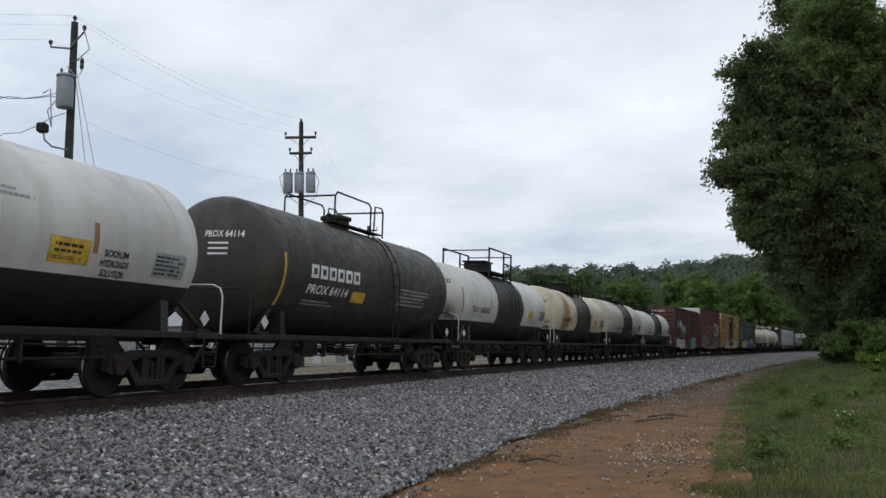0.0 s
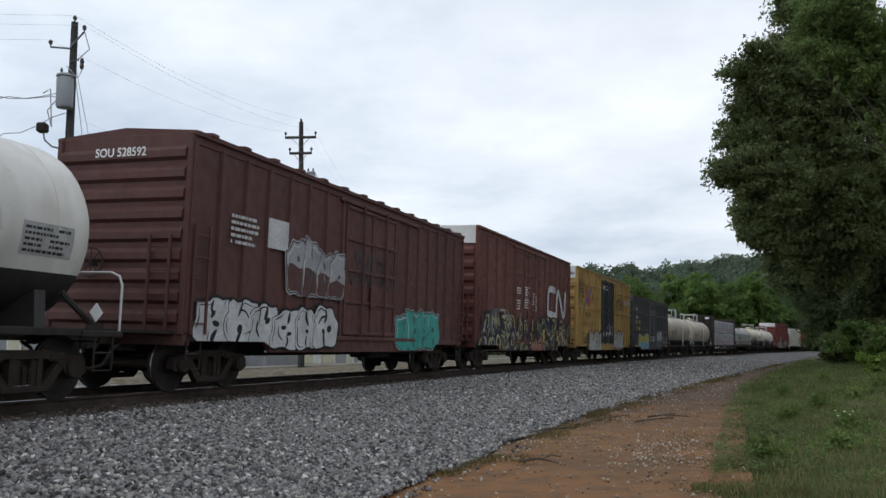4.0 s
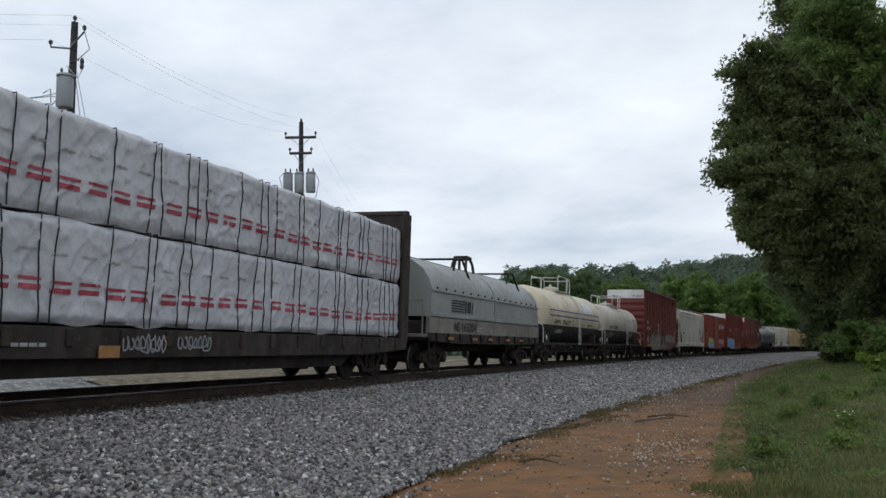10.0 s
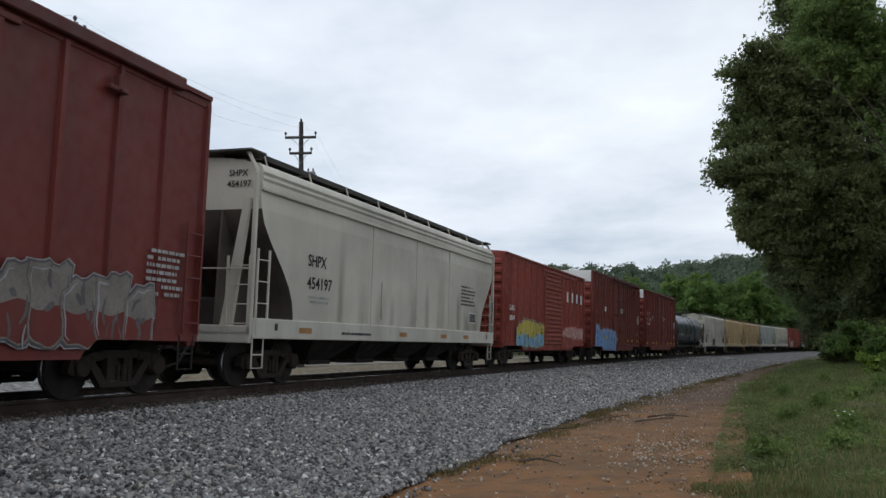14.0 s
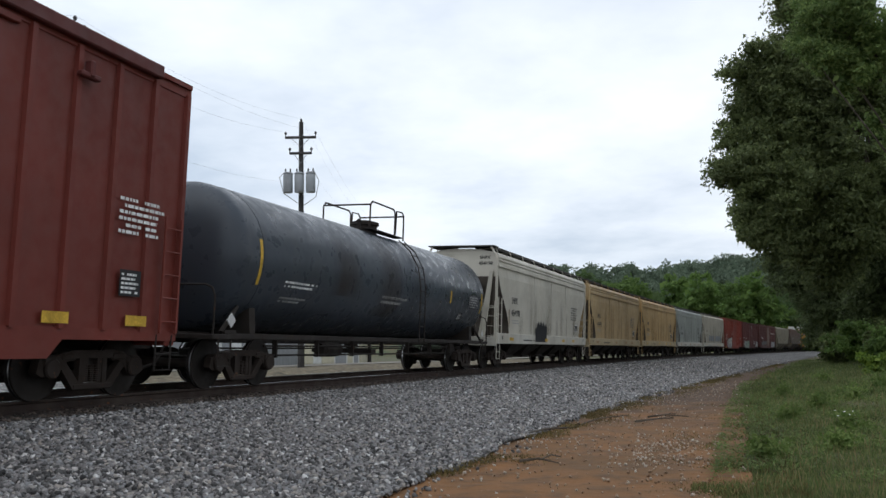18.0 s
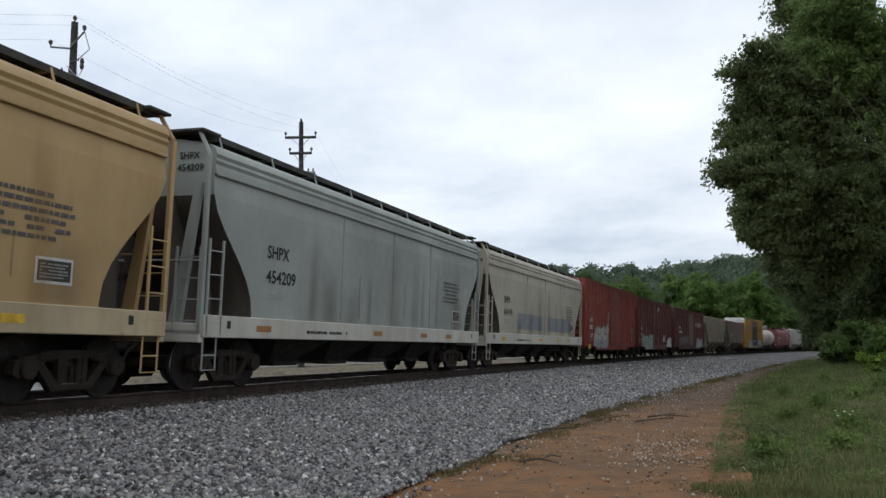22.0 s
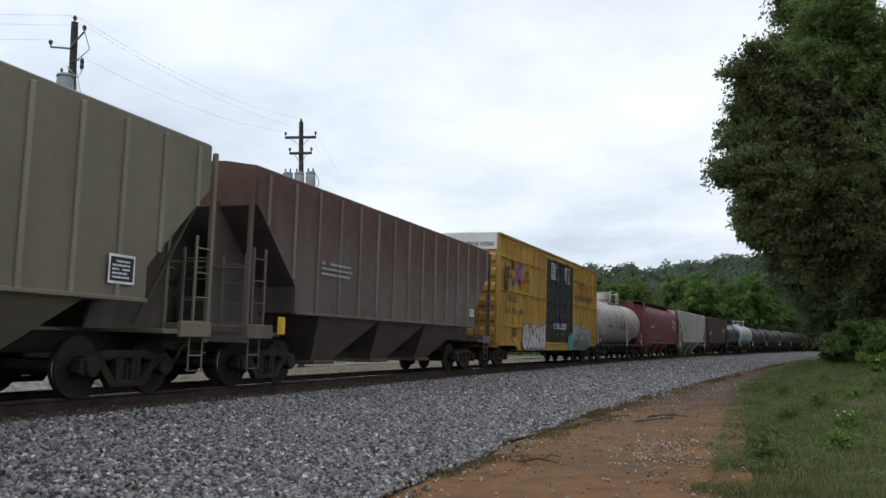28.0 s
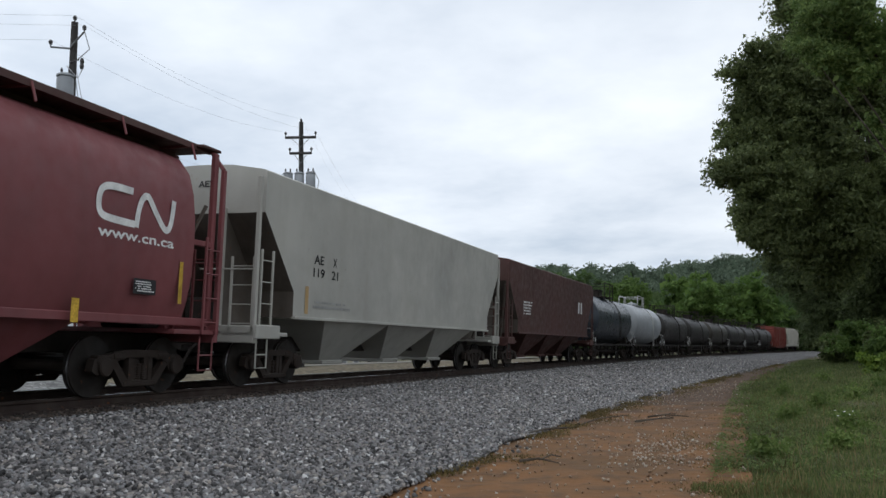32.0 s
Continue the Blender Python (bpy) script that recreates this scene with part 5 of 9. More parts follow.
# ---- bulkhead flat car with wrapped lumber ----
def lumber_car(label, a, b, steel, wrap, strap, red):
    car, h = new_car("lumber_flatcar", label, "flat car", a, b, 1.5)
    for sy in (-1, 1):
        part("side_sill", Geo().prism([(-h, 0.75), (-h + 2.8, 0.62), (h - 2.8, 0.62), (h, 0.75), (h, 1.05), (-h, 1.05)], "y", sy * 1.45 - 0.06, sy * 1.45 + 0.04), steel, car)
        for i in range(16):
            x = -h + 0.8 + (2 * h - 1.6) * i / 15
            part("stake_pocket", Geo().box(x - 0.07, x + 0.07, min(sy * 1.48, sy * 1.55), max(sy * 1.48, sy * 1.55), 0.78, 1.04, 0.012), steel, car)
    part("deck", Geo().box(-h, h, -1.45, 1.45, 0.95, 1.06), steel, car)
    for sy in (-1, 1):
        part("truss_sill", Geo().prism([(-h + 2.9, 0.66), (-h + 3.5, 0.34), (h - 3.5, 0.34), (h - 2.9, 0.66)], "y", sy * 1.15 - 0.05, sy * 1.15 + 0.05), M_UNDER, car)
    part("center_sill", Geo().box(-h, h, -0.3, 0.3, 0.6, 0.96), M_UNDER, car)
    for sx in (-1, 1):
        x0, x1 = sorted((sx * h, sx * (h - 0.12)))
        bk = part("bulkhead", Geo().box(x0, x1, -1.42, 1.42, 1.0, 4.6, 0.02), steel, car)
        part("bulkhead_cap", Geo().box(x0 - 0.05, x1 + 0.05, -1.47, 1.47, 4.52, 4.64, 0.02), steel, bk)
        for y in (-1.3, -0.65, 0, 0.65, 1.3):
            part("bulkhead_post", Geo().box(min(sx * (h - 0.02), sx * (h + 0.16)), max(sx * (h - 0.02), sx * (h + 0.16)), y - 0.09, y + 0.09, 1.0, 4.52, 0.02), steel, bk)
        part("bulkhead_edge", Geo().box(x0 - 0.2, x1 + 0.2, -1.47, -1.38, 0.95, 4.55, 0.015), steel, bk)
        part("ladder", ladder_mesh(0.42, 1.0, 4.3, steel), None, bk, at=Matrix.Translation((sx * (h + 0.2), 0.95, 0)) @ Matrix.Rotation(math.pi / 2, 4, "Z"))
    part("center_beam", Geo().box(-h + 0.2, h - 0.2, -0.08, 0.08, 1.05, 4.0), steel, car)
    rnd = random.Random(12)
    L = (2 * h - 0.5) / 5

    def film(x, z, tier):
        """How far the wrap stands out: soft folds that run aslant, tight creases and sag."""
        w = noise.noise((x * 0.8, z * 1.1, 4.0 + tier)) * 0.025
        w += (0.5 - abs(noise.noise((x * 1.6 + z * 1.3, z * 0.9 - x * 0.6, 9.0 + tier)))) * 0.04
        w += (0.5 - abs(noise.noise((x * 4.1 - z * 2.2, z * 1.7, 15.0 + tier)))) * 0.022
        w += max(0.0, 0.07 - abs(noise.noise((x * 1.3 + z * 1.9, z * 0.8 - x * 0.9, 33.0 + tier)))) * 0.4
        w += max(0.0, 0.07 - abs(noise.noise((x * 2.3 - z * 2.6, z * 1.2 + x * 0.7, 41.0 + tier)))) * 0.3
        w += (0.5 - abs(noise.noise((x * 7.0 + z * 6.0, z * 3.0 - x * 2.0, 21.0 + tier)))) * 0.014
        return -1.31 - w

    for tier, (z0, z1) in enumerate(((1.1, 2.58), (2.60, 4.12))):
        for i in range(5):
            x0 = -h + 0.25 + i * L + 0.004
            x1 = x0 + L - 0.008
            P, nx, nz = [], 90, 30
            for k in range(nz + 1):
                row = []
                for j in range(nx + 1):
                    x, z = x0 + (x1 - x0) * j / nx, z0 + (z1 - z0) * k / nz
                    e = min(1.0, min(k, nz - k) / 2.0)
                    dz = (noise.noise((x * 0.9, 7, tier)) * 0.05 - 0.02 if k == nz else noise.noise((x * 1.3, 3, tier)) * 0.07 if k == 0 else 0)
                    row.append((x, film(x, z, tier) + 0.07 * (1 - e), z + dz))
                P.append(row)
            g = Geo().grid(P).box(x0, x1, -1.26, 1.32, z0, z1 - 0.03, 0.04)
            pk = part("lumber_pack", g, wrap, car, "pack of lumber in white plastic wrap", smooth=80)
            # two rows of printed red dashes and a row of grey print
            for name, mat, rows, step, wd in (("printed_dashes", red, ((0.53, 0.045), (0.40, 0.075)), 0.56, 0.40), ("printed_bars", M_MARK_G, ((0.93, 0.045),), 0.56, 0.32)):
                v, f = [], []
                for dz, hh in rows:
                    x = x0 + 0.06
                    while x + wd < x1:
                        m0, drop = len(v), 0.03 * math.sin(x * 0.9 + tier) + 0.012 * math.sin(x * 5)
                        for q in range(5):
                            xx = x + wd * q / 4 * (1.0 if name == "printed_dashes" else 0.9)
                            for e in (0, 1):
                                zz = z0 + dz + drop + hh * e * (1 if hh > 0.05 or name == "printed_dashes" else 0.6 + 0.4 * (q % 2))
                                v.append((xx, film(xx, zz, tier) - 0.014, zz))
                        f += [(m0 + 2 * q, m0 + 2 * q + 2, m0 + 2 * q + 3, m0 + 2 * q + 1) for q in range(4)]
                        x += step
                tagged(part(name, Geo().add(v, f), mat, pk), "red printed dashes" if mat is red else "grey printed words in bars", kind="stuff")
    x = -h + 0.7
    while x < h - 0.5:
        for tier, (z0, z1) in enumerate(((1.08, 2.59), (2.59, 4.09))):
            if rnd.random() < 0.85:
                xa, xb = x + rnd.uniform(-0.12, 0.12), x + rnd.uniform(-0.08, 0.08)
                part("strap", Geo().tube([(xa + (xb - xa) * k / 8, film(xa + (xb - xa) * k / 8, z0 + (z1 - z0) * k / 8, tier) - 0.012, z0 + (z1 - z0) * k / 8) for k in range(9)] + [(xb, -0.9, z1 - 0.01)], 0.011, 4), strap, car)
        x += rnd.choice((0.25, 0.3, 0.85, 0.95, 0.7))
    return car, h, Side(car, flat=1.555)


# ---- coil car with hoods ----
def coil_car(label, a, b, hood, frame_mat):
    car, h = new_car("coil_car", label, "coil car", a, b, 1.5)
    for sy in (-1, 1):
        part("side_sill", Geo().box(-h, h, sy * 1.45 - 0.08, sy * 1.45 + 0.06, 1.22, 1.72, 0.02), frame_mat, car)
        part("bottom_sill", Geo().prism([(-h, 1.0), (-h + 2.6, 0.92), (h - 2.6, 0.92), (h, 1.0), (h, 1.24), (-h, 1.24)], "y", sy * 1.5 - 0.03, sy * 1.5 + 0.02), P_FLAT, car)
        for i in range(12):
            x = -h + 0.6 + (2 * h - 1.2) * i / 11
            part("sill_bracket", Geo().prism([(x - 0.16, 1.24), (x + 0.16, 1.24), (x + 0.07, 0.98), (x - 0.07, 0.98)], "y", min(sy * 1.52, sy * 1.60), max(sy * 1.52, sy * 1.60)), P_FLAT, car)
    part("trough", Geo().box(-h + 0.2, h - 0.2, -1.35, 1.35, 1.0, 1.6), M_UNDER, car)
    part("center_sill", Geo().box(-h, h, -0.3, 0.3, 0.62, 1.02), M_UNDER, car)
    sec = [(-1.5, 1.74), (-1.5, 2.55), (-1.42, 2.85), (-1.2, 3.18), (-0.85, 3.44), (-0.4, 3.6), (0, 3.65), (0.4, 3.6), (0.85, 3.44), (1.2, 3.18), (1.42, 2.85), (1.5, 2.55), (1.5, 1.74)]
    ring = sec[::-1]
    for i in range(2):
        x0, x1 = -h + 0.15 + i * (h - 0.12), -h + 0.15 + (i + 1) * (h - 0.12) - 0.06
        hd = part("hood", Geo().prism(ring, "x", x0, x1), hood, car, "grey steel hood over the coils", smooth=32)
        part("hood_ridge", Geo().box(x0 + 0.1, x1 - 0.1, -0.09, 0.09, 3.61, 3.72, 0.02), hood, hd)
        for sy in (-1, 1):
            part("hood_rail", Geo().box(x0, x1, min(sy * 1.49, sy * 1.54), max(sy * 1.49, sy * 1.54), 2.5, 2.56, 0.01).box(x0, x1, min(sy * 1.49, sy * 1.55), max(sy * 1.49, sy * 1.55), 1.74, 1.86, 0.01), hood, hd)
            for k in range(8):
                x = x0 + (x1 - x0) * (k + 0.5) / 8
                part("hood_bolt", Geo().lathe([(0, 0.03), (0.04, 0.03), (0.05, 0.01)], "y", (x, sy * 1.5 - (0 if sy > 0 else 0.05), 2.62), 8), M_UNDER, hd)
        x = x0 + (x1 - x0) * 0.64
        g = Geo()
        for sy in (-1, 1):
            g.tube([(x + 0.25, sy * 1.2, 3.15), (x + 0.1, sy * 0.95, 3.88), (x - 0.5, sy * 0.95, 3.78), (x - 0.62, sy * 0.9, 3.4)], 0.04, 6)
        part("lifting_frame", g.tube([(x + 0.1, -0.95, 3.88), (x + 0.1, 0.95, 3.88)], 0.04, 6), M_UNDER, hd)
    hook = Geo()
    for sx in (-1, 1):
        for sy in (-1, 1):
            hook.tube([(0.55 + sx * 0.5, sy * 0.3, 3.6), (0.55 + sx * 0.36, sy * 0.26, 4.0), (0.55 + sx * 0.2, sy * 0.2, 4.2)], 0.055, 6)
    part("lifting_hook", hook.box(0.25, 0.85, -0.28, 0.28, 4.12, 4.26, 0.03), M_UNDER, car)
    for sx in (-1, 1):
        part("end_platform", Geo().box(min(sx * (h - 0.1), sx * (h + 0.35)), max(sx * (h - 0.1), sx * (h + 0.35)), -1.45, 1.45, 1.1, 1.2, 0.015), frame_mat, car)
        part("end_rail", Geo().tube([(sx * (h + 0.3), -1.4, 1.2), (sx * (h + 0.3), -1.4, 2.2), (sx * (h + 0.3), 1.4, 2.2), (sx * (h + 0.3), 1.4, 1.2)], 0.025, 6), frame_mat, car)
        for sy in (-1, 1):
            part("sill_step", step_mesh(M_UNDER), None, car, at=(sx * (h - 0.25), sy * 1.5, 0.1))
    part("brake_wheel", shared("brake_wheel", brake_wheel_mesh), None, car, at=(-h - 0.3, 0.5, 2.0))
    return car, h, Side(car, flat=1.515)

# ---- the train itself, car by car; places along the train are those at the start ----
P_WHITE = paint("white_tank_paint", (0.62, 0.605, 0.565), 0.38, 0.28, (0.22, 0.15, 0.1), 0.05)
P_CREAM = paint("cream_tank_paint", (0.66, 0.58, 0.42), 0.4, 0.3, (0.2, 0.14, 0.09), 0.05)
P_TANNED = paint("tan_stained_tank_paint", (0.48, 0.425, 0.34), 0.42, 0.6, (0.2, 0.13, 0.085), 0.16)
P_AGED = paint("aged_white_tank_paint", (0.58, 0.535, 0.45), 0.42, 0.45, (0.2, 0.13, 0.085), 0.1)
P_OFFWHITE = paint("stained_white_tank_paint", (0.49, 0.44, 0.40), 0.42, 0.6, (0.2, 0.11, 0.08), 0.15)
P_PROCOR = paint("sooty_brown_black_tank", (0.04, 0.036, 0.03), 0.5, 0.5, (0.085, 0.07, 0.05), 0.06)
P_NAVY = paint("dark_slate_tank_paint", (0.042, 0.052, 0.066), 0.3, 0.2, (0.06, 0.055, 0.05), 0.0)
P_LGREY = paint("light_grey_tank_paint", (0.42, 0.44, 0.46), 0.4, 0.3, (0.2, 0.18, 0.15), 0.04)
P_SOUTH = paint("faded_brown_boxcar_red", (0.095, 0.038, 0.032), 0.6, 0.4, (0.06, 0.035, 0.03), 0.1)
P_CNBOX = paint("brown_boxcar_paint", (0.128, 0.046, 0.034), 0.55, 0.3, (0.05, 0.03, 0.025), 0.06)
P_GOLD = paint("yellow_boxcar_paint", (0.40, 0.255, 0.08), 0.55, 0.45, (0.17, 0.10, 0.04), 0.08)
P_GOLD2 = paint("fresh_yellow_boxcar_paint", (0.43, 0.25, 0.048), 0.55, 0.45, (0.15, 0.085, 0.03), 0.08)
P_DOORK = paint("black_door_paint", (0.014, 0.014, 0.016), 0.5, 0.3, (0.07, 0.06, 0.05), 0.05)
P_CAP = paint("white_end_paint", (0.70, 0.70, 0.68), 0.45, 0.2, (0.3, 0.25, 0.2), 0.04)
P_SLATE = paint("weathered_slate_boxcar", (0.066, 0.071, 0.076), 0.6, 0.55, (0.075, 0.06, 0.048), 0.12)
P_NSRED = paint("dull_oxide_red", (0.145, 0.027, 0.021), 0.5, 0.3, (0.06, 0.03, 0.025), 0.05)
P_LRSP = plain("fresh_red_patch_paint", (0.19, 0.036, 0.026), 0.5, 0.1, 2.0, 0.0)
P_LRS = paint("bright_boxcar_red", (0.24, 0.045, 0.03), 0.5, 0.25, (0.09, 0.03, 0.025), 0.04)
P_ATW = paint("rust_red_boxcar", (0.165, 0.031, 0.021), 0.5, 0.25, (0.07, 0.03, 0.02), 0.06)
P_HS = paint("wine_brown_boxcar", (0.118, 0.031, 0.028), 0.55, 0.35, (0.045, 0.025, 0.022), 0.06)
P_SOU2 = paint("dark_brown_red_boxcar", (0.10, 0.03, 0.025), 0.6, 0.45, (0.045, 0.03, 0.027), 0.08)
P_DOORB = paint("faded_brown_door", (0.16, 0.10, 0.075), 0.6, 0.4, rust=0.08)
P_UKLP = paint("pale_olive_post", (0.25, 0.23, 0.18), 0.6, 0.4, (0.14, 0.11, 0.08), 0.08)
P_SHPX = paint("off_white_hopper_paint", (0.50, 0.47, 0.40), 0.5, 0.22, (0.28, 0.24, 0.17), 0.04)
P_TAN = paint("tan_stained_hopper_paint", (0.42, 0.30, 0.155), 0.55, 0.35, (0.28, 0.17, 0.07), 0.08)
P_TAN2 = paint("orange_tan_hopper_paint", (0.44, 0.295, 0.135), 0.55, 0.3, (0.30, 0.17, 0.06), 0.08)
P_SILLT = paint("dirty_cream_sill", (0.47, 0.38, 0.24), 0.55, 0.4, (0.24, 0.16, 0.08), 0.1)
P_GREYH = paint("blue_grey_hopper_paint", (0.30, 0.318, 0.29), 0.5, 0.25, (0.24, 0.23, 0.2), 0.04)
P_SILLW = paint("white_sill_paint", (0.52, 0.50, 0.44), 0.55, 0.45, (0.28, 0.22, 0.15), 0.08)
P_BEIGE = paint("beige_hopper_paint", (0.42, 0.385, 0.31), 0.5, 0.25, (0.3, 0.24, 0.16), 0.05)
P_UKL = paint("grey_olive_hopper", (0.185, 0.165, 0.12), 0.6, 0.4, (0.16, 0.12, 0.08), 0.06)
P_RUSTP = paint("grey_tan_post", (0.20, 0.17, 0.14), 0.65, 0.6, (0.10, 0.055, 0.04), 0.12)


def rust_wash(name, low, high, z0, z1):
    """Paint stained by rust that has washed down from the roof."""
    mat = paint(name, low, 0.65, 0.5, (0.085, 0.05, 0.038), 0.12)
    nt = mat.node_tree
    b = nt.nodes["Principled BSDF"]
    tc, sep, mr = nt.nodes.new("ShaderNodeTexCoord"), nt.nodes.new("ShaderNodeSeparateXYZ"), nt.nodes.new("ShaderNodeMapRange")
    nt.links.new(tc.outputs["Object"], sep.inputs[0]); nt.links.new(sep.outputs["Z"], mr.inputs["Value"])
    mr.inputs["From Min"].default_value, mr.inputs["From Max"].default_value = z0, z1
    add = nt.nodes.new("ShaderNodeMath"); add.operation = "ADD"
    nt.links.new(mr.outputs[0], add.inputs[0])
    runs = ramp_node(nt, noise_node(nt, 1.8, 6, (1.0, 1.0, 0.15)), [(0.3, -0.0), (0.7, 0.55)])
    nt.links.new(runs, add.inputs[1])
    fac = ramp_node(nt, add.outputs[0], [(0.3, 0.0), (1.0, 0.9)])
    nt.links.new(mix_node(nt, fac, b.inputs["Base Color"].links[0].from_socket, high), b.inputs["Base Color"])
    return mat


P_RUSTH = rust_wash("rust_washed_grey_hopper", (0.135, 0.115, 0.095), (0.095, 0.047, 0.035), 2.3, 4.3)
P_CNH = paint("faded_maroon_hopper", (0.205, 0.061, 0.064), 0.5, 0.3, (0.10, 0.04, 0.04), 0.04)
P_AEX = paint("pale_grey_hopper", (0.40, 0.39, 0.35), 0.5, 0.2, (0.24, 0.21, 0.16), 0.04)
P_BRNH = paint("dark_brown_hopper", (0.075, 0.03, 0.026), 0.6, 0.4, rust=0.06)
P_COIL = paint("grey_hood_paint", (0.27, 0.28, 0.27), 0.45, 0.25, (0.2, 0.18, 0.15), 0.04)
P_COILF = paint("grimy_grey_frame", (0.21, 0.20, 0.175), 0.6, 0.6, (0.09, 0.06, 0.04), 0.2)
P_FLAT = paint("rusty_brown_flatcar", (0.024, 0.0185, 0.015), 0.7, 0.5, rust=0.2)
P_WRAP = plain("white_plastic_wrap", (0.49, 0.49, 0.515), 0.26, 0.12, 1.4, 0.5)
P_PATCHG = plain("fresh_grey_patch_paint", (0.215, 0.23, 0.245), 0.5, 0.1, 2.0, 0.0)
P_PATCHS = plain("silver_patch_paint", (0.62, 0.63, 0.66), 0.4, 0.1, 2.0, 0.0)
P_PRINT = plain("red_print", (0.33, 0.05, 0.075), 0.4, 0.15, 2.0, 0.0)
P_XRUST = plain("faded_brick_emblem_paint", (0.30, 0.06, 0.04), 0.5, 0.15, 3.0, 0.0)
P_XBLUE, P_XRED = plain("blue_emblem_paint", (0.05, 0.12, 0.40), 0.5, 0.15, 3.0, 0.0), plain("red_emblem_paint", (0.50, 0.06, 0.05), 0.5, 0.15, 3.0, 0.0)
P_STRIPE2 = paint("grimy_navy_paint", (0.022, 0.026, 0.055), 0.6, 0.4, (0.05, 0.045, 0.04), 0.08)
P_STRIPE = plain("navy_stripe_paint", (0.05, 0.07, 0.22), 0.5, 0.15, 3.0, 0.0)


def stain(name, rgb, most):
    """A thin uneven film of rust or dirt that lets the paint under it show through."""
    mat = plain(name, rgb, 0.8, 0.3, 5.0, 0.0)
    nt = mat.node_tree
    nt.links.new(ramp_node(nt, noise_node(nt, 3.5, 7, (1.0, 1.0, 0.1)), [(0.36, 0.0), (0.74, most)]), nt.nodes["Principled BSDF"].inputs["Alpha"])
    return mat


def wash(name, rgb, most):
    """A film of rust or grime on a patch: streaked downwards, thinning out at the patch's edges."""
    mat = plain(name, rgb, 0.8, 0.25, 4.0, 0.0)
    nt = mat.node_tree
    uv, sep = nt.nodes.new("ShaderNodeUVMap"), nt.nodes.new("ShaderNodeSeparateXYZ")
    uv.uv_map = "patch"
    nt.links.new(uv.outputs[0], sep.inputs[0])
    fade = [ramp_node(nt, sep.outputs["X"], [(0.0, 0.0), (0.32, 0.8), (0.5, 1.0), (0.68, 0.8), (1.0, 0.0)]), ramp_node(nt, sep.outputs["Y"], [(0.0, 0.75), (0.12, 1.0), (0.55, 0.7), (1.0, 0.0)])]
    runs = ramp_node(nt, noise_node(nt, 2.6, 6, (1.0, 1.0, 0.12)), [(0.25, 0.35), (0.7, 1.0)])
    a = mix_node(nt, 1.0, mix_node(nt, 1.0, fade[0], fade[1], "MULTIPLY"), runs, "MULTIPLY")
    nt.links.new(mix_node(nt, 1.0, a, (most, most, most), "MULTIPLY"), nt.nodes["Principled BSDF"].inputs["Alpha"])
    return mat


W_DUST = wash("grey_brown_dust_wash", (0.17, 0.14, 0.10), 0.38)
W_RUST, W_ORANGE, W_GRIME, W_TAN = wash("brown_rust_wash", (0.10, 0.042, 0.02), 0.95), wash("orange_rust_wash", (0.46, 0.21, 0.06), 0.95), wash("dark_grime_wash", (0.05, 0.038, 0.03), 0.75), wash("tan_dust_wash", (0.38, 0.22, 0.085), 0.42)
P_RUNS = stain("dark_dirt_runs", (0.11, 0.085, 0.065), 0.5)
P_RUST = stain("orange_rust_stain", (0.36, 0.19, 0.075), 0.95)


def sodium_words(side, x0, x1, z0, z1, mat):
    dz = (z1 - z0) / 3
    for i, w in enumerate(("SOLUTION", "HYDROXIDE", "SODIUM")):
        k = (x1 - x0) * (1.0 if i == 1 else 0.85)
        side.text(w, (x0 + x1) / 2 - k / 2, (x0 + x1) / 2 + k / 2, z0 + i * dz, dz * 0.68, mat)


def banded_tank(label, a, b, paint_mat, words, band, seed, belly_z=1.75, extras=(), r=1.36, deck="black"):
    """A white car with black belly and band, as most of the first cars are."""
    car, h, s = tank_car(label, a, b, paint_mat, M_BLACK, belly_z, band, M_BLACK if seed != 3 else P_PROCOR, deck, r=r, rail_mat=M_UNDER, deck_x=sum(band) / 2 - 0.35, deck_len=3.0, ladder_x=1.0)
    dirt_runs(s, -h + 0.9, h - 0.9, belly_z + 0.02, 3.4, 7, seed)
    if words:
        s.text(words, *extras[0], M_MARK_K)
        s.lines(extras[0][0], extras[0][1], extras[0][2] - 0.16, extras[0][2] - 0.03, 2, M_MARK_G, seed)
        head_text(car, words, 0.0, -0.85, 3.0, 0.14, h, M_MARK_K)
        for k, z in enumerate((2.88, 2.79, 2.7)):
            on_head(car, "small_print", [(-0.02, z), (-0.75 + 0.1 * k, z), (-0.75 + 0.1 * k, z + 0.035), (-0.02, z + 0.035)], [(0, 1, 2, 3)], M_MARK_G, h)
    for x, z0, z1, w in extras[1:]:
        s.rect(x, x + w, z0, z1, M_ORANGE if seed in (2, 3) else M_YELLOW, "stencil_tab")
    for x in (band[1] + 0.02, band[0] - 0.1):
        s.rect(x, x + 0.07, 2.1, 2.75, M_YELLOW, "stencil_tab")
    s.rect(band[1] + 0.9, band[1] + 1.6, *((2.05, 2.38) if deck == "black" else (1.5, 1.84)), M_YELLOW, "label_plate")
    s.lines(band[1] + 0.7, band[1] + 2.2, 1.85, 2.02, 3, M_MARK_G, seed + 50)
    s.label(h - 1.75, h - 0.8, 2.0, 2.45, M_MARK_G, M_MARK_K, seed + 7)
    return car, h, s


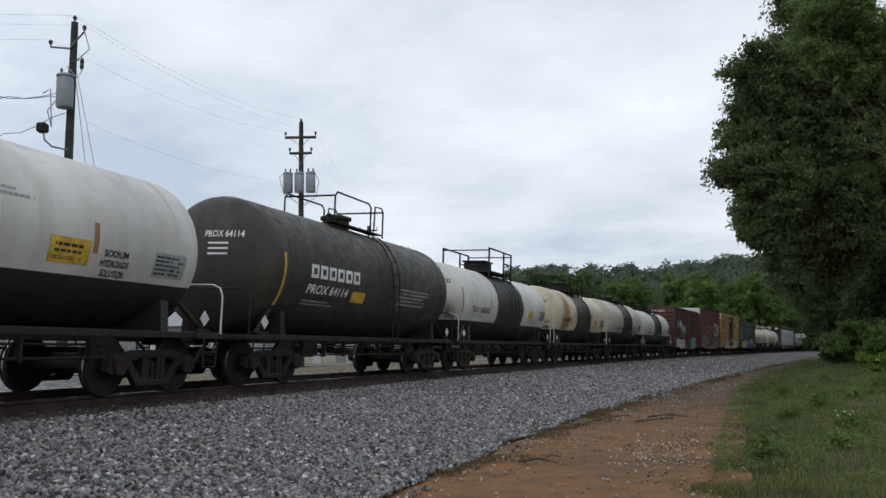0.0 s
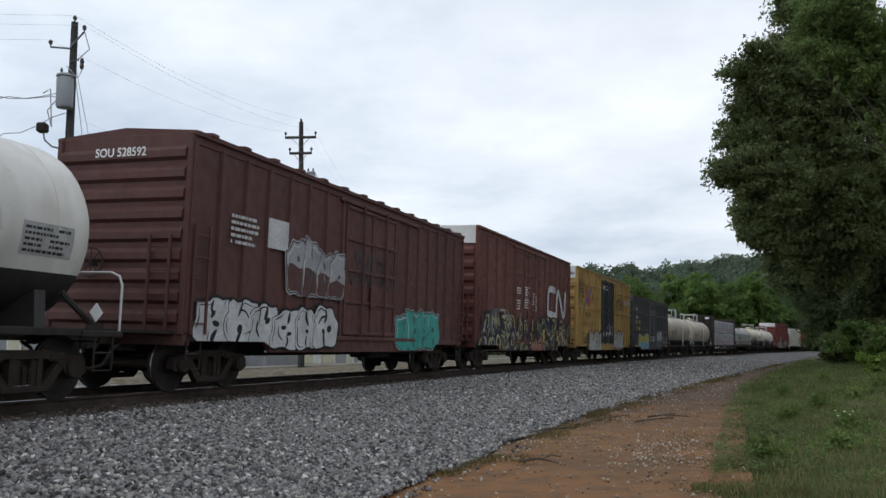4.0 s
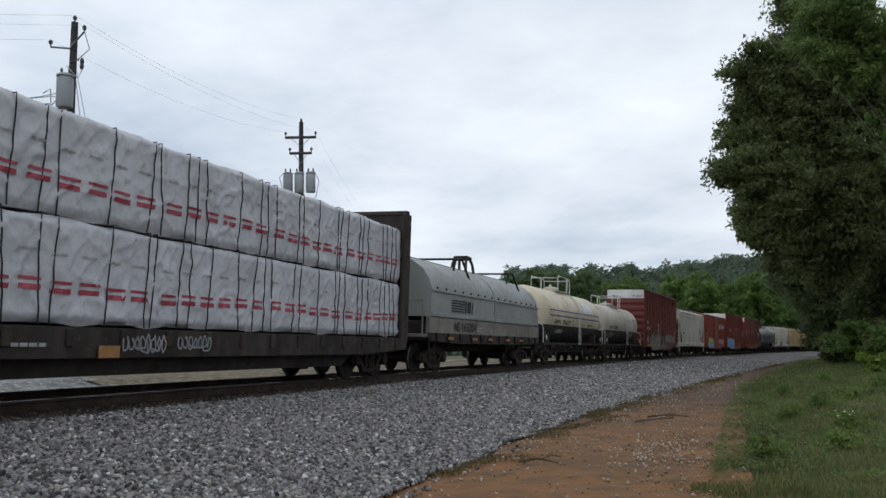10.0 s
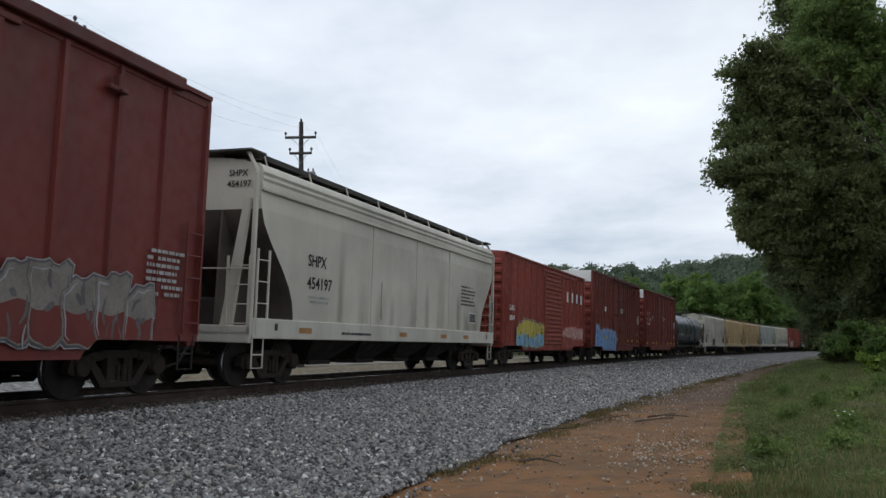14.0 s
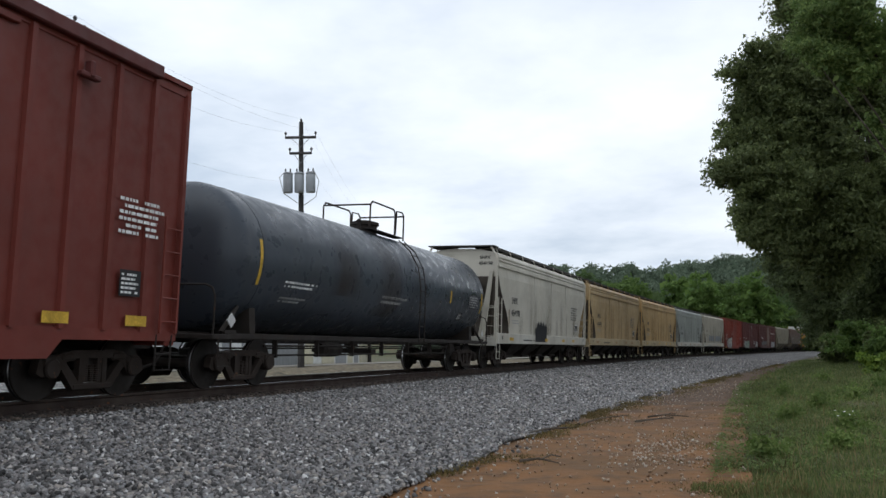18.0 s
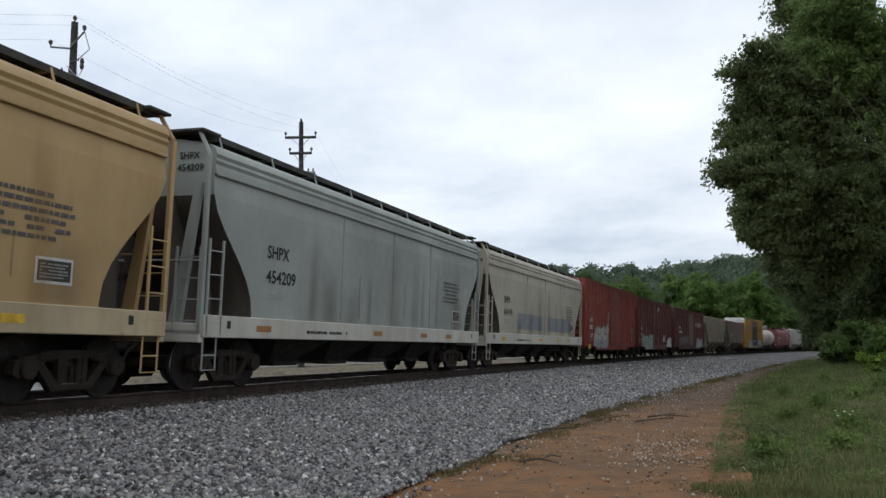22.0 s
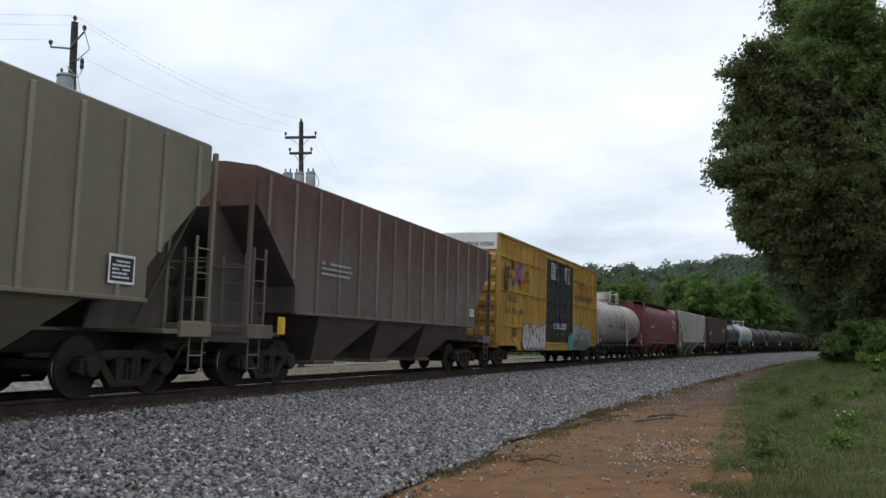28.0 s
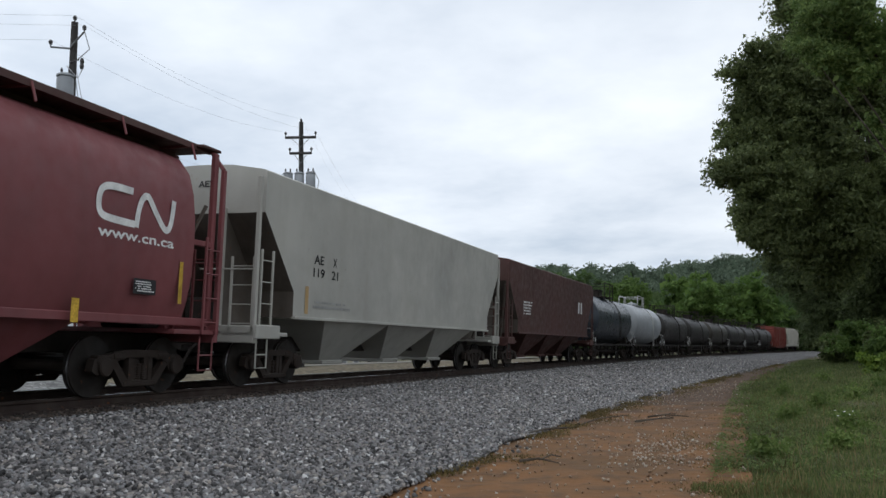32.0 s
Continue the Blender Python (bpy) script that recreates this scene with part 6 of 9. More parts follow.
def dirt_runs(s, x0, x1, z_low, z_high, n, seed, mat=None):
    """Runs of dirt down a shell."""
    rnd = random.Random(seed)
    for i in range(n):
        x, zt = x0 + (x1 - x0) * (i + rnd.random()) / n, z_high - rnd.uniform(0, 0.5)
        s.stroke("dirt_run", [(x, zt), (x + rnd.uniform(-0.03, 0.03), (zt + z_low) / 2), (x + rnd.uniform(-0.05, 0.05), z_low + rnd.uniform(0, 0.5))], rnd.uniform(0.02, 0.08), mat or P_RUNS, "", 0.0002 * (i % 8), 6)


def build_tank_block():
    # white sodium hydroxide car
    car, h, s = tank_car("white tank car with a black belly and yellow placard", -10.0, 3.6, P_WHITE, M_BLACK, 1.8, None, None, "black", r=1.345, seams=4)
    s.rect(2.81, 3.6, 1.95, 2.32, M_YELLOW, "label_plate"); s.lines(2.9, 3.5, 2.0, 2.28, 2, M_MARK_K, 3)
    for x in (3.66, 1.3):
        s.rect(x, x + 0.1, 2.15, 2.6, M_ORANGE, "stencil_tab")
    sodium_words(s, 3.87, 4.5, 1.83, 2.28, M_MARK_K)
    s.label(5.1, 5.95, 1.92, 2.32, M_MARK_G, M_MARK_K, 5)
    s.lines(0.9, 2.6, 2.75, 2.9, 2, M_MARK_G, 8)
    # brown-black car
    car, h, s = tank_car("sooty brown-black tank car with white lettering blocks", 5.2, 16.75, P_PROCOR, P_PROCOR, 1.2, None, None, "slim", r=1.445, deck_x=0.1, deck_len=3.0, rail_mat=M_UNDER)
    x = -3.8
    for i in range(6):
        s.rect(x, x + 0.35, 2.32, 2.62, M_MARK_W, "emblem_block", "white block of a painted company sign")
        s.gap += 0.003
        s.rect(x + 0.1, x + 0.26, 2.40, 2.54, P_PROCOR, "emblem_block"); s.gap -= 0.003
        x += 0.43
    s.text("PROX 64114", -3.88, -1.87, 1.98, 0.2, M_MARK_W, 0.04)
    s.rect(-1.6, -0.85, 1.88, 2.14, M_YELLOW, "label_plate")
    s.rect(-4.98, -4.88, 1.65, 2.75, M_YELLOW, "stencil_tab")
    s.lines(-3.9, -2.3, 1.72, 1.86, 2, M_MARK_G, 4); s.lines(1.3, 3.6, 1.95, 2.45, 4, M_MARK_G, 9)
    head_text(car, "PROX 64114", 0.0, -0.85, 3.0, 0.14, h, M_MARK_W)
    for z in (2.85, 2.74, 2.63):
        on_head(car, "small_print", [(-0.1, z), (-0.55, z), (-0.55, z + 0.04), (-0.1, z + 0.04)], [(0, 1, 2, 3)], M_MARK_W, h)
    # three banded white cars, one stained with rust, and two more
    car, h, s = banded_tank("white tank car with a black band and belly", 18.0, 30.25, P_WHITE, "TILX 160552", (-1.95, 1.7), 2, 1.73, ((-4.98, -2.95, 2.05, 0.2), (-6.02, 2.0, 2.85, 0.12), (-2.87, 2.2, 2.6, 0.07)))
    head_stain(car, -0.78, 1.76, 2.5, 0.34, h, W_RUST)
    car, h, s = banded_tank("cream-white tank car stained orange with rust", 31.6, 43.85, P_CREAM, "TILX 160424", (-1.65, 1.8), 3, 1.7, ((-4.95, -2.96, 2.13, 0.2), (-2.82, 2.0, 2.42, 0.13)), 1.40)
    side_stain(s, -5.0, -2.9, 1.72, 3.8, W_ORANGE, "orange rust washed down the shell", 0.25, 0.0005)
    side_stain(s, -4.5, -3.5, 1.72, 3.8, W_ORANGE, "orange rust washed down the shell", 0.3, 0.002)
    head_stain(car, -0.85, 1.72, 2.3, 0.3, h, W_RUST)
    car, h, s = banded_tank("white tank car with black band, sodium hydroxide lettering", 44.75, 56.45, P_AGED, "UTLX 300249", (-1.35, 1.85), 4, 1.8, ((-3.6, -1.4, 2.0, 0.17), (3.3, 2.25, 2.75, 0.06)), 1.44, "slim")
    sodium_words(s, 2.35, 3.2, 1.88, 2.35, M_MARK_K)
    car, h, s = banded_tank("white tank car with a dusty black band", 57.5, 70.3, P_WHITE, "TILX 160341", (-1.4, 1.85), 5, 1.8, ((-4.6, -2.75, 1.95, 0.18), (-3.0, 2.2, 2.65, 0.06)))
    head_stain(car, -0.6, 1.8, 2.5, 0.4, h, W_RUST)
    s.scrawl(-1.2, 1.7, 1.4, 2.0, S_SILVER, 5, 77, 0.05)


def build_boxcars_one():
    car, h, s, z1 = boxcar("faded brown-red boxcar with white and teal graffiti", 72.1, 87.1, 4.56, P_SOUTH, ribs=9, roof_ribs=True, door=(-1.5, 1.6), posts=8)
    end_text(car, "SOU 528592", 0.55, -0.55, 4.1, 0.16, -h - 0.09, M_MARK_W)
    s.lines(-6.3, -5.2, 2.7, 3.3, 3, S_WHITE, 15)
    s.rect(-5.0, -4.2, 2.75, 3.35, S_WHITE, "emblem_block", "white painted emblem")
    s.graffiti(-7.1, -2.0, 0.75, 1.75, (S_BLACK, S_WHITE, S_WHITE, S_BLACK), 6, 61, "white and black graffiti letters")
    s.graffiti(1.9, 5.0, 0.75, 1.95, (S_DARK, S_TEAL, S_TEAL, S_WHITE), 4, 62, "teal graffiti letters")
    s.graffiti(-4.1, -1.6, 1.9, 3.1, (S_DARK, S_SILVER, P_SOUTH, S_WHITE), 4, 63, "silver graffiti letters")
    s.scrawl(-1.3, 1.4, 2.2, 3.2, S_DARK, 5, 64, 0.06)
    car, h, s, z1 = boxcar("brown boxcar with a white emblem and many-coloured graffiti", 88.7, 103.45, 5.1, P_CNBOX, ribs=7, door=(-2.6, 1.15), posts=6, cap=P_CAP)
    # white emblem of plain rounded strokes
    for row in ([(4.08, 3.5), (3.5, 3.52), (3.05, 3.52), (2.84, 3.44), (2.76, 3.2), (2.72, 2.85), (2.7, 2.55), (2.78, 2.4), (3.05, 2.36), (3.6, 2.34), (4.2, 2.3)], [(4.32, 2.22), (4.38, 2.8), (4.5, 3.3), (4.75, 3.45), (5.05, 3.2), (5.5, 2.6), (5.8, 2.35), (6.02, 2.5), (6.12, 3.0), (6.2, 3.55)]):
        s.stroke("emblem", row, 0.3, S_WHITE, "white painted emblem stroke", 0.002)
    s.gap = 0.012
    s.swirls(-7.0, -2.7, 0.62, 2.2, (S_INK, S_SAGE, S_SILVER, S_SOOT), 9, 65, "swirling dark, sage and silver graffiti")
    s.swirls(-2.6, 1.2, 0.62, 2.05, (S_INK, S_SAGE, S_RED, S_ROSE), 8, 66, "swirling dark, sage and red graffiti")
    s.swirls(1.3, 7.2, 0.62, 2.15, (S_INK, S_SAGE, S_BUFF, S_ROSE), 12, 67, "swirling dark, sage and rose graffiti")
    s.rect(-2.3, -1.55, 1.32, 1.6, S_PALE, "label_plate", "pale plate among the graffiti"); s.rect(-1.0, -0.35, 0.72, 1.0, S_SAGE, "label_plate")
    s.lines(-2.45, -1.75, 3.0, 3.3, 2, M_MARK_W, 19); s.lines(-1.35, -0.5, 2.45, 3.4, 6, M_MARK_W, 16); s.lines(0.0, 0.75, 2.4, 3.2, 4, M_MARK_W, 17); s.lines(-2.45, -1.9, 2.35, 2.8, 3, M_MARK_W, 20)
    s.rect(1.75, 1.93, 1.05, 1.62, M_YELLOW, lift=0.045); s.rect(4.3, 4.44, 1.1, 1.6, M_YELLOW, lift=0.045)
    # yellow boxcar with black door
    car, h, s, z1 = boxcar("yellow boxcar with a black door, white end and graffiti", 105.1, 120.5, 5.12, P_GOLD, cap=P_CAP, door=(-1.75, 2.05), door_mat=P_DOORK, ribs=6, posts=7, mid_rails=3)
    end_text(car, "FBOX 504004", -0.22, -1.36, 4.68, 0.15, -h - 0.056, M_MARK_K)
    s.text("FB", -5.95, -5.3, 2.5, 0.27, M_MARK_K); s.text("OX", -5.1, -4.5, 2.5, 0.27, M_MARK_K)
    for i, (c, x) in enumerate(zip("504004", (-6.55, -5.98, -5.62, -5.15, -4.75, -4.25))):
        s.text(c, x, x + 0.22, 2.0, 0.26, M_MARK_K)
    s.text("any", -4.25, -3.8, 3.72, 0.13, M_MARK_K); s.text("road", -4.3, -3.75, 3.55, 0.15, M_MARK_K)
    s.text("next", -6.75, -6.2, 3.75, 0.13, M_MARK_K); s.text("load", -6.75, -6.2, 3.55, 0.15, M_MARK_K)
    cross_emblem(s, -5.2, 3.65, 0.62, 0.45)
    s.gap = 0.012
    letter_plate(s, -3.2, 2.2, P_DOORB)
    s.scrawl(-7.5, -6.3, 3.15, 4.85, S_BLACK, 4, 70, 0.045, "black scrawled spray-paint tag")
    s.graffiti(-4.9, -1.95, 0.62, 1.8, (S_BLACK, S_PALE, S_WHITE, S_SOOT), 8, 71, "white and black graffiti letters")
    s.scrawl(-6.1, -4.7, 0.95, 1.5, S_SOOT, 4, 76, 0.05, "dark sprayed outline")
    s.graffiti(2.15, 5.0, 0.78, 1.9, (S_BLACK, S_PALE, S_WHITE, S_SOOT), 7, 72, "white and black graffiti letters")
    s.scrawl(2.5, 5.0, 3.2, 4.0, S_BLACK, 6, 73, 0.06, "black scrawled spray-paint tag")
    s.scrawl(5.4, 7.3, 3.6, 3.95, S_WHITE, 5, 74, 0.09)
    s.lines(-1.4, 0.1, 4.3, 4.6, 2, M_MARK_W, 18)
    s.scrawl(-0.2, 1.6, 1.4, 2.3, S_WHITE, 4, 75, 0.07)
    for x in (-1.2, -0.4):
        s.rect(x, x + 0.25, 1.5, 1.75, S_WHITE, "label_plate")
    s.rect(-4.6, -4.0, 1.35, 1.62, M_YELLOW)
    # weathered slate boxcar
    car, h, s, z1 = boxcar("weathered slate-grey boxcar with graffiti and yellow lettering", 122.1, 137.5, 4.56, P_SLATE, ribs=9, roof_ribs=True, door=(-1.65, 1.7), posts=8, mid_rails=2)
    end_text(car, "CSXT 136847", 0.9, -0.3, 4.2, 0.15, -h - 0.09, M_PALE_YELLOW)
    for x0, x1 in ((-7.2, -6.35), (-6.12, -5.25)):
        s.rect(x0, x1, 1.98, 2.88, S_BLACK, "paint_patch", "black patch under yellow lettering", lift=-0.002)
    s.rect(-7.3, -5.95, 0.98, 1.85, P_STRIPE2, "paint_patch", "dark navy patch of paint", lift=-0.003); s.rect(-2.6, -1.95, 1.7, 2.1, P_STRIPE2, "paint_patch", lift=-0.003); s.rect(3.2, 6.0, 0.95, 1.25, P_STRIPE2, "paint_patch", lift=-0.003)
    for w, x0, x1, z in (("CS", -7.1, -6.45, 2.53), ("XT", -6.02, -5.4, 2.53), ("136", -7.12, -6.45, 2.1), ("847", -6.02, -5.35, 2.1)):
        s.text(w, x0, x1, z, 0.27, M_PALE_YELLOW)
    s.gap = 0.012
    s.graffiti(-5.9, -1.9, 0.72, 1.85, (S_BLUE, S_YEL, S_SKY, S_CREAM), 5, 80, "blue, yellow and white graffiti letters")
    s.graffiti(1.8, 4.2, 0.9, 2.15, (S_DARK, S_SILVER, S_DARK, S_WHITE), 5, 81, "white graffiti letters")
    s.scrawl(-7.2, -6.5, 3.45, 3.75, S_WHITE, 4, 82, 0.05); s.scrawl(-7.1, -6.3, 2.85, 3.2, S_WHITE, 5, 83, 0.045)
    s.scrawl(-1.0, 1.2, 1.2, 1.8, S_WHITE, 6, 84, 0.06); s.scrawl(-1.4, 1.4, 3.3, 3.7, S_SILVER, 5, 85, 0.04); s.scrawl(4.5, 7.2, 1.0, 1.8, S_SILVER, 6, 86, 0.06)
    for x in (-7.25, 6.2):
        s.rect(x, x + 1.0, 0.9, 1.0, M_YELLOW)


def letter_plate(s, x, z, mat, txt="C"):
    """A small outlined square with one letter."""
    for x0, x1, z0, z1 in ((x, x + 0.3, z, z + 0.02), (x, x + 0.3, z + 0.34, z + 0.36), (x, x + 0.02, z + 0.02, z + 0.34), (x + 0.28, x + 0.3, z + 0.02, z + 0.34)):
        s.rect(x0, x1, z0, z1, mat, "plate_outline", lift=0.004)
    s.text(txt, x + 0.1, x + 0.2, z + 0.07, 0.13, mat)


def cross_emblem(s, cx, cz, rx, rz):
    """A crossed emblem of blue and red bars."""
    v, f, m = [], [], []
    for (dx, dz), mat in (((1, 1), 0), ((-1, -1), 0), ((-1, 1), 1), ((1, -1), 1), ((1.0, 0.7), 1), ((-1.0, -0.7), 1), ((-1.0, 0.68), 0), ((1.0, -0.68), 0)):
        second = abs(dz) < 1
        d = math.hypot(dx * rx, dz * rz)
        nx, nz = -dz * rz / d * 0.1, dx * rx / d * 0.1
        i0 = len(v)
        v += [(cx + nx, cz + nz), (cx - nx, cz - nz), (cx + dx * rx - nx, cz + dz * rz - nz), (cx + dx * rx + nx, cz + dz * rz + nz)]
        f.append((i0, i0 + 1, i0 + 2, i0 + 3)); m.append(mat)
    for k, (vv, ff, mm) in enumerate(((v[:16], f[:4], m[:4]), (v[16:], [tuple(i - 16 for i in q) for q in f[4:]], m[4:]))):
        s.put("emblem", vv, ff, [P_XBLUE, P_XRED], mm, "crossed blue and red emblem", lift=0.002 * (1 - k))


def build_second_block():
    # two long white tank cars
    car, h, s = tank_car("aged white tank car with black letters, rusty end", 138.8, 152.1, P_TANNED, M_BLACK, 1.5, None, None, "slim", r=1.35, seams=5, deck_x=0.2)
    s.text("ICKX", -4.75, -3.9, 2.1, 0.25, M_MARK_K); s.text("15312", -3.42, -2.58, 2.12, 0.25, M_MARK_K)
    dirt_runs(s, -5.8, 5.8, 1.55, 3.5, 10, 6)
    head_text(car, "15312", -0.3, -0.75, 3.0, 0.15, h, M_MARK_K); head_stain(car, -0.6, 1.52, 2.5, 0.8, h, W_RUST); head_stain(car, -1.0, 1.52, 2.2, 0.45, h, W_RUST); head_stain(car, -0.75, 1.52, 2.25, 0.55, h, W_RUST)
    for x, a, b in ((-6.05, 1.95, 2.75), (-2.5, 2.0, 2.5), (1.2, 1.9, 2.3), (2.7, 1.95, 2.4), (4.2, 1.9, 2.3)):
        s.rect(x, x + 0.1, a, b, M_YELLOW if x < 0 else M_MARK_G, "stencil_tab")
    s.lines(-5.0, -1.5, 1.72, 1.98, 3, M_MARK_G, 31); s.label(4.8, 5.6, 2.15, 2.6, M_MARK_G, M_MARK_K, 32)
    car, h, s = tank_car("aged white tank car with pink bubble graffiti", 153.8, 166.4, P_TANNED, M_BLACK, 1.5, None, None, "slim", r=1.35, seams=5, deck_x=-0.6)
    s.text("ICKX", -5.0, -4.15, 2.03, 0.2, M_MARK_K); s.text("15094", -3.95, -3.3, 2.03, 0.2, M_MARK_K)
    dirt_runs(s, -5.8, 5.8, 1.55, 3.5, 8, 7)
    s.rect(-4.1, -3.98, 1.98, 2.32, M_YELLOW, "stencil_tab")
    for x in (-1.7, 1.5, 3.4):
        s.rect(x, x + 0.08, 1.95, 2.4, M_YELLOW if x < 0 else M_MARK_G, "stencil_tab")
    for k, (bx, bz, rx, rz, tilt) in enumerate(((-0.35, 2.62, 0.2, 0.42, 0.35), (0.3, 2.6, 0.17, 0.34, 0.5), (-0.12, 2.0, 0.2, 0.2, 0.0), (0.42, 2.02, 0.24, 0.26, -0.2), (0.14, 2.3, 0.15, 0.34, -0.2), (0.55, 2.32, 0.17, 0.28, 0.1))):
        for mat, grow, lift in ((S_BLACK, 0.045, 0.0), (S_PINK, 0.0, 0.003)):
            ring = [((rx + grow) * math.cos(q * math.pi / 9), (rz + grow) * math.sin(q * math.pi / 9)) for q in range(18)]
            v = [(bx + a * math.cos(tilt) + b * math.sin(tilt), bz - a * math.sin(tilt) + b * math.cos(tilt)) for a, b in ring]
            tagged(s.put("graffiti", [(bx, bz)] + v, [(0, q + 1, (q + 1) % 18 + 1) for q in range(18)], mat, label="pink bubble graffiti with dark outlines", lift=lift + 0.0004 * k + 0.001), kind="stuff")
    letter_plate(s, -2.95, 2.45, M_MARK_D)
    s.lines(-5.0, -3.4, 1.62, 1.8, 2, M_MARK_G, 33); s.lines(-2.6, -1.7, 1.7, 1.95, 3, M_MARK_G, 34); s.rect(3.6, 4.1, 1.6, 1.76, M_MARK_K, "label_plate")
    # lumber car
    car, h, s = lumber_car("brown bulkhead flat car loaded with wrapped lumber", 168.5, 186.6, P_FLAT, P_WRAP, M_MARK_K, P_PRINT)
    s.text("BLHX", -8.43, -7.5, 0.7, 0.24, M_MARK_W); s.text("164050", -6.76, -5.7, 0.7, 0.24, M_MARK_W)
    s.scrawl(-2.8, -1.75, 0.68, 0.98, S_SILVER, 8, 92, 0.03); s.scrawl(-1.45, -0.5, 0.7, 1.0, S_SILVER, 7, 98, 0.03)
    s.lines(-4.9, -4.2, 0.78, 0.88, 1, M_MARK_G, 35); s.rect(-3.3, -2.85, 0.62, 0.8, M_ORANGE)
    part("label_plate", Geo().box(-0.006, 0.006, -0.95, -0.45, 4.2, 4.45), M_MARK_W, car, at=(-h - 0.18, 0, 0))
    # coil car
    car, h, s = coil_car("grey steel coil car with rounded hoods", 188.4, 201.6, P_COIL, P_COILF)
    for i in range(5):
        s.rect(-4.7, -3.5 + i * 0.03, 1.95 + i * 0.085, 1.99 + i * 0.085, M_MARK_K, "emblem_bar", "black bar of a painted emblem")
    for x in (-3.42, -2.98):
        for dx, wd, k in ((0.0, 0.1, 0), (0.26, 0.1, 0), (0.05, 0.26, 1)):
            s.put("emblem_block", [(x + dx, 1.95), (x + dx + 0.1, 1.95), (x + dx + 0.2 - 0.1 * k, 2.33), (x + dx + 0.1 - 0.1 * k, 2.33)], [(0, 1, 2, 3)], M_MARK_K, label="black slanted block of a painted emblem", lift=0.001 + 0.001 * k)
    s.gap = 0.03
    s.text("NS", -4.45, -3.95, 1.33, 0.3, M_MARK_K); s.text("165204", -3.7, -2.2, 1.33, 0.3, M_MARK_K); s.lines(-2.2, -1.2, 1.35, 1.55, 2, M_MARK_G, 37)
    for x in (-5.2, -2.8, -1.0, 1.2, 3.2):
        s.rect(x, x + 0.5, 1.04, 1.13, M_ORANGE, lift=0.075)
    # limestone slurry cars
    car, h, s = tank_car("cream and black tank car with two navy stripes", 203.4, 216.4, P_CREAM, M_BLACK, 1.9, None, None, "slim", r=1.355, seams=4, deck_x=-0.4)
    s.text("SHPX", -4.6, -3.3, 1.97, 0.2, M_MARK_K); s.text("206237", -2.95, -1.2, 1.97, 0.22, M_MARK_K)
    dirt_runs(s, -5.5, 5.5, 1.95, 3.5, 6, 8)
    for z in (2.62, 2.36):
        s.rect(-h + 0.9, h - 0.75, z - 0.03, z + 0.03, P_STRIPE, "stripe", "navy stripe along the shell")
    s.rect(2.05, 4.1, 2.7, 3.25, P_PATCHS, "paint_patch", "silver patch of fresh paint")
    s.text("LIMESTONE SLURRY", 2.75, 4.1, 1.98, 0.12, M_MARK_K); s.lines(0.8, 2.4, 1.97, 2.1, 1, M_MARK_G, 38)
    s.rect(-0.8, -0.68, 1.95, 2.3, M_ORANGE, "stencil_tab"); s.lines(-3.6, -2.0, 1.55, 1.75, 2, M_MARK_W, 39)
    car, h, s = tank_car("white and black tank car lettered for limestone slurry", 217.8, 229.7, P_AGED, M_BLACK, 1.92, None, None, "slim", r=1.28, seams=4, deck_x=0.2)
    s.text("SHPX 202040", -4.4, -1.8, 2.02, 0.21, M_MARK_K)
    dirt_runs(s, -5.0, 5.0, 1.95, 3.5, 6, 9)
    head_text(car, "SHPX 202040", 0.35, -0.6, 2.95, 0.14, h, M_MARK_K); head_stain(car, -0.72, 1.95, 2.5, 0.4, h, W_RUST); head_stain(car, -0.2, 1.95, 2.3, 0.5, h, W_TAN)
    for x in (-3.35, -1.15, 1.6):
        s.rect(x, x + 0.07, 1.62, 1.98, M_ORANGE, "stencil_tab")
    s.lines(-4.7, -2.2, 1.5, 1.78, 2, M_MARK_G, 44)
    s.text("LIMESTONE SLURRY", 3.45, 4.85, 2.68, 0.13, M_MARK_K); s.label(3.75, 4.65, 2.15, 2.55, M_MARK_G, M_MARK_W, 40)
    s.rect(2.8, 3.25, 1.6, 1.88, M_ORANGE, "label_plate"); s.lines(3.3, 4.0, 1.6, 1.8, 3, M_MARK_W, 41)
    # tall oxide-red boxcar
    car, h, s, z1 = boxcar("tall oxide-red boxcar with a white end top", 231.1, 246.6, 5.18, P_NSRED, cap=P_CAP, ribs=7, door=(-1.3, 1.75), posts=6, belly=0.26, fascia=True)
    end_text(car, "EXCESS HEIGHT CAR", 1.35, 0.3, 4.62, 0.11, -h - 0.056, M_MARK_K); end_text(car, "NS 473227", -0.55, -1.3, 4.66, 0.14, -h - 0.056, M_MARK_K)
    s.text("NS", -6.85, -6.45, 2.65, 0.22, M_MARK_W); s.text("473", -6.95, -6.4, 2.2, 0.22, M_MARK_W); s.text("227", -6.05, -5.65, 2.2, 0.22, M_MARK_W)
    s.gap = 0.012
    s.graffiti(-5.7, -1.3, 0.62, 2.0, (S_DARK, S_STONE, S_STONE, S_SOOT), 5, 93, "grey-brown graffiti letters with dark outlines")
    s.graffiti(2.0, 6.4, 0.78, 1.95, (S_SOOT, S_STONE, P_NSRED, S_SILVER), 7, 94, "grey and white graffiti letters")
    s.graffiti(-1.2, 1.8, 0.75, 1.8, (S_DARK, S_SOOT, S_STONE, S_SILVER), 3, 95, "faded sooty graffiti letters")
    for x in (-7.0, -6.1, -3.9, -2.0):
        s.rect(x, x + 0.5, 0.95, 1.1, M_YELLOW, lift=0.03)
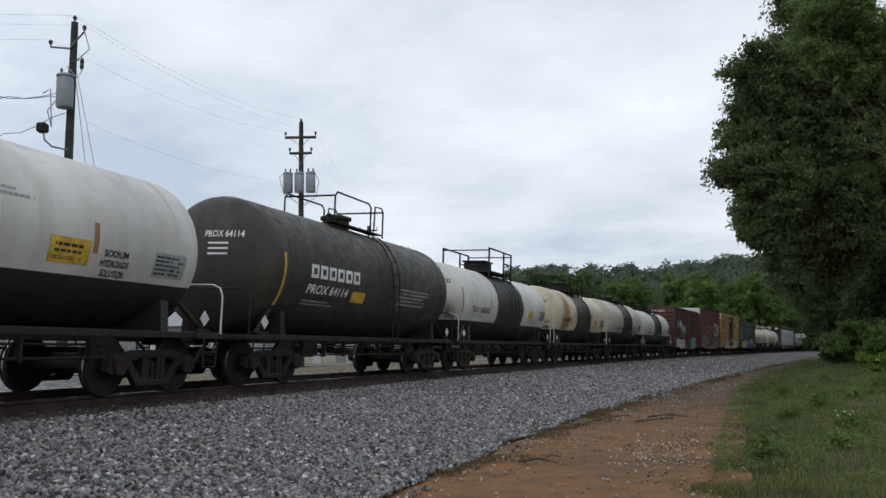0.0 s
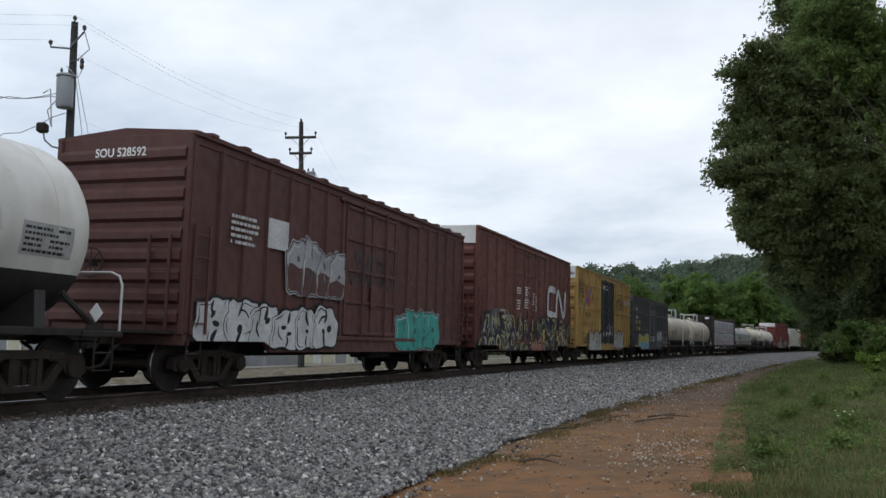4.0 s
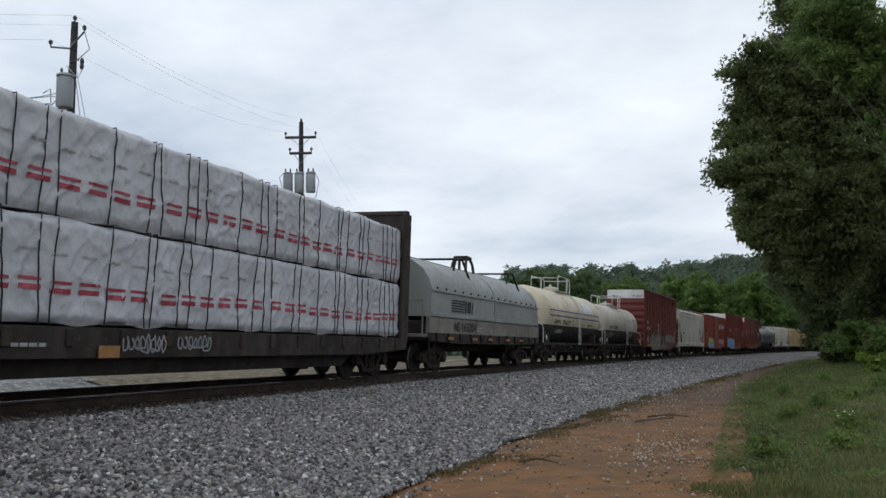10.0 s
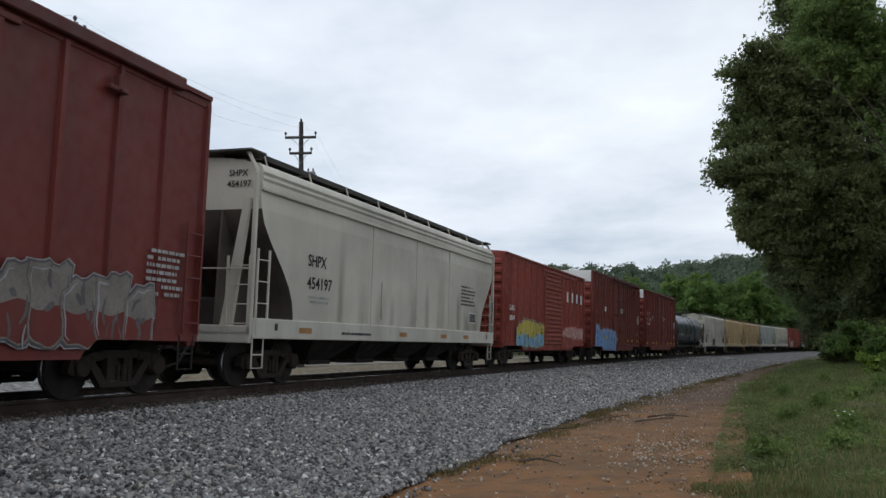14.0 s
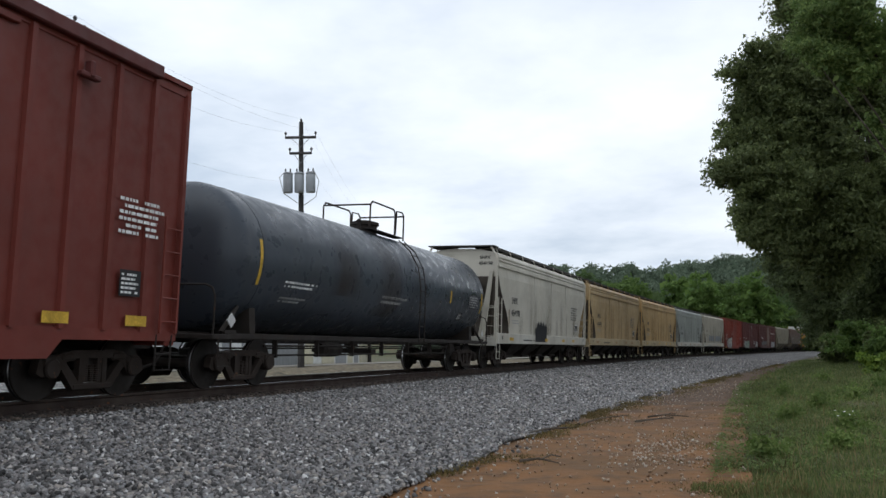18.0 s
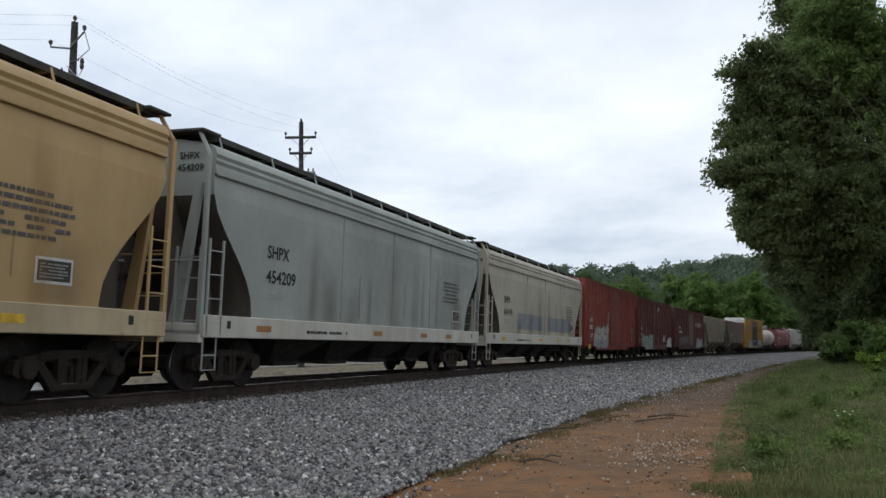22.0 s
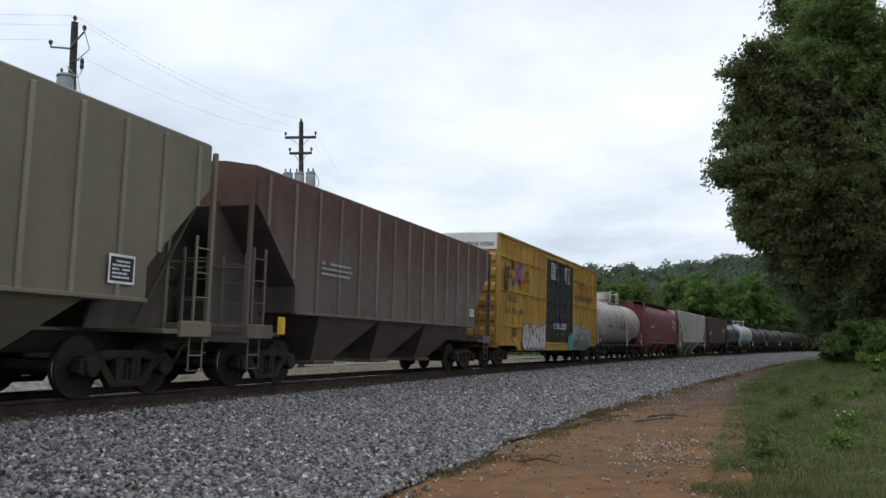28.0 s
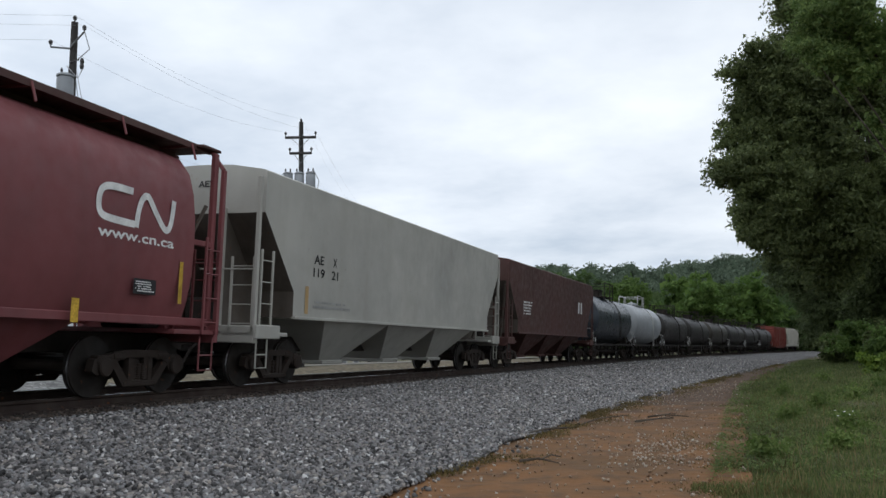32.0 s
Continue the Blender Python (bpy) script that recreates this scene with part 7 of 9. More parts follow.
    s.lines(-6.9, -6.3, 1.2, 1.7, 3, M_MARK_W, 42); s.lines(-2.2, -1.6, 2.1, 2.8, 4, M_MARK_W, 43); s.lines(6.2, 7.2, 1.6, 2.4, 5, M_MARK_G, 44)
    end_text(car, "- - - -", 0.9, -0.2, 3.55, 0.1, -h - 0.09, M_MARK_W)


def shpx(label, a, b, body, sill, number, seed):
    car, h, s = hopper_car(label, a, b, body, sill)
    s.text("SHPX", -6.05, -5.2, 2.55, 0.26, M_MARK_K); s.text(number, -6.07, -4.9, 2.06, 0.26, M_MARK_K)
    end_text(car, "SHPX", -0.72, -1.16, 4.17, 0.13, -h + 0.2, M_MARK_K); end_text(car, number, -0.68, -1.24, 3.95, 0.13, -h + 0.2, M_MARK_K)
    s.lines(-6.0, -4.9, 1.75, 1.95, 2, M_MARK_G, seed); s.lines(4.4, 6.0, 2.2, 2.9, 6, M_MARK_D, seed + 1)
    s.rect(5.3, 6.0, 1.62, 1.98, M_MARK_W, "label_plate", lift=-0.003); s.label(5.34, 5.96, 1.66, 1.94, M_MARK_K, M_MARK_G, seed + 2)
    for x in (-0.9, 2.4, 4.6, -6.4):
        s.rect(x, x + 0.55, 1.08, 1.2, M_ORANGE if seed % 2 else M_YELLOW, lift=0.045)
    s.lines(-4.4, -2.2, 1.08, 1.2, 1, M_MARK_K, seed + 3).location.y = -0.045
    for x in (-2.7, 0.35, 3.2):
        part("weld_seam", Geo().box(x - 0.012, x + 0.012, -1.512, -1.49, 1.36, 3.85), body, car)
    rnd = random.Random(seed)
    film = W_TAN if "tan" in label else W_DUST
    for k in range(9):
        x = -5.2 + 10.6 * (k + rnd.random() * 0.8) / 9
        side_stain(s, x, x + rnd.uniform(0.25, 1.1), 1.36, rnd.uniform(2.0, 3.9), film, "streak washed down the side", rnd.uniform(-0.1, 0.1), 0.001 + 0.0006 * k)
    side_stain(s, 5.2, 6.5, 1.36, 2.4, W_DUST, "grime by the end of the side", 0.0, 0.008)
    for x in (-7.4, 7.2):
        s.rect(x, x + 0.12, 1.12, 1.26, M_MARK_K, "jacking_hole", "dark oval hole in the sill", lift=0.046)
    dirt_runs(s, -5.6, 6.0, 1.4, 2.6, 4, seed)
    return car, h, s


def build_third_block():
    shpx("off-white smooth-sided covered hopper with black lettering", 248.3, 264.75, P_SHPX, P_SILLW, "454197", 101)
    car, h, s, z1 = boxcar("bright red boxcar with yellow and blue graffiti", 266.2, 281.0, 4.6, P_LRS, ribs=9, door=(-1.4, 2.2), door_kind="sheet", posts=7)
    s.text("LRS", -6.7, -6.0, 2.3, 0.2, M_MARK_W); s.text("3834", -6.75, -6.0, 1.9, 0.2, M_MARK_W)
    for i, c in enumerate("GATX"):
        s.rect(3.1 + i * 1.05, 3.45 + i * 1.05, 3.1, 3.6, M_MARK_W, "emblem_block", "white block of a painted company sign")
    s.gap = 0.012
    s.graffiti(-5.6, -1.5, 0.8, 2.0, (S_BLACK, S_YEL, S_SKY, S_WHITE), 6, 111, "yellow and pale blue graffiti")
    s.graffiti(2.4, 6.8, 0.8, 1.9, (S_RED, S_PINK, P_LRS, S_RED), 4, 112, "faded pink graffiti")
    car, h, s, z1 = boxcar("tall rust-red boxcar with large blue graffiti", 283.1, 298.65, 5.2, P_ATW, cap=P_CAP, ribs=7, door=(-1.8, 2.2), posts=8, belly=0.24, fascia=True)
    s.gap = 0.012
    s.graffiti(-6.9, -1.2, 0.66, 2.15, (S_INK, S_CORN, S_CORN, S_WHITE), 6, 113, "large cornflower blue graffiti letters with white rims")
    s.graffiti(-3.4, -1.6, 0.75, 1.3, (S_INK, S_SAGE, S_CORN, S_YEL), 2, 114, "green and yellow graffiti details")
    for x, z in ((2.65, 1.2), (4.1, 1.2), (6.2, 1.2), (-1.0, 1.25), (-4.4, 1.35)):
        s.rect(x, x + 0.55, z, z + 0.16, M_YELLOW, lift=0.03)
    s.lines(6.3, 7.4, 2.5, 3.1, 6, M_MARK_W, 45); s.label(6.2, 6.6, 1.6, 1.95, M_MARK_K, M_MARK_W, 46); s.lines(0.4, 1.5, 3.1, 3.4, 3, M_MARK_W, 47)
    s.rect(-4.6, -4.1, 3.0, 3.28, M_MARK_W, "label_plate")
    car, h, s, z1 = boxcar("tall rust-red boxcar with a white end top and white lettering", 300.7, 316.0, 5.2, P_ATW, cap=P_CAP, ribs=7, door=(-1.75, 2.25), posts=8, belly=0.24, fascia=True)
    end_text(car, "ATW", -0.15, -0.55, 4.68, 0.17, -h - 0.056, M_MARK_K)
    s.text("AT", -6.8, -6.35, 3.36, 0.22, M_MARK_W); s.text("W", -5.75, -5.5, 3.36, 0.22, M_MARK_W)
    s.text("14", -6.85, -6.4, 2.92, 0.22, M_MARK_W); s.text("118", -5.8, -5.05, 2.92, 0.22, M_MARK_W)
    s.lines(-6.85, -5.2, 2.6, 2.8, 2, M_MARK_W, 48); s.lines(0.45, 1.5, 3.1, 3.4, 3, M_MARK_W, 49); s.rect(0.15, 0.3, 1.7, 2.2, M_MARK_W, "label_plate")
    s.rect(-4.5, -4.1, 3.05, 3.35, M_MARK_G, "label_plate"); s.lines(6.0, 7.1, 2.5, 3.1, 6, M_MARK_W, 50); s.label(6.1, 6.6, 1.55, 1.95, M_MARK_K, M_MARK_W, 51)
    for x in (-6.9, -4.3, -2.8, 2.8, 4.6, 6.3):
        s.rect(x, x + 0.5, 1.1, 1.26, M_YELLOW)
    # long dark tank car
    car, h, s = tank_car("long dark slate tank car with a yellow stripe", 317.6, 334.1, P_NAVY, P_NAVY, 1.2, None, None, "slim", r=1.495, seams=3, deck_x=0.6, deck_len=2.4, rail_mat=M_UNDER)
    side_stain(s, -1.6, 0.2, 1.6, 3.9, W_GRIME, "dark grime run down the shell"); side_stain(s, -4.2, -2.6, 2.0, 3.6, W_GRIME, "dark grime run down the shell")
    s.lines(-6.2, -4.6, 2.03, 2.2, 1, M_MARK_W, 52); s.lines(-6.2, -5.1, 1.72, 1.86, 2, M_MARK_G, 53)
    s.rect(-7.3, -7.2, 2.0, 2.9, M_YELLOW, "stencil_tab"); s.rect(4.08, 4.2, 2.2, 2.6, M_YELLOW, "stencil_tab"); s.rect(7.4, 7.5, 2.0, 2.7, M_YELLOW, "stencil_tab")
    s.label(6.0, 7.2, 2.12, 2.58, S_DARK, M_MARK_G, 54); s.label(5.25, 5.7, 1.7, 1.95, M_MARK_K, M_MARK_W, 55)
    s.lines(-1.2, 0.6, 1.95, 2.2, 2, M_MARK_G, 56)
    car, h, s = shpx("off-white covered hopper with a black painted-out patch", 335.2, 351.2, P_SHPX, P_SILLW, "454198", 102)
    v = [(-2.55, 1.05), (-0.6, 1.05), (-0.58, 1.7), (-0.75, 1.92), (-0.95, 1.72), (-1.15, 1.98), (-1.4, 1.75), (-1.6, 2.0), (-1.85, 1.78), (-2.1, 1.95), (-2.3, 1.7), (-2.5, 1.6)]
    s.put("paint_patch", v, [tuple(range(len(v)))], S_BLACK, label="black spray-painted patch with a ragged top", lift=0.042)
    s.rect(-6.5, -6.3, 1.6, 2.3, P_RUST, "rust_stain")
    shpx("tan stained covered hopper with black lettering", 352.3, 368.5, P_TAN, P_SILLT, "454595", 103)
    shpx("orange-tan stained covered hopper with black lettering", 369.5, 385.9, P_TAN2, P_SILLT, "454593", 104)
    shpx("blue-grey covered hopper with a white sill", 386.9, 403.2, P_GREYH, P_SILLW, "454209", 105)
    car, h, s = shpx("beige covered hopper with two fresh grey paint patches", 404.2, 420.5, P_BEIGE, P_SILLW, "454199", 106)
    for x0, x1 in ((-4.15, -0.15), (0.8, 5.6)):
        s.rect(x0, x1, 1.55, 2.2, P_PATCHG, "paint_patch", "grey patch of fresh paint", lift=-0.002)
    car, h, s, z1 = boxcar("bright red boxcar with silver graffiti and ribbed door", 421.5, 437.0, 4.68, P_LRS, ribs=9, door=(-1.35, 2.2), door_kind="sheet", posts=7)
    end_text(car, "LRS 3801", 0.25, -1.0, 4.38, 0.17, -h - 0.09, M_MARK_W)
    s.text("LRS", -6.65, -6.0, 2.28, 0.22, M_MARK_W); s.text("3801", -6.8, -5.98, 1.88, 0.22, M_MARK_W)
    s.rect(-6.95, -5.7, 1.15, 2.7, P_LRSP, "paint_patch", "darker patch of fresh red paint", lift=-0.003)
    s.lines(-6.4, -5.9, 1.4, 1.65, 2, M_MARK_W, 57); s.rect(-6.95, -6.4, 0.76, 1.0, M_YELLOW); s.lines(-1.75, -1.45, 2.2, 3.0, 5, M_MARK_W, 58)
    s.gap = 0.012
    s.graffiti(-5.55, -1.8, 0.76, 2.25, (S_BLACK, S_PALE, S_SILVER, S_WHITE), 6, 115, "silver graffiti letters with dark outlines")
    s.text("WASP", 5.85, 7.0, 1.75, 0.42, S_TEAL, -0.06); s.lines(6.0, 6.6, 1.2, 1.6, 3, M_MARK_G, 59)
    car, h, s, z1 = boxcar("wine-brown boxcar with pale green and white graffiti", 438.3, 453.9, 4.59, P_HS, ribs=6, door=(-1.75, 2.2), posts=7)
    end_text(car, "HS 6635", 0.6, -0.5, 4.1, 0.15, -h - 0.09, M_MARK_W)
    s.text("HS", -6.78, -6.28, 2.14, 0.24, M_MARK_W); s.text("66", -6.78, -6.38, 1.7, 0.22, M_MARK_W); s.text("35", -5.95, -5.55, 1.7, 0.22, M_MARK_W)
    s.text("LD LMT", -6.85, -6.25, 1.38, 0.1, M_MARK_W); s.text("LT WT", -6.85, -6.3, 1.17, 0.1, M_MARK_W); letter_plate(s, -4.75, 1.95, M_MARK_W); s.lines(0.45, 1.4, 3.75, 4.1, 3, M_MARK_W, 61); s.lines(2.9, 4.6, 1.3, 1.9, 4, M_MARK_W, 62); s.rect(-7.55, -7.3, 1.1, 1.6, M_YELLOW)
    s.gap = 0.012
    s.graffiti(-6.2, -3.4, 0.7, 1.8, (S_SOOT, S_MIST, S_MIST, S_PINK), 4, 117, "grey-green graffiti letters")
    s.graffiti(-3.5, -1.9, 0.7, 2.0, (S_SOOT, S_GREEN, S_MIST, S_CREAM), 2, 118, "pale green graffiti letters")
    s.graffiti(5.2, 7.6, 0.75, 1.7, (S_DARK, S_WHITE, S_WHITE, S_DARK), 4, 119, "white graffiti letters")
    car, h, s, z1 = boxcar("long dark brown boxcar with a faded ribbed door", 455.7, 474.4, 4.55, P_SOU2, door_mat=P_DOORB, ribs=9, door=(-1.2, 2.0), door_kind="sheet", roof_ribs=True, posts=8)
    s.text("SOU", -6.9, -6.0, 2.6, 0.22, M_MARK_W); s.text("565 364", -6.9, -5.0, 2.2, 0.22, M_MARK_W)
    for i in range(6):
        s.rect(3.4 + i * 0.75, 3.6 + i * 0.75, 3.0, 3.4, M_MARK_W, "emblem_block")
    s.gap = 0.012
    s.graffiti(-6.6, -1.4, 0.8, 1.9, (S_DARK, S_SOOT, P_SOU2, S_SILVER), 7, 120, "dirty silver graffiti letters")
    s.graffiti(4.0, 8.2, 0.8, 1.8, (S_DARK, S_SILVER, S_SILVER, S_DARK), 4, 121, "dirty silver graffiti letters")


def build_last_block():
    car, h, s = hopper_car("grey-olive ribbed covered hopper with black lettering", 475.8, 492.35, P_UKL, P_UKL, top=4.36, kind="ribbed", boards=False, slope=(3.55, 1.6), side_foot=1.5, ribs=17, post_mat=P_UKLP)
    s.text("UKL", -5.3, -3.9, 2.78, 0.24, M_MARK_K)
    for c, x in (("3", -5.2), ("03", -4.55), ("14", -3.55)):
        s.text(c, x, x + 0.22 * len(c), 2.25, 0.24, M_MARK_K)
    s.rect(5.5, 6.1, 1.72, 2.16, M_MARK_W, "label_plate", lift=-0.003); s.label(5.54, 6.06, 1.76, 2.12, M_MARK_K, M_MARK_W, 63); s.rect(-2.9, -2.65, 2.5, 2.75, M_MARK_G, "label_plate")
    s.put("hazard_placard", [(2.2, 1.62), (2.45, 1.78), (2.2, 1.94), (1.95, 1.78)], [(0, 1, 2, 3)], M_MARK_W, label="white diamond placard")
    car, h, s = hopper_car("rust-washed grey ribbed covered hopper", 493.6, 509.75, P_RUSTH, P_RUSTH, top=4.32, kind="ribbed", boards=False, slope=(3.55, 1.6), side_foot=1.5, ribs=15, post_mat=P_RUSTP)
    s.lines(-5.2, -3.6, 2.4, 2.75, 2, M_MARK_G, 64); s.label(5.5, 6.0, 1.85, 2.1, M_MARK_W, M_MARK_K, 65); s.rect(-7.0, -6.7, 1.05, 1.4, M_YELLOW)
    # long yellow boxcar
    car, h, s, z1 = boxcar("long yellow boxcar with black double doors and graffiti", 510.9, 529.5, 5.17, P_GOLD2, cap=P_CAP, door=(-2.2, 3.1), door_mat=P_DOORK, ribs=6, posts=8, mid_rails=3)
    end_text(car, "TBOX 639560", -0.15, -1.3, 4.68, 0.16, -h - 0.056, M_MARK_K)
    s.text("TB", -8.42, -7.75, 2.6, 0.26, M_MARK_K); s.text("OX", -7.6, -6.95, 2.6, 0.26, M_MARK_K)
    for w, x in (("63", -8.45), ("95", -7.6), ("60", -6.6)):
        s.text(w, x, x + 0.5, 2.14, 0.26, M_MARK_K)
    s.text("next", -8.42, -7.8, 3.85, 0.2, M_MARK_K); s.text("load", -8.42, -7.8, 3.53, 0.23, M_MARK_K)
    s.text("any", -5.75, -5.2, 3.85, 0.2, M_MARK_K); s.text("road", -5.77, -5.15, 3.53, 0.23, M_MARK_K)
    cross_emblem(s, -6.8, 3.78, 0.68, 0.46)
    v = [(4.85, 4.2), (4.95, 4.3), (5.95, 4.18), (6.1, 4.05), (5.0, 4.12)]
    s.put("emblem", v, [(0, 4, 3, 2, 1)], P_XRUST, label="red painted emblem")
    for x in (5.1, 5.6):
        s.rect(x, x + 0.16, 3.68, 4.14, P_XRUST, "emblem")
    s.put("emblem", [(6.0, 3.7), (6.2, 3.7), (6.7, 4.12), (6.5, 4.12)], [(0, 1, 2, 3)], P_XRUST); s.put("emblem", [(6.5, 3.7), (6.7, 3.7), (6.2, 4.12), (6.0, 4.12)], [(0, 1, 2, 3)], P_XRUST, lift=0.002)
    s.text("RAILCAR", 3.3, 4.75, 3.33, 0.24, M_MARK_K); s.text("POOLING", 4.95, 6.5, 3.33, 0.24, M_MARK_K); s.text("EXPERTS", 6.7, 8.1, 3.33, 0.24, M_MARK_K)
    s.gap = 0.012
    s.graffiti(-6.0, -2.6, 0.74, 1.9, (S_BLACK, S_PALE, S_WHITE, S_WHITE), 6, 122, "white graffiti letters with dark outlines")
    s.graffiti(2.4, 7.4, 0.72, 1.7, (S_TEAL, S_TEAL, S_TEAL, S_SKY), 3, 124, "teal graffiti backing")
    s.gap = 0.03
    s.graffiti(3.2, 6.9, 0.72, 2.05, (S_BLACK, S_SILVER, S_SOOT, S_WHITE), 7, 123, "silver and black graffiti letters")
    s.gap = 0.012
    s.scrawl(-8.8, -8.2, 2.9, 4.1, S_BLACK, 3, 125, 0.05); s.scrawl(-7.6, -6.9, 1.2, 1.6, S_BLACK, 4, 126, 0.04)
    s.lines(-1.5, -0.3, 4.0, 4.8, 6, M_MARK_W, 66); s.lines(1.2, 2.4, 4.0, 4.8, 6, M_MARK_W, 67); s.lines(-0.9, 2.2, 1.7, 2.0, 2, M_MARK_W, 68)
    # old white tank car with a dome
    car, h, s = tank_car("stained off-white tank car with a tall dome", 531.1, 545.3, P_OFFWHITE, P_OFFWHITE, 1.2, None, None, "slim", r=1.385, seams=5, deck_x=0.3, rail_mat=M_WHITE_RAIL, dome=False)
    dm = part("dome", Geo().lathe([(-0.25, 0.40), (0.15, 0.40), (0.2, 0.55), (0.55, 0.55), (0.62, 0.5)], "z", (0.0, 0, 3.82), 20), P_OFFWHITE, car, "rusty cream dome on top", smooth=40)
    s.text("OCAX", -5.2, -4.4, 2.08, 0.17, M_MARK_K); s.text("4081", -4.2, -3.45, 2.08, 0.17, M_MARK_K)
    dirt_runs(s, -6.0, 6.0, 1.5, 3.6, 18, 5)
    for y, z1, w in ((-0.3, 3.0, 0.3), (-0.7, 2.9, 0.45), (-1.1, 2.6, 0.35)):
        head_stain(car, y, 1.45, z1, w, h, W_RUST)
    s.rect(3.55, 3.68, 2.0, 2.4, M_ORANGE, "stencil_tab"); s.rect(-3.2, -3.12, 2.0, 2.4, M_MARK_K, "stencil_tab"); s.rect(6.05, 6.15, 1.9, 2.5, M_ORANGE, "stencil_tab")
    s.label(4.95, 5.9, 2.05, 2.5, M_MARK_G, M_MARK_W, 69); s.label(4.1, 4.55, 1.72, 1.9, M_MARK_K, M_MARK_W, 70)
    for x, wd in ((-1.9, 0.2), (-1.2, 0.3), (-0.5, 0.5), (0.2, 0.7), (1.8, 0.3)):
        side_stain(s, x, x + wd, 2.0, 3.6, W_RUST, "brown rust streak below the dome", 0.0, 0.002 + 0.001 * abs(x))
    # maroon round-sided hopper
    car, h, s = hopper_car("faded maroon round-sided covered hopper", 546.4, 562.75, P_CNH, P_CNH, top=4.12, kind="round", board_mat=P_BRNH, slope=(3.3, 0.9), side_foot=1.35)
    s.flat = 1.505
    s.text("CNIS 376152", -5.9, -4.05, 2.38, 0.19, M_MARK_W)
    for row in ([(5.6, 3.16), (5.1, 3.16), (4.9, 3.08), (4.85, 2.9), (4.9, 2.74), (5.1, 2.68), (5.68, 2.66)], [(5.72, 2.62), (5.76, 2.9), (5.85, 3.1), (5.98, 3.13), (6.15, 2.95), (6.4, 2.7), (6.53, 2.69), (6.6, 2.85), (6.64, 3.18)]):
        s.stroke("emblem", row, 0.11, M_MARK_W, "white painted emblem stroke")
    s.text("www.cn.ca", 4.87, 6.7, 2.4, 0.16, M_MARK_W); s.label(5.75, 6.3, 1.6, 1.84, M_MARK_K, M_MARK_W, 72)
    s.rect(-6.6, -6.48, 1.55, 2.35, M_YELLOW, "stencil_tab"); s.rect(4.45, 4.6, 1.12, 1.46, M_YELLOW, "stencil_tab"); s.rect(6.9, 7.0, 1.5, 2.2, M_YELLOW, "stencil_tab")
    s.scrawl(-5.0, -0.9, 1.42, 1.9, S_PINK, 11, 127, 0.05, "faded pinkish spray-paint tag"); letter_plate(s, -1.9, 2.3, S_PINK)
    side_stain(s, -5.2, -0.6, 1.36, 2.0, W_DUST, "dusty patch of worn paint", 0.0, 0.003)
    # pale grey and dark brown hoppers
    car, h, s = hopper_car("pale grey flat-sided covered hopper", 564.0, 581.0, P_AEX, P_AEX, top=4.3, kind="plain", boards=False, slope=(3.45, 1.25), side_foot=1.4)
    s.text("AE", -6.2, -5.75, 2.62, 0.2, M_MARK_K); s.text("X", -5.3, -5.1, 2.62, 0.2, M_MARK_K); s.text("119", -6.22, -5.7, 2.33, 0.2, M_MARK_K); s.text("21", -5.35, -5.02, 2.33, 0.2, M_MARK_K)
    end_text(car, "AEX", 0.1, -0.3, 4.0, 0.13, -h + 0.2, M_MARK_K)
    s.lines(-6.2, -4.2, 1.65, 1.85, 2, M_MARK_G, 73); s.rect(-6.55, -6.4, 1.5, 2.1, P_TAN2, "stencil_tab")
    car, h, s = hopper_car("dark brown covered hopper with a white emblem", 582.2, 598.7, P_BRNH, P_BRNH, top=4.3, kind="plain", boards=False, slope=(3.45, 1.25), side_foot=1.4)
    s.rect(4.4, 4.7, 2.6, 3.2, M_MARK_W, "emblem_block"); s.rect(5.0, 5.3, 2.6, 3.2, M_MARK_W, "emblem_block"); s.lines(-6.0, -4.6, 2.2, 2.8, 3, M_MARK_W, 74)
    # tail of tank cars
    tank_car("dark slate tank car with a top platform", 599.8, 611.6, P_NAVY, P_NAVY, 1.2, None, None, "black", r=1.5)
    tank_car("light grey tank car with a top platform", 613.0, 624.4, P_LGREY, P_LGREY, 1.2, None, None, "slim", r=1.5)
    for i, mat in enumerate((M_BLACK, M_BLACK, P_PROCOR, M_BLACK, M_BLACK, M_BLACK)):
        tank_car("plain black tank car with a small top platform", 626.0 + i * 15.4, 639.9 + i * 15.4, mat, mat, 1.2, None, None, "black", r=1.42)
    boxcar("orange-red boxcar at the tail of the train", 718.6, 733.6, 4.6, P_ATW, ribs=8)
    hopper_car("white covered hopper at the tail of the train", 735.2, 751.0, P_SHPX, P_SILLW)


build_tank_block()
build_boxcars_one()
build_second_block()
build_third_block()
build_last_block()

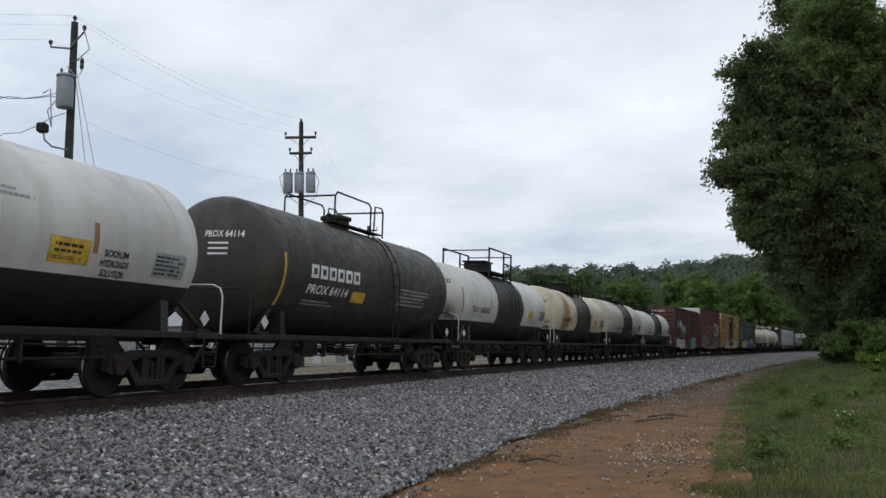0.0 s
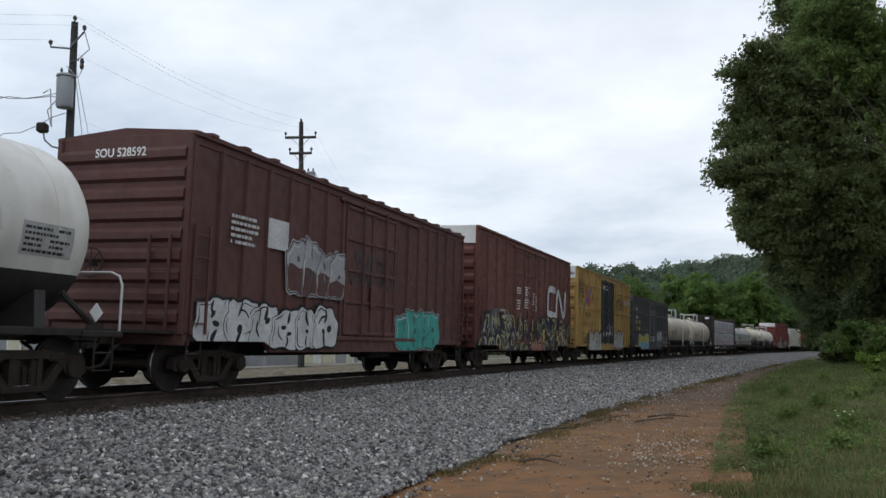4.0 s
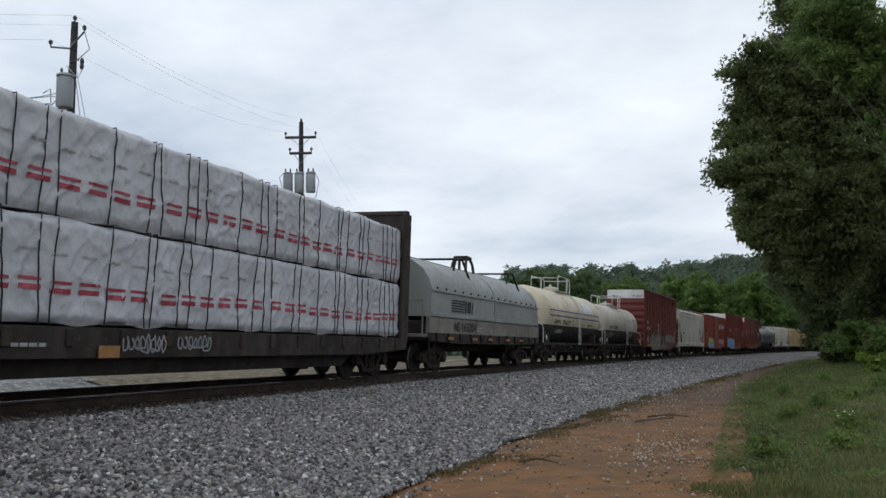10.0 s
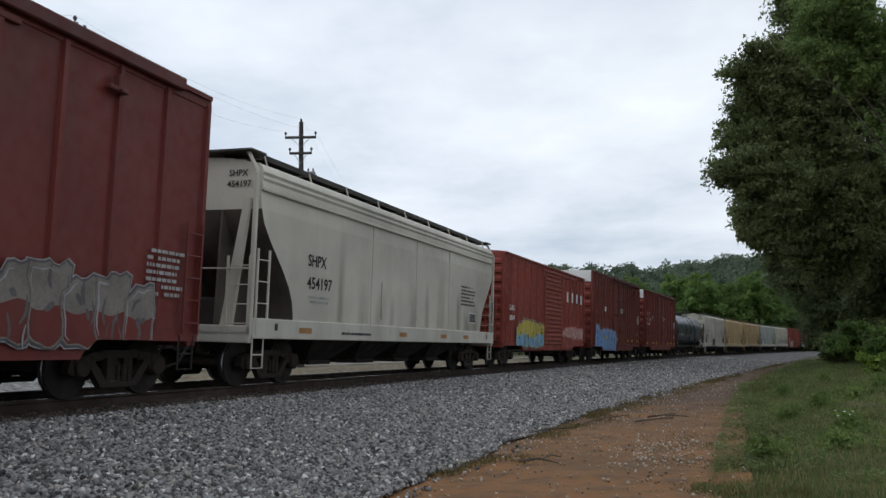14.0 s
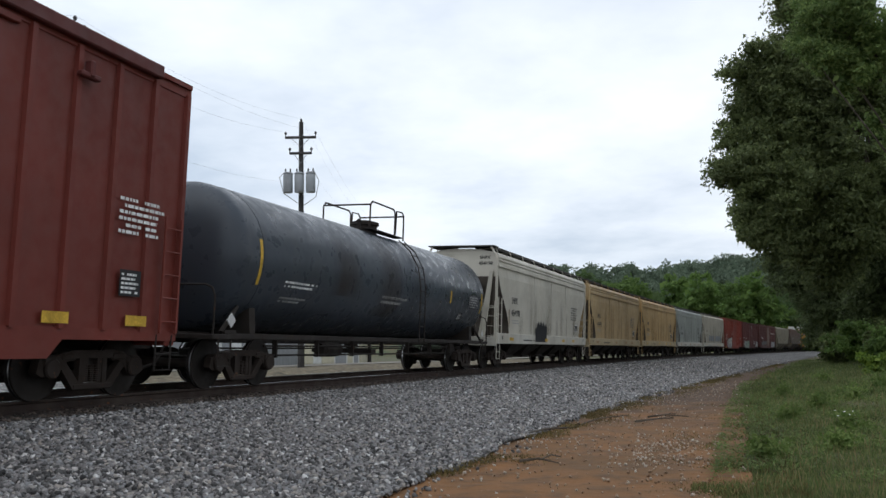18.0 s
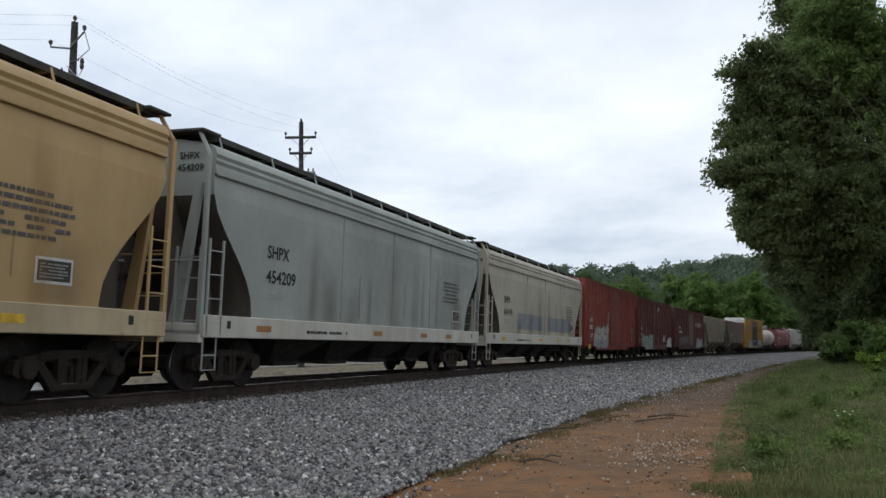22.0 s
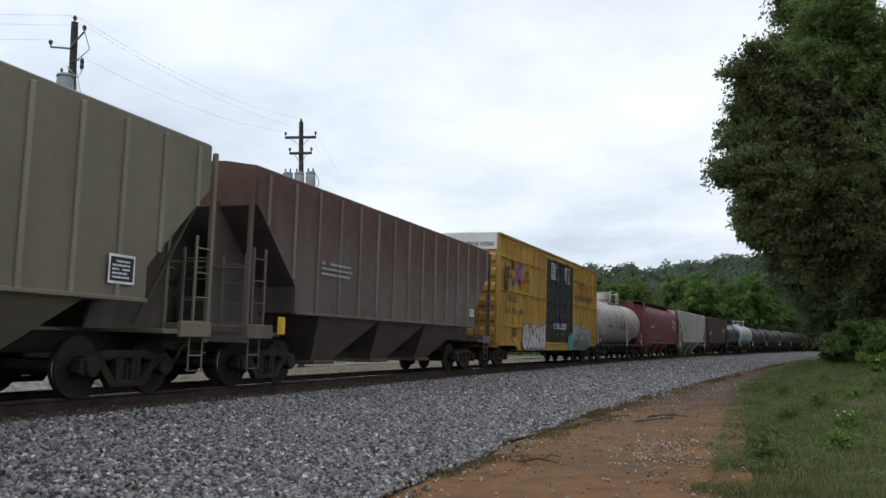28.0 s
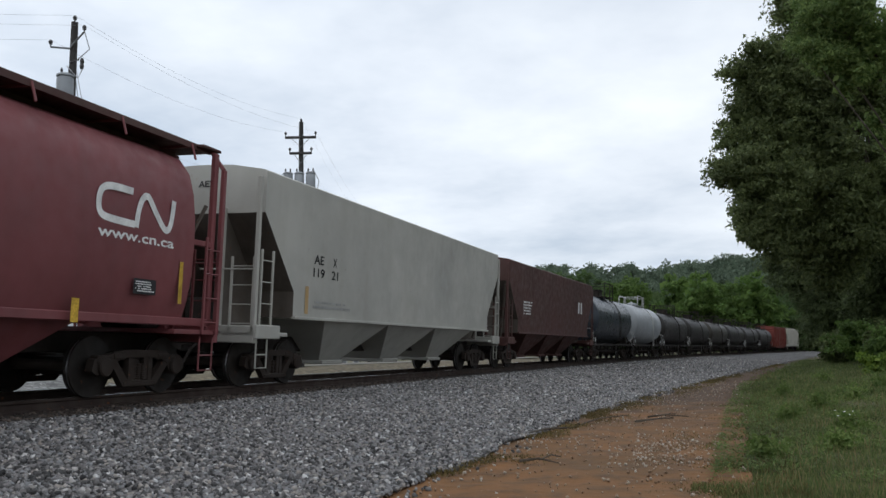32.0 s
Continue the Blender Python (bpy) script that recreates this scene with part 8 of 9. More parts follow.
# ---- plants ----
def leaf_material(name, dark, light, rough=0.55):
    """Leaves of many greens, each leaf its own, with a little light through them."""
    mat, nt, b, N, Lk = nodes_of(name)
    geo = N("ShaderNodeNewGeometry")
    col = ramp_node(nt, geo.outputs["Random Per Island"], [(0.0, dark), (0.6, tuple((p + q) / 2 for p, q in zip(dark, light))), (1.0, light)])
    big = ramp_node(nt, noise_node(nt, 0.35, 3, seed=False), [(0.35, 0.75), (0.65, 1.2)])
    Lk(mix_node(nt, 1.0, col, big, "MULTIPLY"), b.inputs["Base Color"])
    b.inputs["Roughness"].default_value = rough
    b.inputs["Specular IOR Level"].default_value = 0.25
    tr, mx = N("ShaderNodeBsdfTranslucent"), N("ShaderNodeMixShader")
    Lk(mix_node(nt, 1.0, col, big, "MULTIPLY"), tr.inputs["Color"])
    mx.inputs[0].default_value = 0.5
    Lk(b.outputs[0], mx.inputs[1]); Lk(tr.outputs[0], mx.inputs[2])
    Lk(mx.outputs[0], nt.nodes["Material Output"].inputs["Surface"])
    return mat


M_LEAF = leaf_material("broad_leaves", (0.082, 0.108, 0.046), (0.21, 0.25, 0.10))
# A darker copy of the broad leaves, with the row's inner shade in its colour.
M_LEAF_SHADED = leaf_material("shade_darkened_leaves", (0.058, 0.078, 0.034), (0.125, 0.16, 0.066))
M_LEAF_LIGHT = leaf_material("light_green_leaves", (0.08, 0.145, 0.035), (0.175, 0.26, 0.07))
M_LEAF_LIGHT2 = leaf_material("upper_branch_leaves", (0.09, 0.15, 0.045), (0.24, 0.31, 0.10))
# Hill leaves are paled and greyed: the haze of distance put into their colour.
M_LEAF_FAR = leaf_material("hazy_far_woodland_leaves", (0.11, 0.15, 0.105), (0.19, 0.24, 0.165), 0.8)
M_LEAF_MID = leaf_material("woodland_leaves", (0.065, 0.11, 0.04), (0.135, 0.195, 0.075), 0.7)
M_BUSH = leaf_material("bush_leaves", (0.07, 0.13, 0.02), (0.22, 0.30, 0.05))
M_GRASS = leaf_material("grass_blades", (0.06, 0.10, 0.03), (0.21, 0.235, 0.09), 0.7)
M_CLOVER = leaf_material("weed_leaves", (0.08, 0.135, 0.03), (0.20, 0.26, 0.08), 0.6)
M_STRAW = leaf_material("dry_grass_blades", (0.16, 0.13, 0.06), (0.32, 0.27, 0.13), 0.8)
M_WEED = leaf_material("brown_green_weeds", (0.075, 0.065, 0.022), (0.20, 0.15, 0.06), 0.8)
M_BARK = plain("grey_brown_bark", (0.085, 0.07, 0.055), 0.9, 0.35, 3.0, 0.6)
M_POLE = plain("weathered_pole_wood", (0.05, 0.047, 0.045), 0.9, 0.3, 2.0, 0.4)


def quads_mesh(name, c, u, w, mat):
    """Many small leaves as kites: places c, length ways u and width ways w, all arrays of n x 3."""
    n = len(c)
    v = np.empty((n, 4, 3))
    v[:, 0], v[:, 1], v[:, 2], v[:, 3] = c - u, c + w - u * 0.1, c + u, c - w - u * 0.1
    me = bpy.data.meshes.new(name)
    me.vertices.add(4 * n); me.loops.add(4 * n); me.polygons.add(n)
    me.vertices.foreach_set("co", v.astype(np.float32).ravel())
    me.loops.foreach_set("vertex_index", np.arange(4 * n, dtype=np.int32))
    me.polygons.foreach_set("loop_start", np.arange(0, 4 * n, 4, dtype=np.int32))
    me.materials.append(mat)
    me.update(calc_edges=True)
    return me


def rand_dirs(rng, n):
    d = rng.normal(size=(n, 3))
    return d / np.linalg.norm(d, axis=1)[:, None]


def leaf_cloud(rng, blobs, count, size, clump=0.55, per=34, hang=0.35):
    """Leaves in tight clumps over the outsides of round masses (x, y, z, radius), with coarser leaves to fill their insides."""
    blobs = np.array(blobs, float)
    area = blobs[:, 3] ** 2
    nc = max(1, count // per)
    pick = rng.choice(len(blobs), nc, p=area / area.sum())
    d = rand_dirs(rng, nc)
    d[:, 2] *= 0.85
    cc = blobs[pick, :3] + d * (blobs[pick, 3] * rng.uniform(0.72, 1.0, nc) * (1 + 0.12 * np.sin(d[:, 0] * 7 + pick) * np.cos(d[:, 2] * 6)))[:, None]
    n = nc * per
    out = np.repeat(d, per, 0)
    spread_ = rng.normal(size=(n, 3)) * clump * np.array([1, 1, 0.5]) * np.repeat(rng.uniform(0.5, 1.2, nc), per)[:, None]
    spread_ += out * (np.abs(rng.normal(size=n)) * clump * 0.5)[:, None]
    c = np.repeat(cc, per, 0) + np.clip(spread_, -2.0 * clump, 2.0 * clump)
    u = rand_dirs(rng, n) + out * 0.5
    u[:, 2] -= hang
    u /= np.linalg.norm(u, axis=1)[:, None] + 1e-9
    w = np.cross(u, rand_dirs(rng, n))
    w /= np.linalg.norm(w, axis=1)[:, None] + 1e-9
    s = size * rng.uniform(0.6, 1.3, n)
    m = n // 6
    pk = rng.choice(len(blobs), m, p=area / area.sum())
    ci = blobs[pk, :3] + rand_dirs(rng, m) * (blobs[pk, 3] * rng.uniform(0.2, 0.72, m))[:, None]
    ui = rand_dirs(rng, m)
    wi = np.cross(ui, rand_dirs(rng, m))
    wi /= np.linalg.norm(wi, axis=1)[:, None] + 1e-9
    si = size * 1.9 * rng.uniform(0.7, 1.3, m)
    return np.concatenate([c, ci]), np.concatenate([u * s[:, None], ui * si[:, None]]), np.concatenate([w * (s * 0.42)[:, None], wi * (si * 0.6)[:, None]]), cc


def tree(label, base, blobs, count, size, mat, seed, trunk_r=0.28, category="tree", clump=0.55, limbs=14, per=70, lobes=0):
    """A tapered trunk with limbs under a crown of leaf clumps; lobes: smaller round masses on each large one."""
    rng = np.random.default_rng(seed)
    if lobes:
        more = []
        for x, y, z, r in blobs:
            more.append((x, y, z, r * 0.8))
            for d in rand_dirs(rng, lobes):
                q = r * rng.uniform(0.55, 0.85)
                more.append((x + d[0] * q, y + d[1] * q, z + d[2] * q, r * rng.uniform(0.22, 0.42)))
        blobs = more
    bz = float(ground_z(base[0], base[1])[0])
    t = thing("tree" if category == "tree" else "bush", label, category, "trees beside the track" if category == "tree" else "")
    c, u, w, cc = leaf_cloud(rng, blobs, count, size, clump, per)
    part("crown", quads_mesh("crown", c, u, w, mat), None, t)
    mid = np.average(np.array(blobs)[:, :3], axis=0, weights=np.array(blobs)[:, 3])
    top = np.array(blobs)[:, 2].max()
    pts = [(base[0], base[1], bz - 0.3)]
    for k in (0.3, 0.55, 0.8, 1.0):
        pts.append((base[0] + (mid[0] - base[0]) * k * 0.7 + rng.uniform(-0.2, 0.2), base[1] + (mid[1] - base[1]) * k * 0.7, bz + (top - bz) * k))
    part("trunk", Geo().tube(pts, trunk_r, 9, r2=trunk_r * 0.25), M_BARK, t, smooth=60)
    ends = cc[rng.choice(len(cc), min(limbs, len(cc)), replace=False)]
    for e in ends:
        k = rng.uniform(0.25, 0.8)
        a = np.array(pts[0]) + (np.array(pts[-1]) - np.array(pts[0])) * k
        a[:2] = np.array([np.interp(a[2], [p[2] for p in pts], [p[i] for p in pts]) for i in (0, 1)])
        m = (a + e) / 2 + np.array([0, 0, 0.4])
        part("limb", Geo().tube([tuple(a), tuple(m), tuple(e)], trunk_r * 0.3, 5, r2=0.02), M_BARK, t)
    return t


def build_near_trees():
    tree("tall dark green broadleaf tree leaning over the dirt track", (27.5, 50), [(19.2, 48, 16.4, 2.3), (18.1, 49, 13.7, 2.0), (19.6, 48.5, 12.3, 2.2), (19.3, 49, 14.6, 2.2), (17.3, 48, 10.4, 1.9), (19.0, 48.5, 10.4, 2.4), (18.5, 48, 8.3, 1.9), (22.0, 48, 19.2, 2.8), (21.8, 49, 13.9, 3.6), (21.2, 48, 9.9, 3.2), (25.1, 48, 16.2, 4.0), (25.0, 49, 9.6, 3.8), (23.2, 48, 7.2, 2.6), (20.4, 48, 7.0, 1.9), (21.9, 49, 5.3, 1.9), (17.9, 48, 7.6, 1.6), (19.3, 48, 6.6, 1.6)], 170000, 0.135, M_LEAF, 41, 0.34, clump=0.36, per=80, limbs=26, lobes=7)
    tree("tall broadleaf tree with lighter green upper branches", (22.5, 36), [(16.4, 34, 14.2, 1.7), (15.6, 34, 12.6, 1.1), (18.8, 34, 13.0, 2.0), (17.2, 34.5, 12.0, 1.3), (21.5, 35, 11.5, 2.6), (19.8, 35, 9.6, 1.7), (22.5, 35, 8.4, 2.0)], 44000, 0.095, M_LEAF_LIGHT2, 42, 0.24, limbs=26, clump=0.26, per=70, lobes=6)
    tree("dark broadleaf tree in the row beside the track", (35.5, 74), [(31.0, 75, 7.9, 2.7), (34.3, 75, 5.0, 4.0), (33.6, 75, 3.4, 2.2), (34.6, 75, 1.7, 2.2), (37.5, 75, 7.6, 5.4), (38.6, 75, 2.7, 4.0), (35, 76, 12, 4)], 80000, 0.16, M_LEAF_SHADED, 43, 0.3, clump=0.4, lobes=5)
    tree("dark broadleaf tree deep in the row", (32.5, 56), [(29.5, 55, 15.8, 5.2), (30.3, 55, 7.5, 5.0), (28.6, 56, 4.3, 2.8), (33, 57, 3.0, 3.5)], 80000, 0.15, M_LEAF_SHADED, 44, 0.3, clump=0.4, lobes=5)
    tree("dark broadleaf tree far along the row", (46, 98), [(42, 99, 9.5, 4), (46, 98, 6, 5), (44, 97, 3, 3.2), (48, 98, 13, 5)], 26000, 0.3, M_LEAF_SHADED, 45, 0.3)
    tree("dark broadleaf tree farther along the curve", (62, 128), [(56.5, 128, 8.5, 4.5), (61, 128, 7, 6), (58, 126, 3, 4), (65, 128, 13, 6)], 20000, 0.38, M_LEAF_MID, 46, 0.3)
    for i, (x, y, z, r) in enumerate(((32.2, 70, 0.4, 1.1), (34.0, 71, 0.9, 1.5), (35.6, 70, 0.9, 1.8), (37.4, 71, 1.1, 2.0), (28.5, 60, 0.9, 1.5), (29.0, 64, 0.6, 1.3), (25.0, 48, 0.6, 1.2), (27.5, 52, 0.9, 1.6))):
        tree("leafy dark green bush at the edge of the trees", (x, y), [(x, y, z, r), (x + r * 0.6, y, z - 0.4, r * 0.7)], 3200, 0.16, M_LEAF if i % 2 else M_LEAF_LIGHT, 60 + i, 0.05, "bush", 0.3, 5)
    for i, (x, y, r) in enumerate(((18.9, 38, 0.75), (19.8, 38.6, 0.6), (20.2, 37, 0.5))):
        tree("bright yellow-green bush in the grass", (x, y), [(x, y, -0.35, r), (x + 0.3, y, -0.6, r * 0.7)], 1600, 0.085, M_BUSH, 80 + i, 0.03, "bush", 0.16, 4)


def build_far_woods():
    rng = np.random.default_rng(5)
    # wooded hill
    ridge_x = (-120, 10, 35, 55, 90, 128, 165, 215, 330, 600)
    ridge_z = (3, 14, 37.5, 37.5, 37, 38, 42, 47, 60, 68)
    P = []
    for k in range(14):
        y = 300 + k * 26
        q = min(1.0, k / 6)
        q = q * q * (3 - 2 * q)
        P.append([(x * y / 450 if x > 0 else x, y, -1 + float(np.interp(x, ridge_x, ridge_z)) * q) for x in range(-120, 620, 20)])
    tagged(part("hill", Geo().grid(P), M_SOIL, smooth=80), "wooded hill behind the railway", "hill", kind="structure")
    C, U, W = [], [], []
    for _ in range(1500):
        k = rng.uniform(0.0, 6.5)
        y = 300 + k * 26
        x0 = rng.uniform(-20, 330)
        q = min(1.0, k / 6); q = q * q * (3 - 2 * q)
        x = x0 * y / 450
        z = -1 + np.interp(x0, ridge_x, ridge_z) * q
        hgt, r = rng.uniform(4, 12), rng.uniform(2.4, 5.2)
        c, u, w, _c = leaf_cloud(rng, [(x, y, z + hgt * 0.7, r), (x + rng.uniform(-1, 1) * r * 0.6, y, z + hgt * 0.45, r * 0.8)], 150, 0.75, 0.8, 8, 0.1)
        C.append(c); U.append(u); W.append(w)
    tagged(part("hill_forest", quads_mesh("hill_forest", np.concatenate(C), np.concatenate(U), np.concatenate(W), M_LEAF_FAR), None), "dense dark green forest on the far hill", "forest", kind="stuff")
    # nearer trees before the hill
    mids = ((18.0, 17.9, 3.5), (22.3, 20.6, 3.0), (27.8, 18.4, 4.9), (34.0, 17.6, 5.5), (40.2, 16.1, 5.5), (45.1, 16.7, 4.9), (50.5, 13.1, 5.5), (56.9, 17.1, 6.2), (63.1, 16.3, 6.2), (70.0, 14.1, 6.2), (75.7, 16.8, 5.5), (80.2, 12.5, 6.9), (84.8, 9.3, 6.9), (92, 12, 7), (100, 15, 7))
    for i, (x, z, r) in enumerate(mids):
        k = 0.92 + 0.16 * ((i * 7) % 5) / 4
        y = 210 * k
        light = i in (7, 8, 5, 10)
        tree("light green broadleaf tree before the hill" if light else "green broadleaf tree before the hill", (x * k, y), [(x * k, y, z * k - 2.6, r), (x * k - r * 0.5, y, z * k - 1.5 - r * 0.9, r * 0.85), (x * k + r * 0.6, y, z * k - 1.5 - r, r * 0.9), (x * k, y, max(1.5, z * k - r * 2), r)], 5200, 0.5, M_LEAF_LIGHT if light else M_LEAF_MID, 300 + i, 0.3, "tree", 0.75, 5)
    C, U, W = [], [], []
    for _ in range(240):
        s = rng.uniform(110, 420)
        lat = rng.uniform(14, 40)
        x, y, _t = track(s, lat)
        r = rng.uniform(3, 5.5)
        z = rng.uniform(1.5, 4 + 0.012 * s)
        c, u, w, _c = leaf_cloud(rng, [(float(x), float(y), z, r), (float(x), float(y), z * 0.4, r)], 260, 0.55, 0.7, 12, 0.1)
        C.append(c); U.append(u); W.append(w)
    for _ in range(170):
        s = rng.uniform(130, 420)
        lat = rng.uniform(-70, -28)
        x, y, _t = track(s, lat)
        if x < 12 + 0.03 * y:
            continue
        r = rng.uniform(3, 5)
        c, u, w, _c = leaf_cloud(rng, [(float(x), float(y), r * 0.9, r), (float(x), float(y), r * 1.6, r * 0.8)], 240, 0.55, 0.7, 12, 0.1)
        C.append(c); U.append(u); W.append(w)
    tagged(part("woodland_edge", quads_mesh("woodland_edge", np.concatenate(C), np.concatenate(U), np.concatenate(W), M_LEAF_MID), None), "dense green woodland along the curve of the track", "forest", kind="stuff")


def build_grass():
    """Blades in tufts beyond the dirt track, thinning at its edge, with some dry stalks."""
    rng = np.random.default_rng(11)
    def blades(n, s_rng, lat_rng, hmin, hmax, wd, keep):
        s = s_rng[0] + (s_rng[1] - s_rng[0]) * rng.random(n) ** 1.5
        lat = lat_rng[0] + (lat_rng[1] - lat_rng[0]) * rng.random(n) ** 1.15
        tuft = np.array([noise.noise((a * 0.9, b * 0.9, 2.0)) + 0.5 * noise.noise((a * 3, b * 3, 5.0)) for a, b in zip(s, lat)])
        ok = tuft + (lat - 10.1 - 0.032 * np.clip(s - 14, 0, 46)) * 1.1 > keep + rng.uniform(-0.3, 0.3, n)
        s, lat, tuft = s[ok], lat[ok], tuft[ok]
        x, y, _t = track(s, lat)
        z = np.interp(lat, GROUND_LAT, GROUND_Z)
        m = len(s)
        a = rng.uniform(0, 2 * np.pi, m)
        h = rng.uniform(hmin, hmax, m) * (0.75 + 0.5 * np.clip(tuft + 0.5, 0, 1)) * np.clip(0.45 + (lat - 10.0) * 0.5, 0.45, 1.0)
        lean = rng.uniform(0.1, 0.7, m)
        u = np.stack([np.cos(a) * lean * h, np.sin(a) * lean * h, h], 1) / 2
        w = np.stack([-np.sin(a), np.cos(a), np.zeros(m)], 1) * (wd * (0.7 + 0.6 * rng.random(m)))[:, None]
        return np.stack([x, y, z], 1) + u, u, w
    c, u, w = blades(120000, (-1.5, 24), (9.8, 16), 0.03, 0.10, 0.005, 0.05)
    c2, u2, w2 = blades(70000, (18, 95), (9.9, 26), 0.08, 0.2, 0.013, -0.1)
    tagged(part("grass", quads_mesh("grass", np.concatenate([c, c2]), np.concatenate([u, u2]), np.concatenate([w, w2]), M_GRASS), None), "short green grass with weeds beside the dirt track", "grass", kind="stuff")
    n = 7000
    ps, pl = 28 * rng.random(n) ** 1.3, 10.0 + 6 * rng.random(n) ** 1.3
    lump = np.array([noise.noise((a * 0.8, b * 0.8, 6.0)) for a, b in zip(ps, pl)])
    ps, pl = ps[lump > -0.12], pl[lump > -0.12]
    n = len(ps)
    x, y, _t = track(np.repeat(ps, 9), np.repeat(pl, 9))
    a, q = rng.uniform(0, 6.28, 9 * n), rng.uniform(0.01, 0.09, 9 * n)
    z = np.interp(np.repeat(pl, 9), GROUND_LAT, GROUND_Z) + rng.uniform(0.02, 0.13, 9 * n)
    u = np.stack([np.cos(a), np.sin(a), rng.uniform(-0.3, 0.6, 9 * n)], 1) * rng.uniform(0.014, 0.04, 9 * n)[:, None]
    w = np.stack([-np.sin(a), np.cos(a), 0 * a], 1) * rng.uniform(0.007, 0.016, 9 * n)[:, None]
    tagged(part("clover", quads_mesh("clover", np.stack([x + q * np.cos(a), y + q * np.sin(a), z], 1), u, w, M_CLOVER), None), "small broad-leaved weeds among the grass", "weeds", kind="stuff")
    c, u, w = blades(9000, (-1.5, 40), (9.9, 18), 0.08, 0.26, 0.004, 0.1)
    tagged(part("dry_stalks", quads_mesh("dry_stalks", c, u, w, M_STRAW), None), "dry straw-coloured grass stalks", "dry grass", kind="stuff")
    c, u, w = blades(22000, (-1, 45), (9.1, 10.9), 0.03, 0.1, 0.005, -0.75)
    tagged(part("weeds", quads_mesh("weeds", c, u, w, M_WEED), None), "brown withered grass along the edge of the dirt track", "weeds", kind="stuff")
    # low growth along the foot of the ballast
    n = 40000
    s = rng.uniform(-1, 70, n)
    lat = np.array([toe(a) for a in s]) + np.abs(rng.normal(0.0, 0.45, n)) - 0.05
    tuft = np.array([noise.noise((a * 0.5, b * 1.2, 7.0)) for a, b in zip(s, lat)])
    ok = tuft > -0.05 + 0.25 * (s < 4)
    s, lat = s[ok], lat[ok]
    x, y, _t = track(s, lat)
    a, h = rng.uniform(0, 6.28, len(s)), rng.uniform(0.02, 0.075, len(s))
    u = np.stack([np.cos(a) * h, np.sin(a) * h, h], 1) / 2
    w = np.stack([-np.sin(a), np.cos(a), 0 * a], 1) * 0.006
    tagged(part("weeds", quads_mesh("weeds", np.stack([x, y, 0 * x - 0.84], 1) + u, u, w, M_WEED), None), "low dry weeds along the foot of the ballast", "weeds", kind="stuff")
    # leafy weed clumps, some with small white flowers
    flower = plain("white_petals", (0.7, 0.7, 0.68), 0.6, 0.1, 9.0, 0.0)
    for i, (sx, lt, r) in enumerate(((6.0, 12.0, 0.34), (2.2, 10.6, 0.24), (4.3, 12.6, 0.3), (3.2, 11.6, 0.22), (9.5, 13.5, 0.4), (8.2, 11.2, 0.26), (11.5, 12.0, 0.34), (15, 13, 0.45), (17.5, 11.4, 0.35), (20, 14.2, 0.55), (24, 15, 0.6), (28, 13, 0.5))):
        x, y, _t = track(sx, lt)
        x, y = float(x), float(y)
        z = float(ground_z(x, y)[0])
        t = thing("weed_clump", "leafy green weed clump in the grass", "weed")
        c, u, w, _c = leaf_cloud(rng, [(x, y, z + r * 0.4, r * 0.8)], 420, 0.04, 0.09, 12, -0.2)
        part("leaves", quads_mesh("leaves", c, u, w, M_CLOVER), None, t)
        part("stem", Geo().tube([(x, y, z - 0.05), (x + 0.02, y, z + r * 0.9)], 0.008, 5), M_BARK, t)
        if i == 0:
            for k in range(9):
                a, q = rng.uniform(0, 6.28), rng.uniform(0.05, r)
                part("flower", Geo().lathe([(0, 0.004), (0.004, 0.022), (0.01, 0.004)], "z", (x + q * math.cos(a), y + q * math.sin(a), z + r * rng.uniform(0.7, 1.1)), 7), flower, t)


# ---- loose stones ----
def stone_material(name, stops, rough=0.85):
    mat, nt, b, N, Lk = nodes_of(name)
    geo = N("ShaderNodeNewGeometry")
    col = ramp_node(nt, geo.outputs["Random Per Island"], stops)
    f = ramp_node(nt, noise_node(nt, 30.0, 4, seed=False), [(0.3, 0.8), (0.7, 1.15)])
    Lk(mix_node(nt, 1.0, col, f, "MULTIPLY"), b.inputs["Base Color"])
    b.inputs["Roughness"].default_value = rough
    return mat


CUBE_F = np.array([(0, 1, 3, 2), (4, 6, 7, 5), (0, 4, 5, 1), (2, 3, 7, 6), (0, 2, 6, 4), (1, 5, 7, 3)])


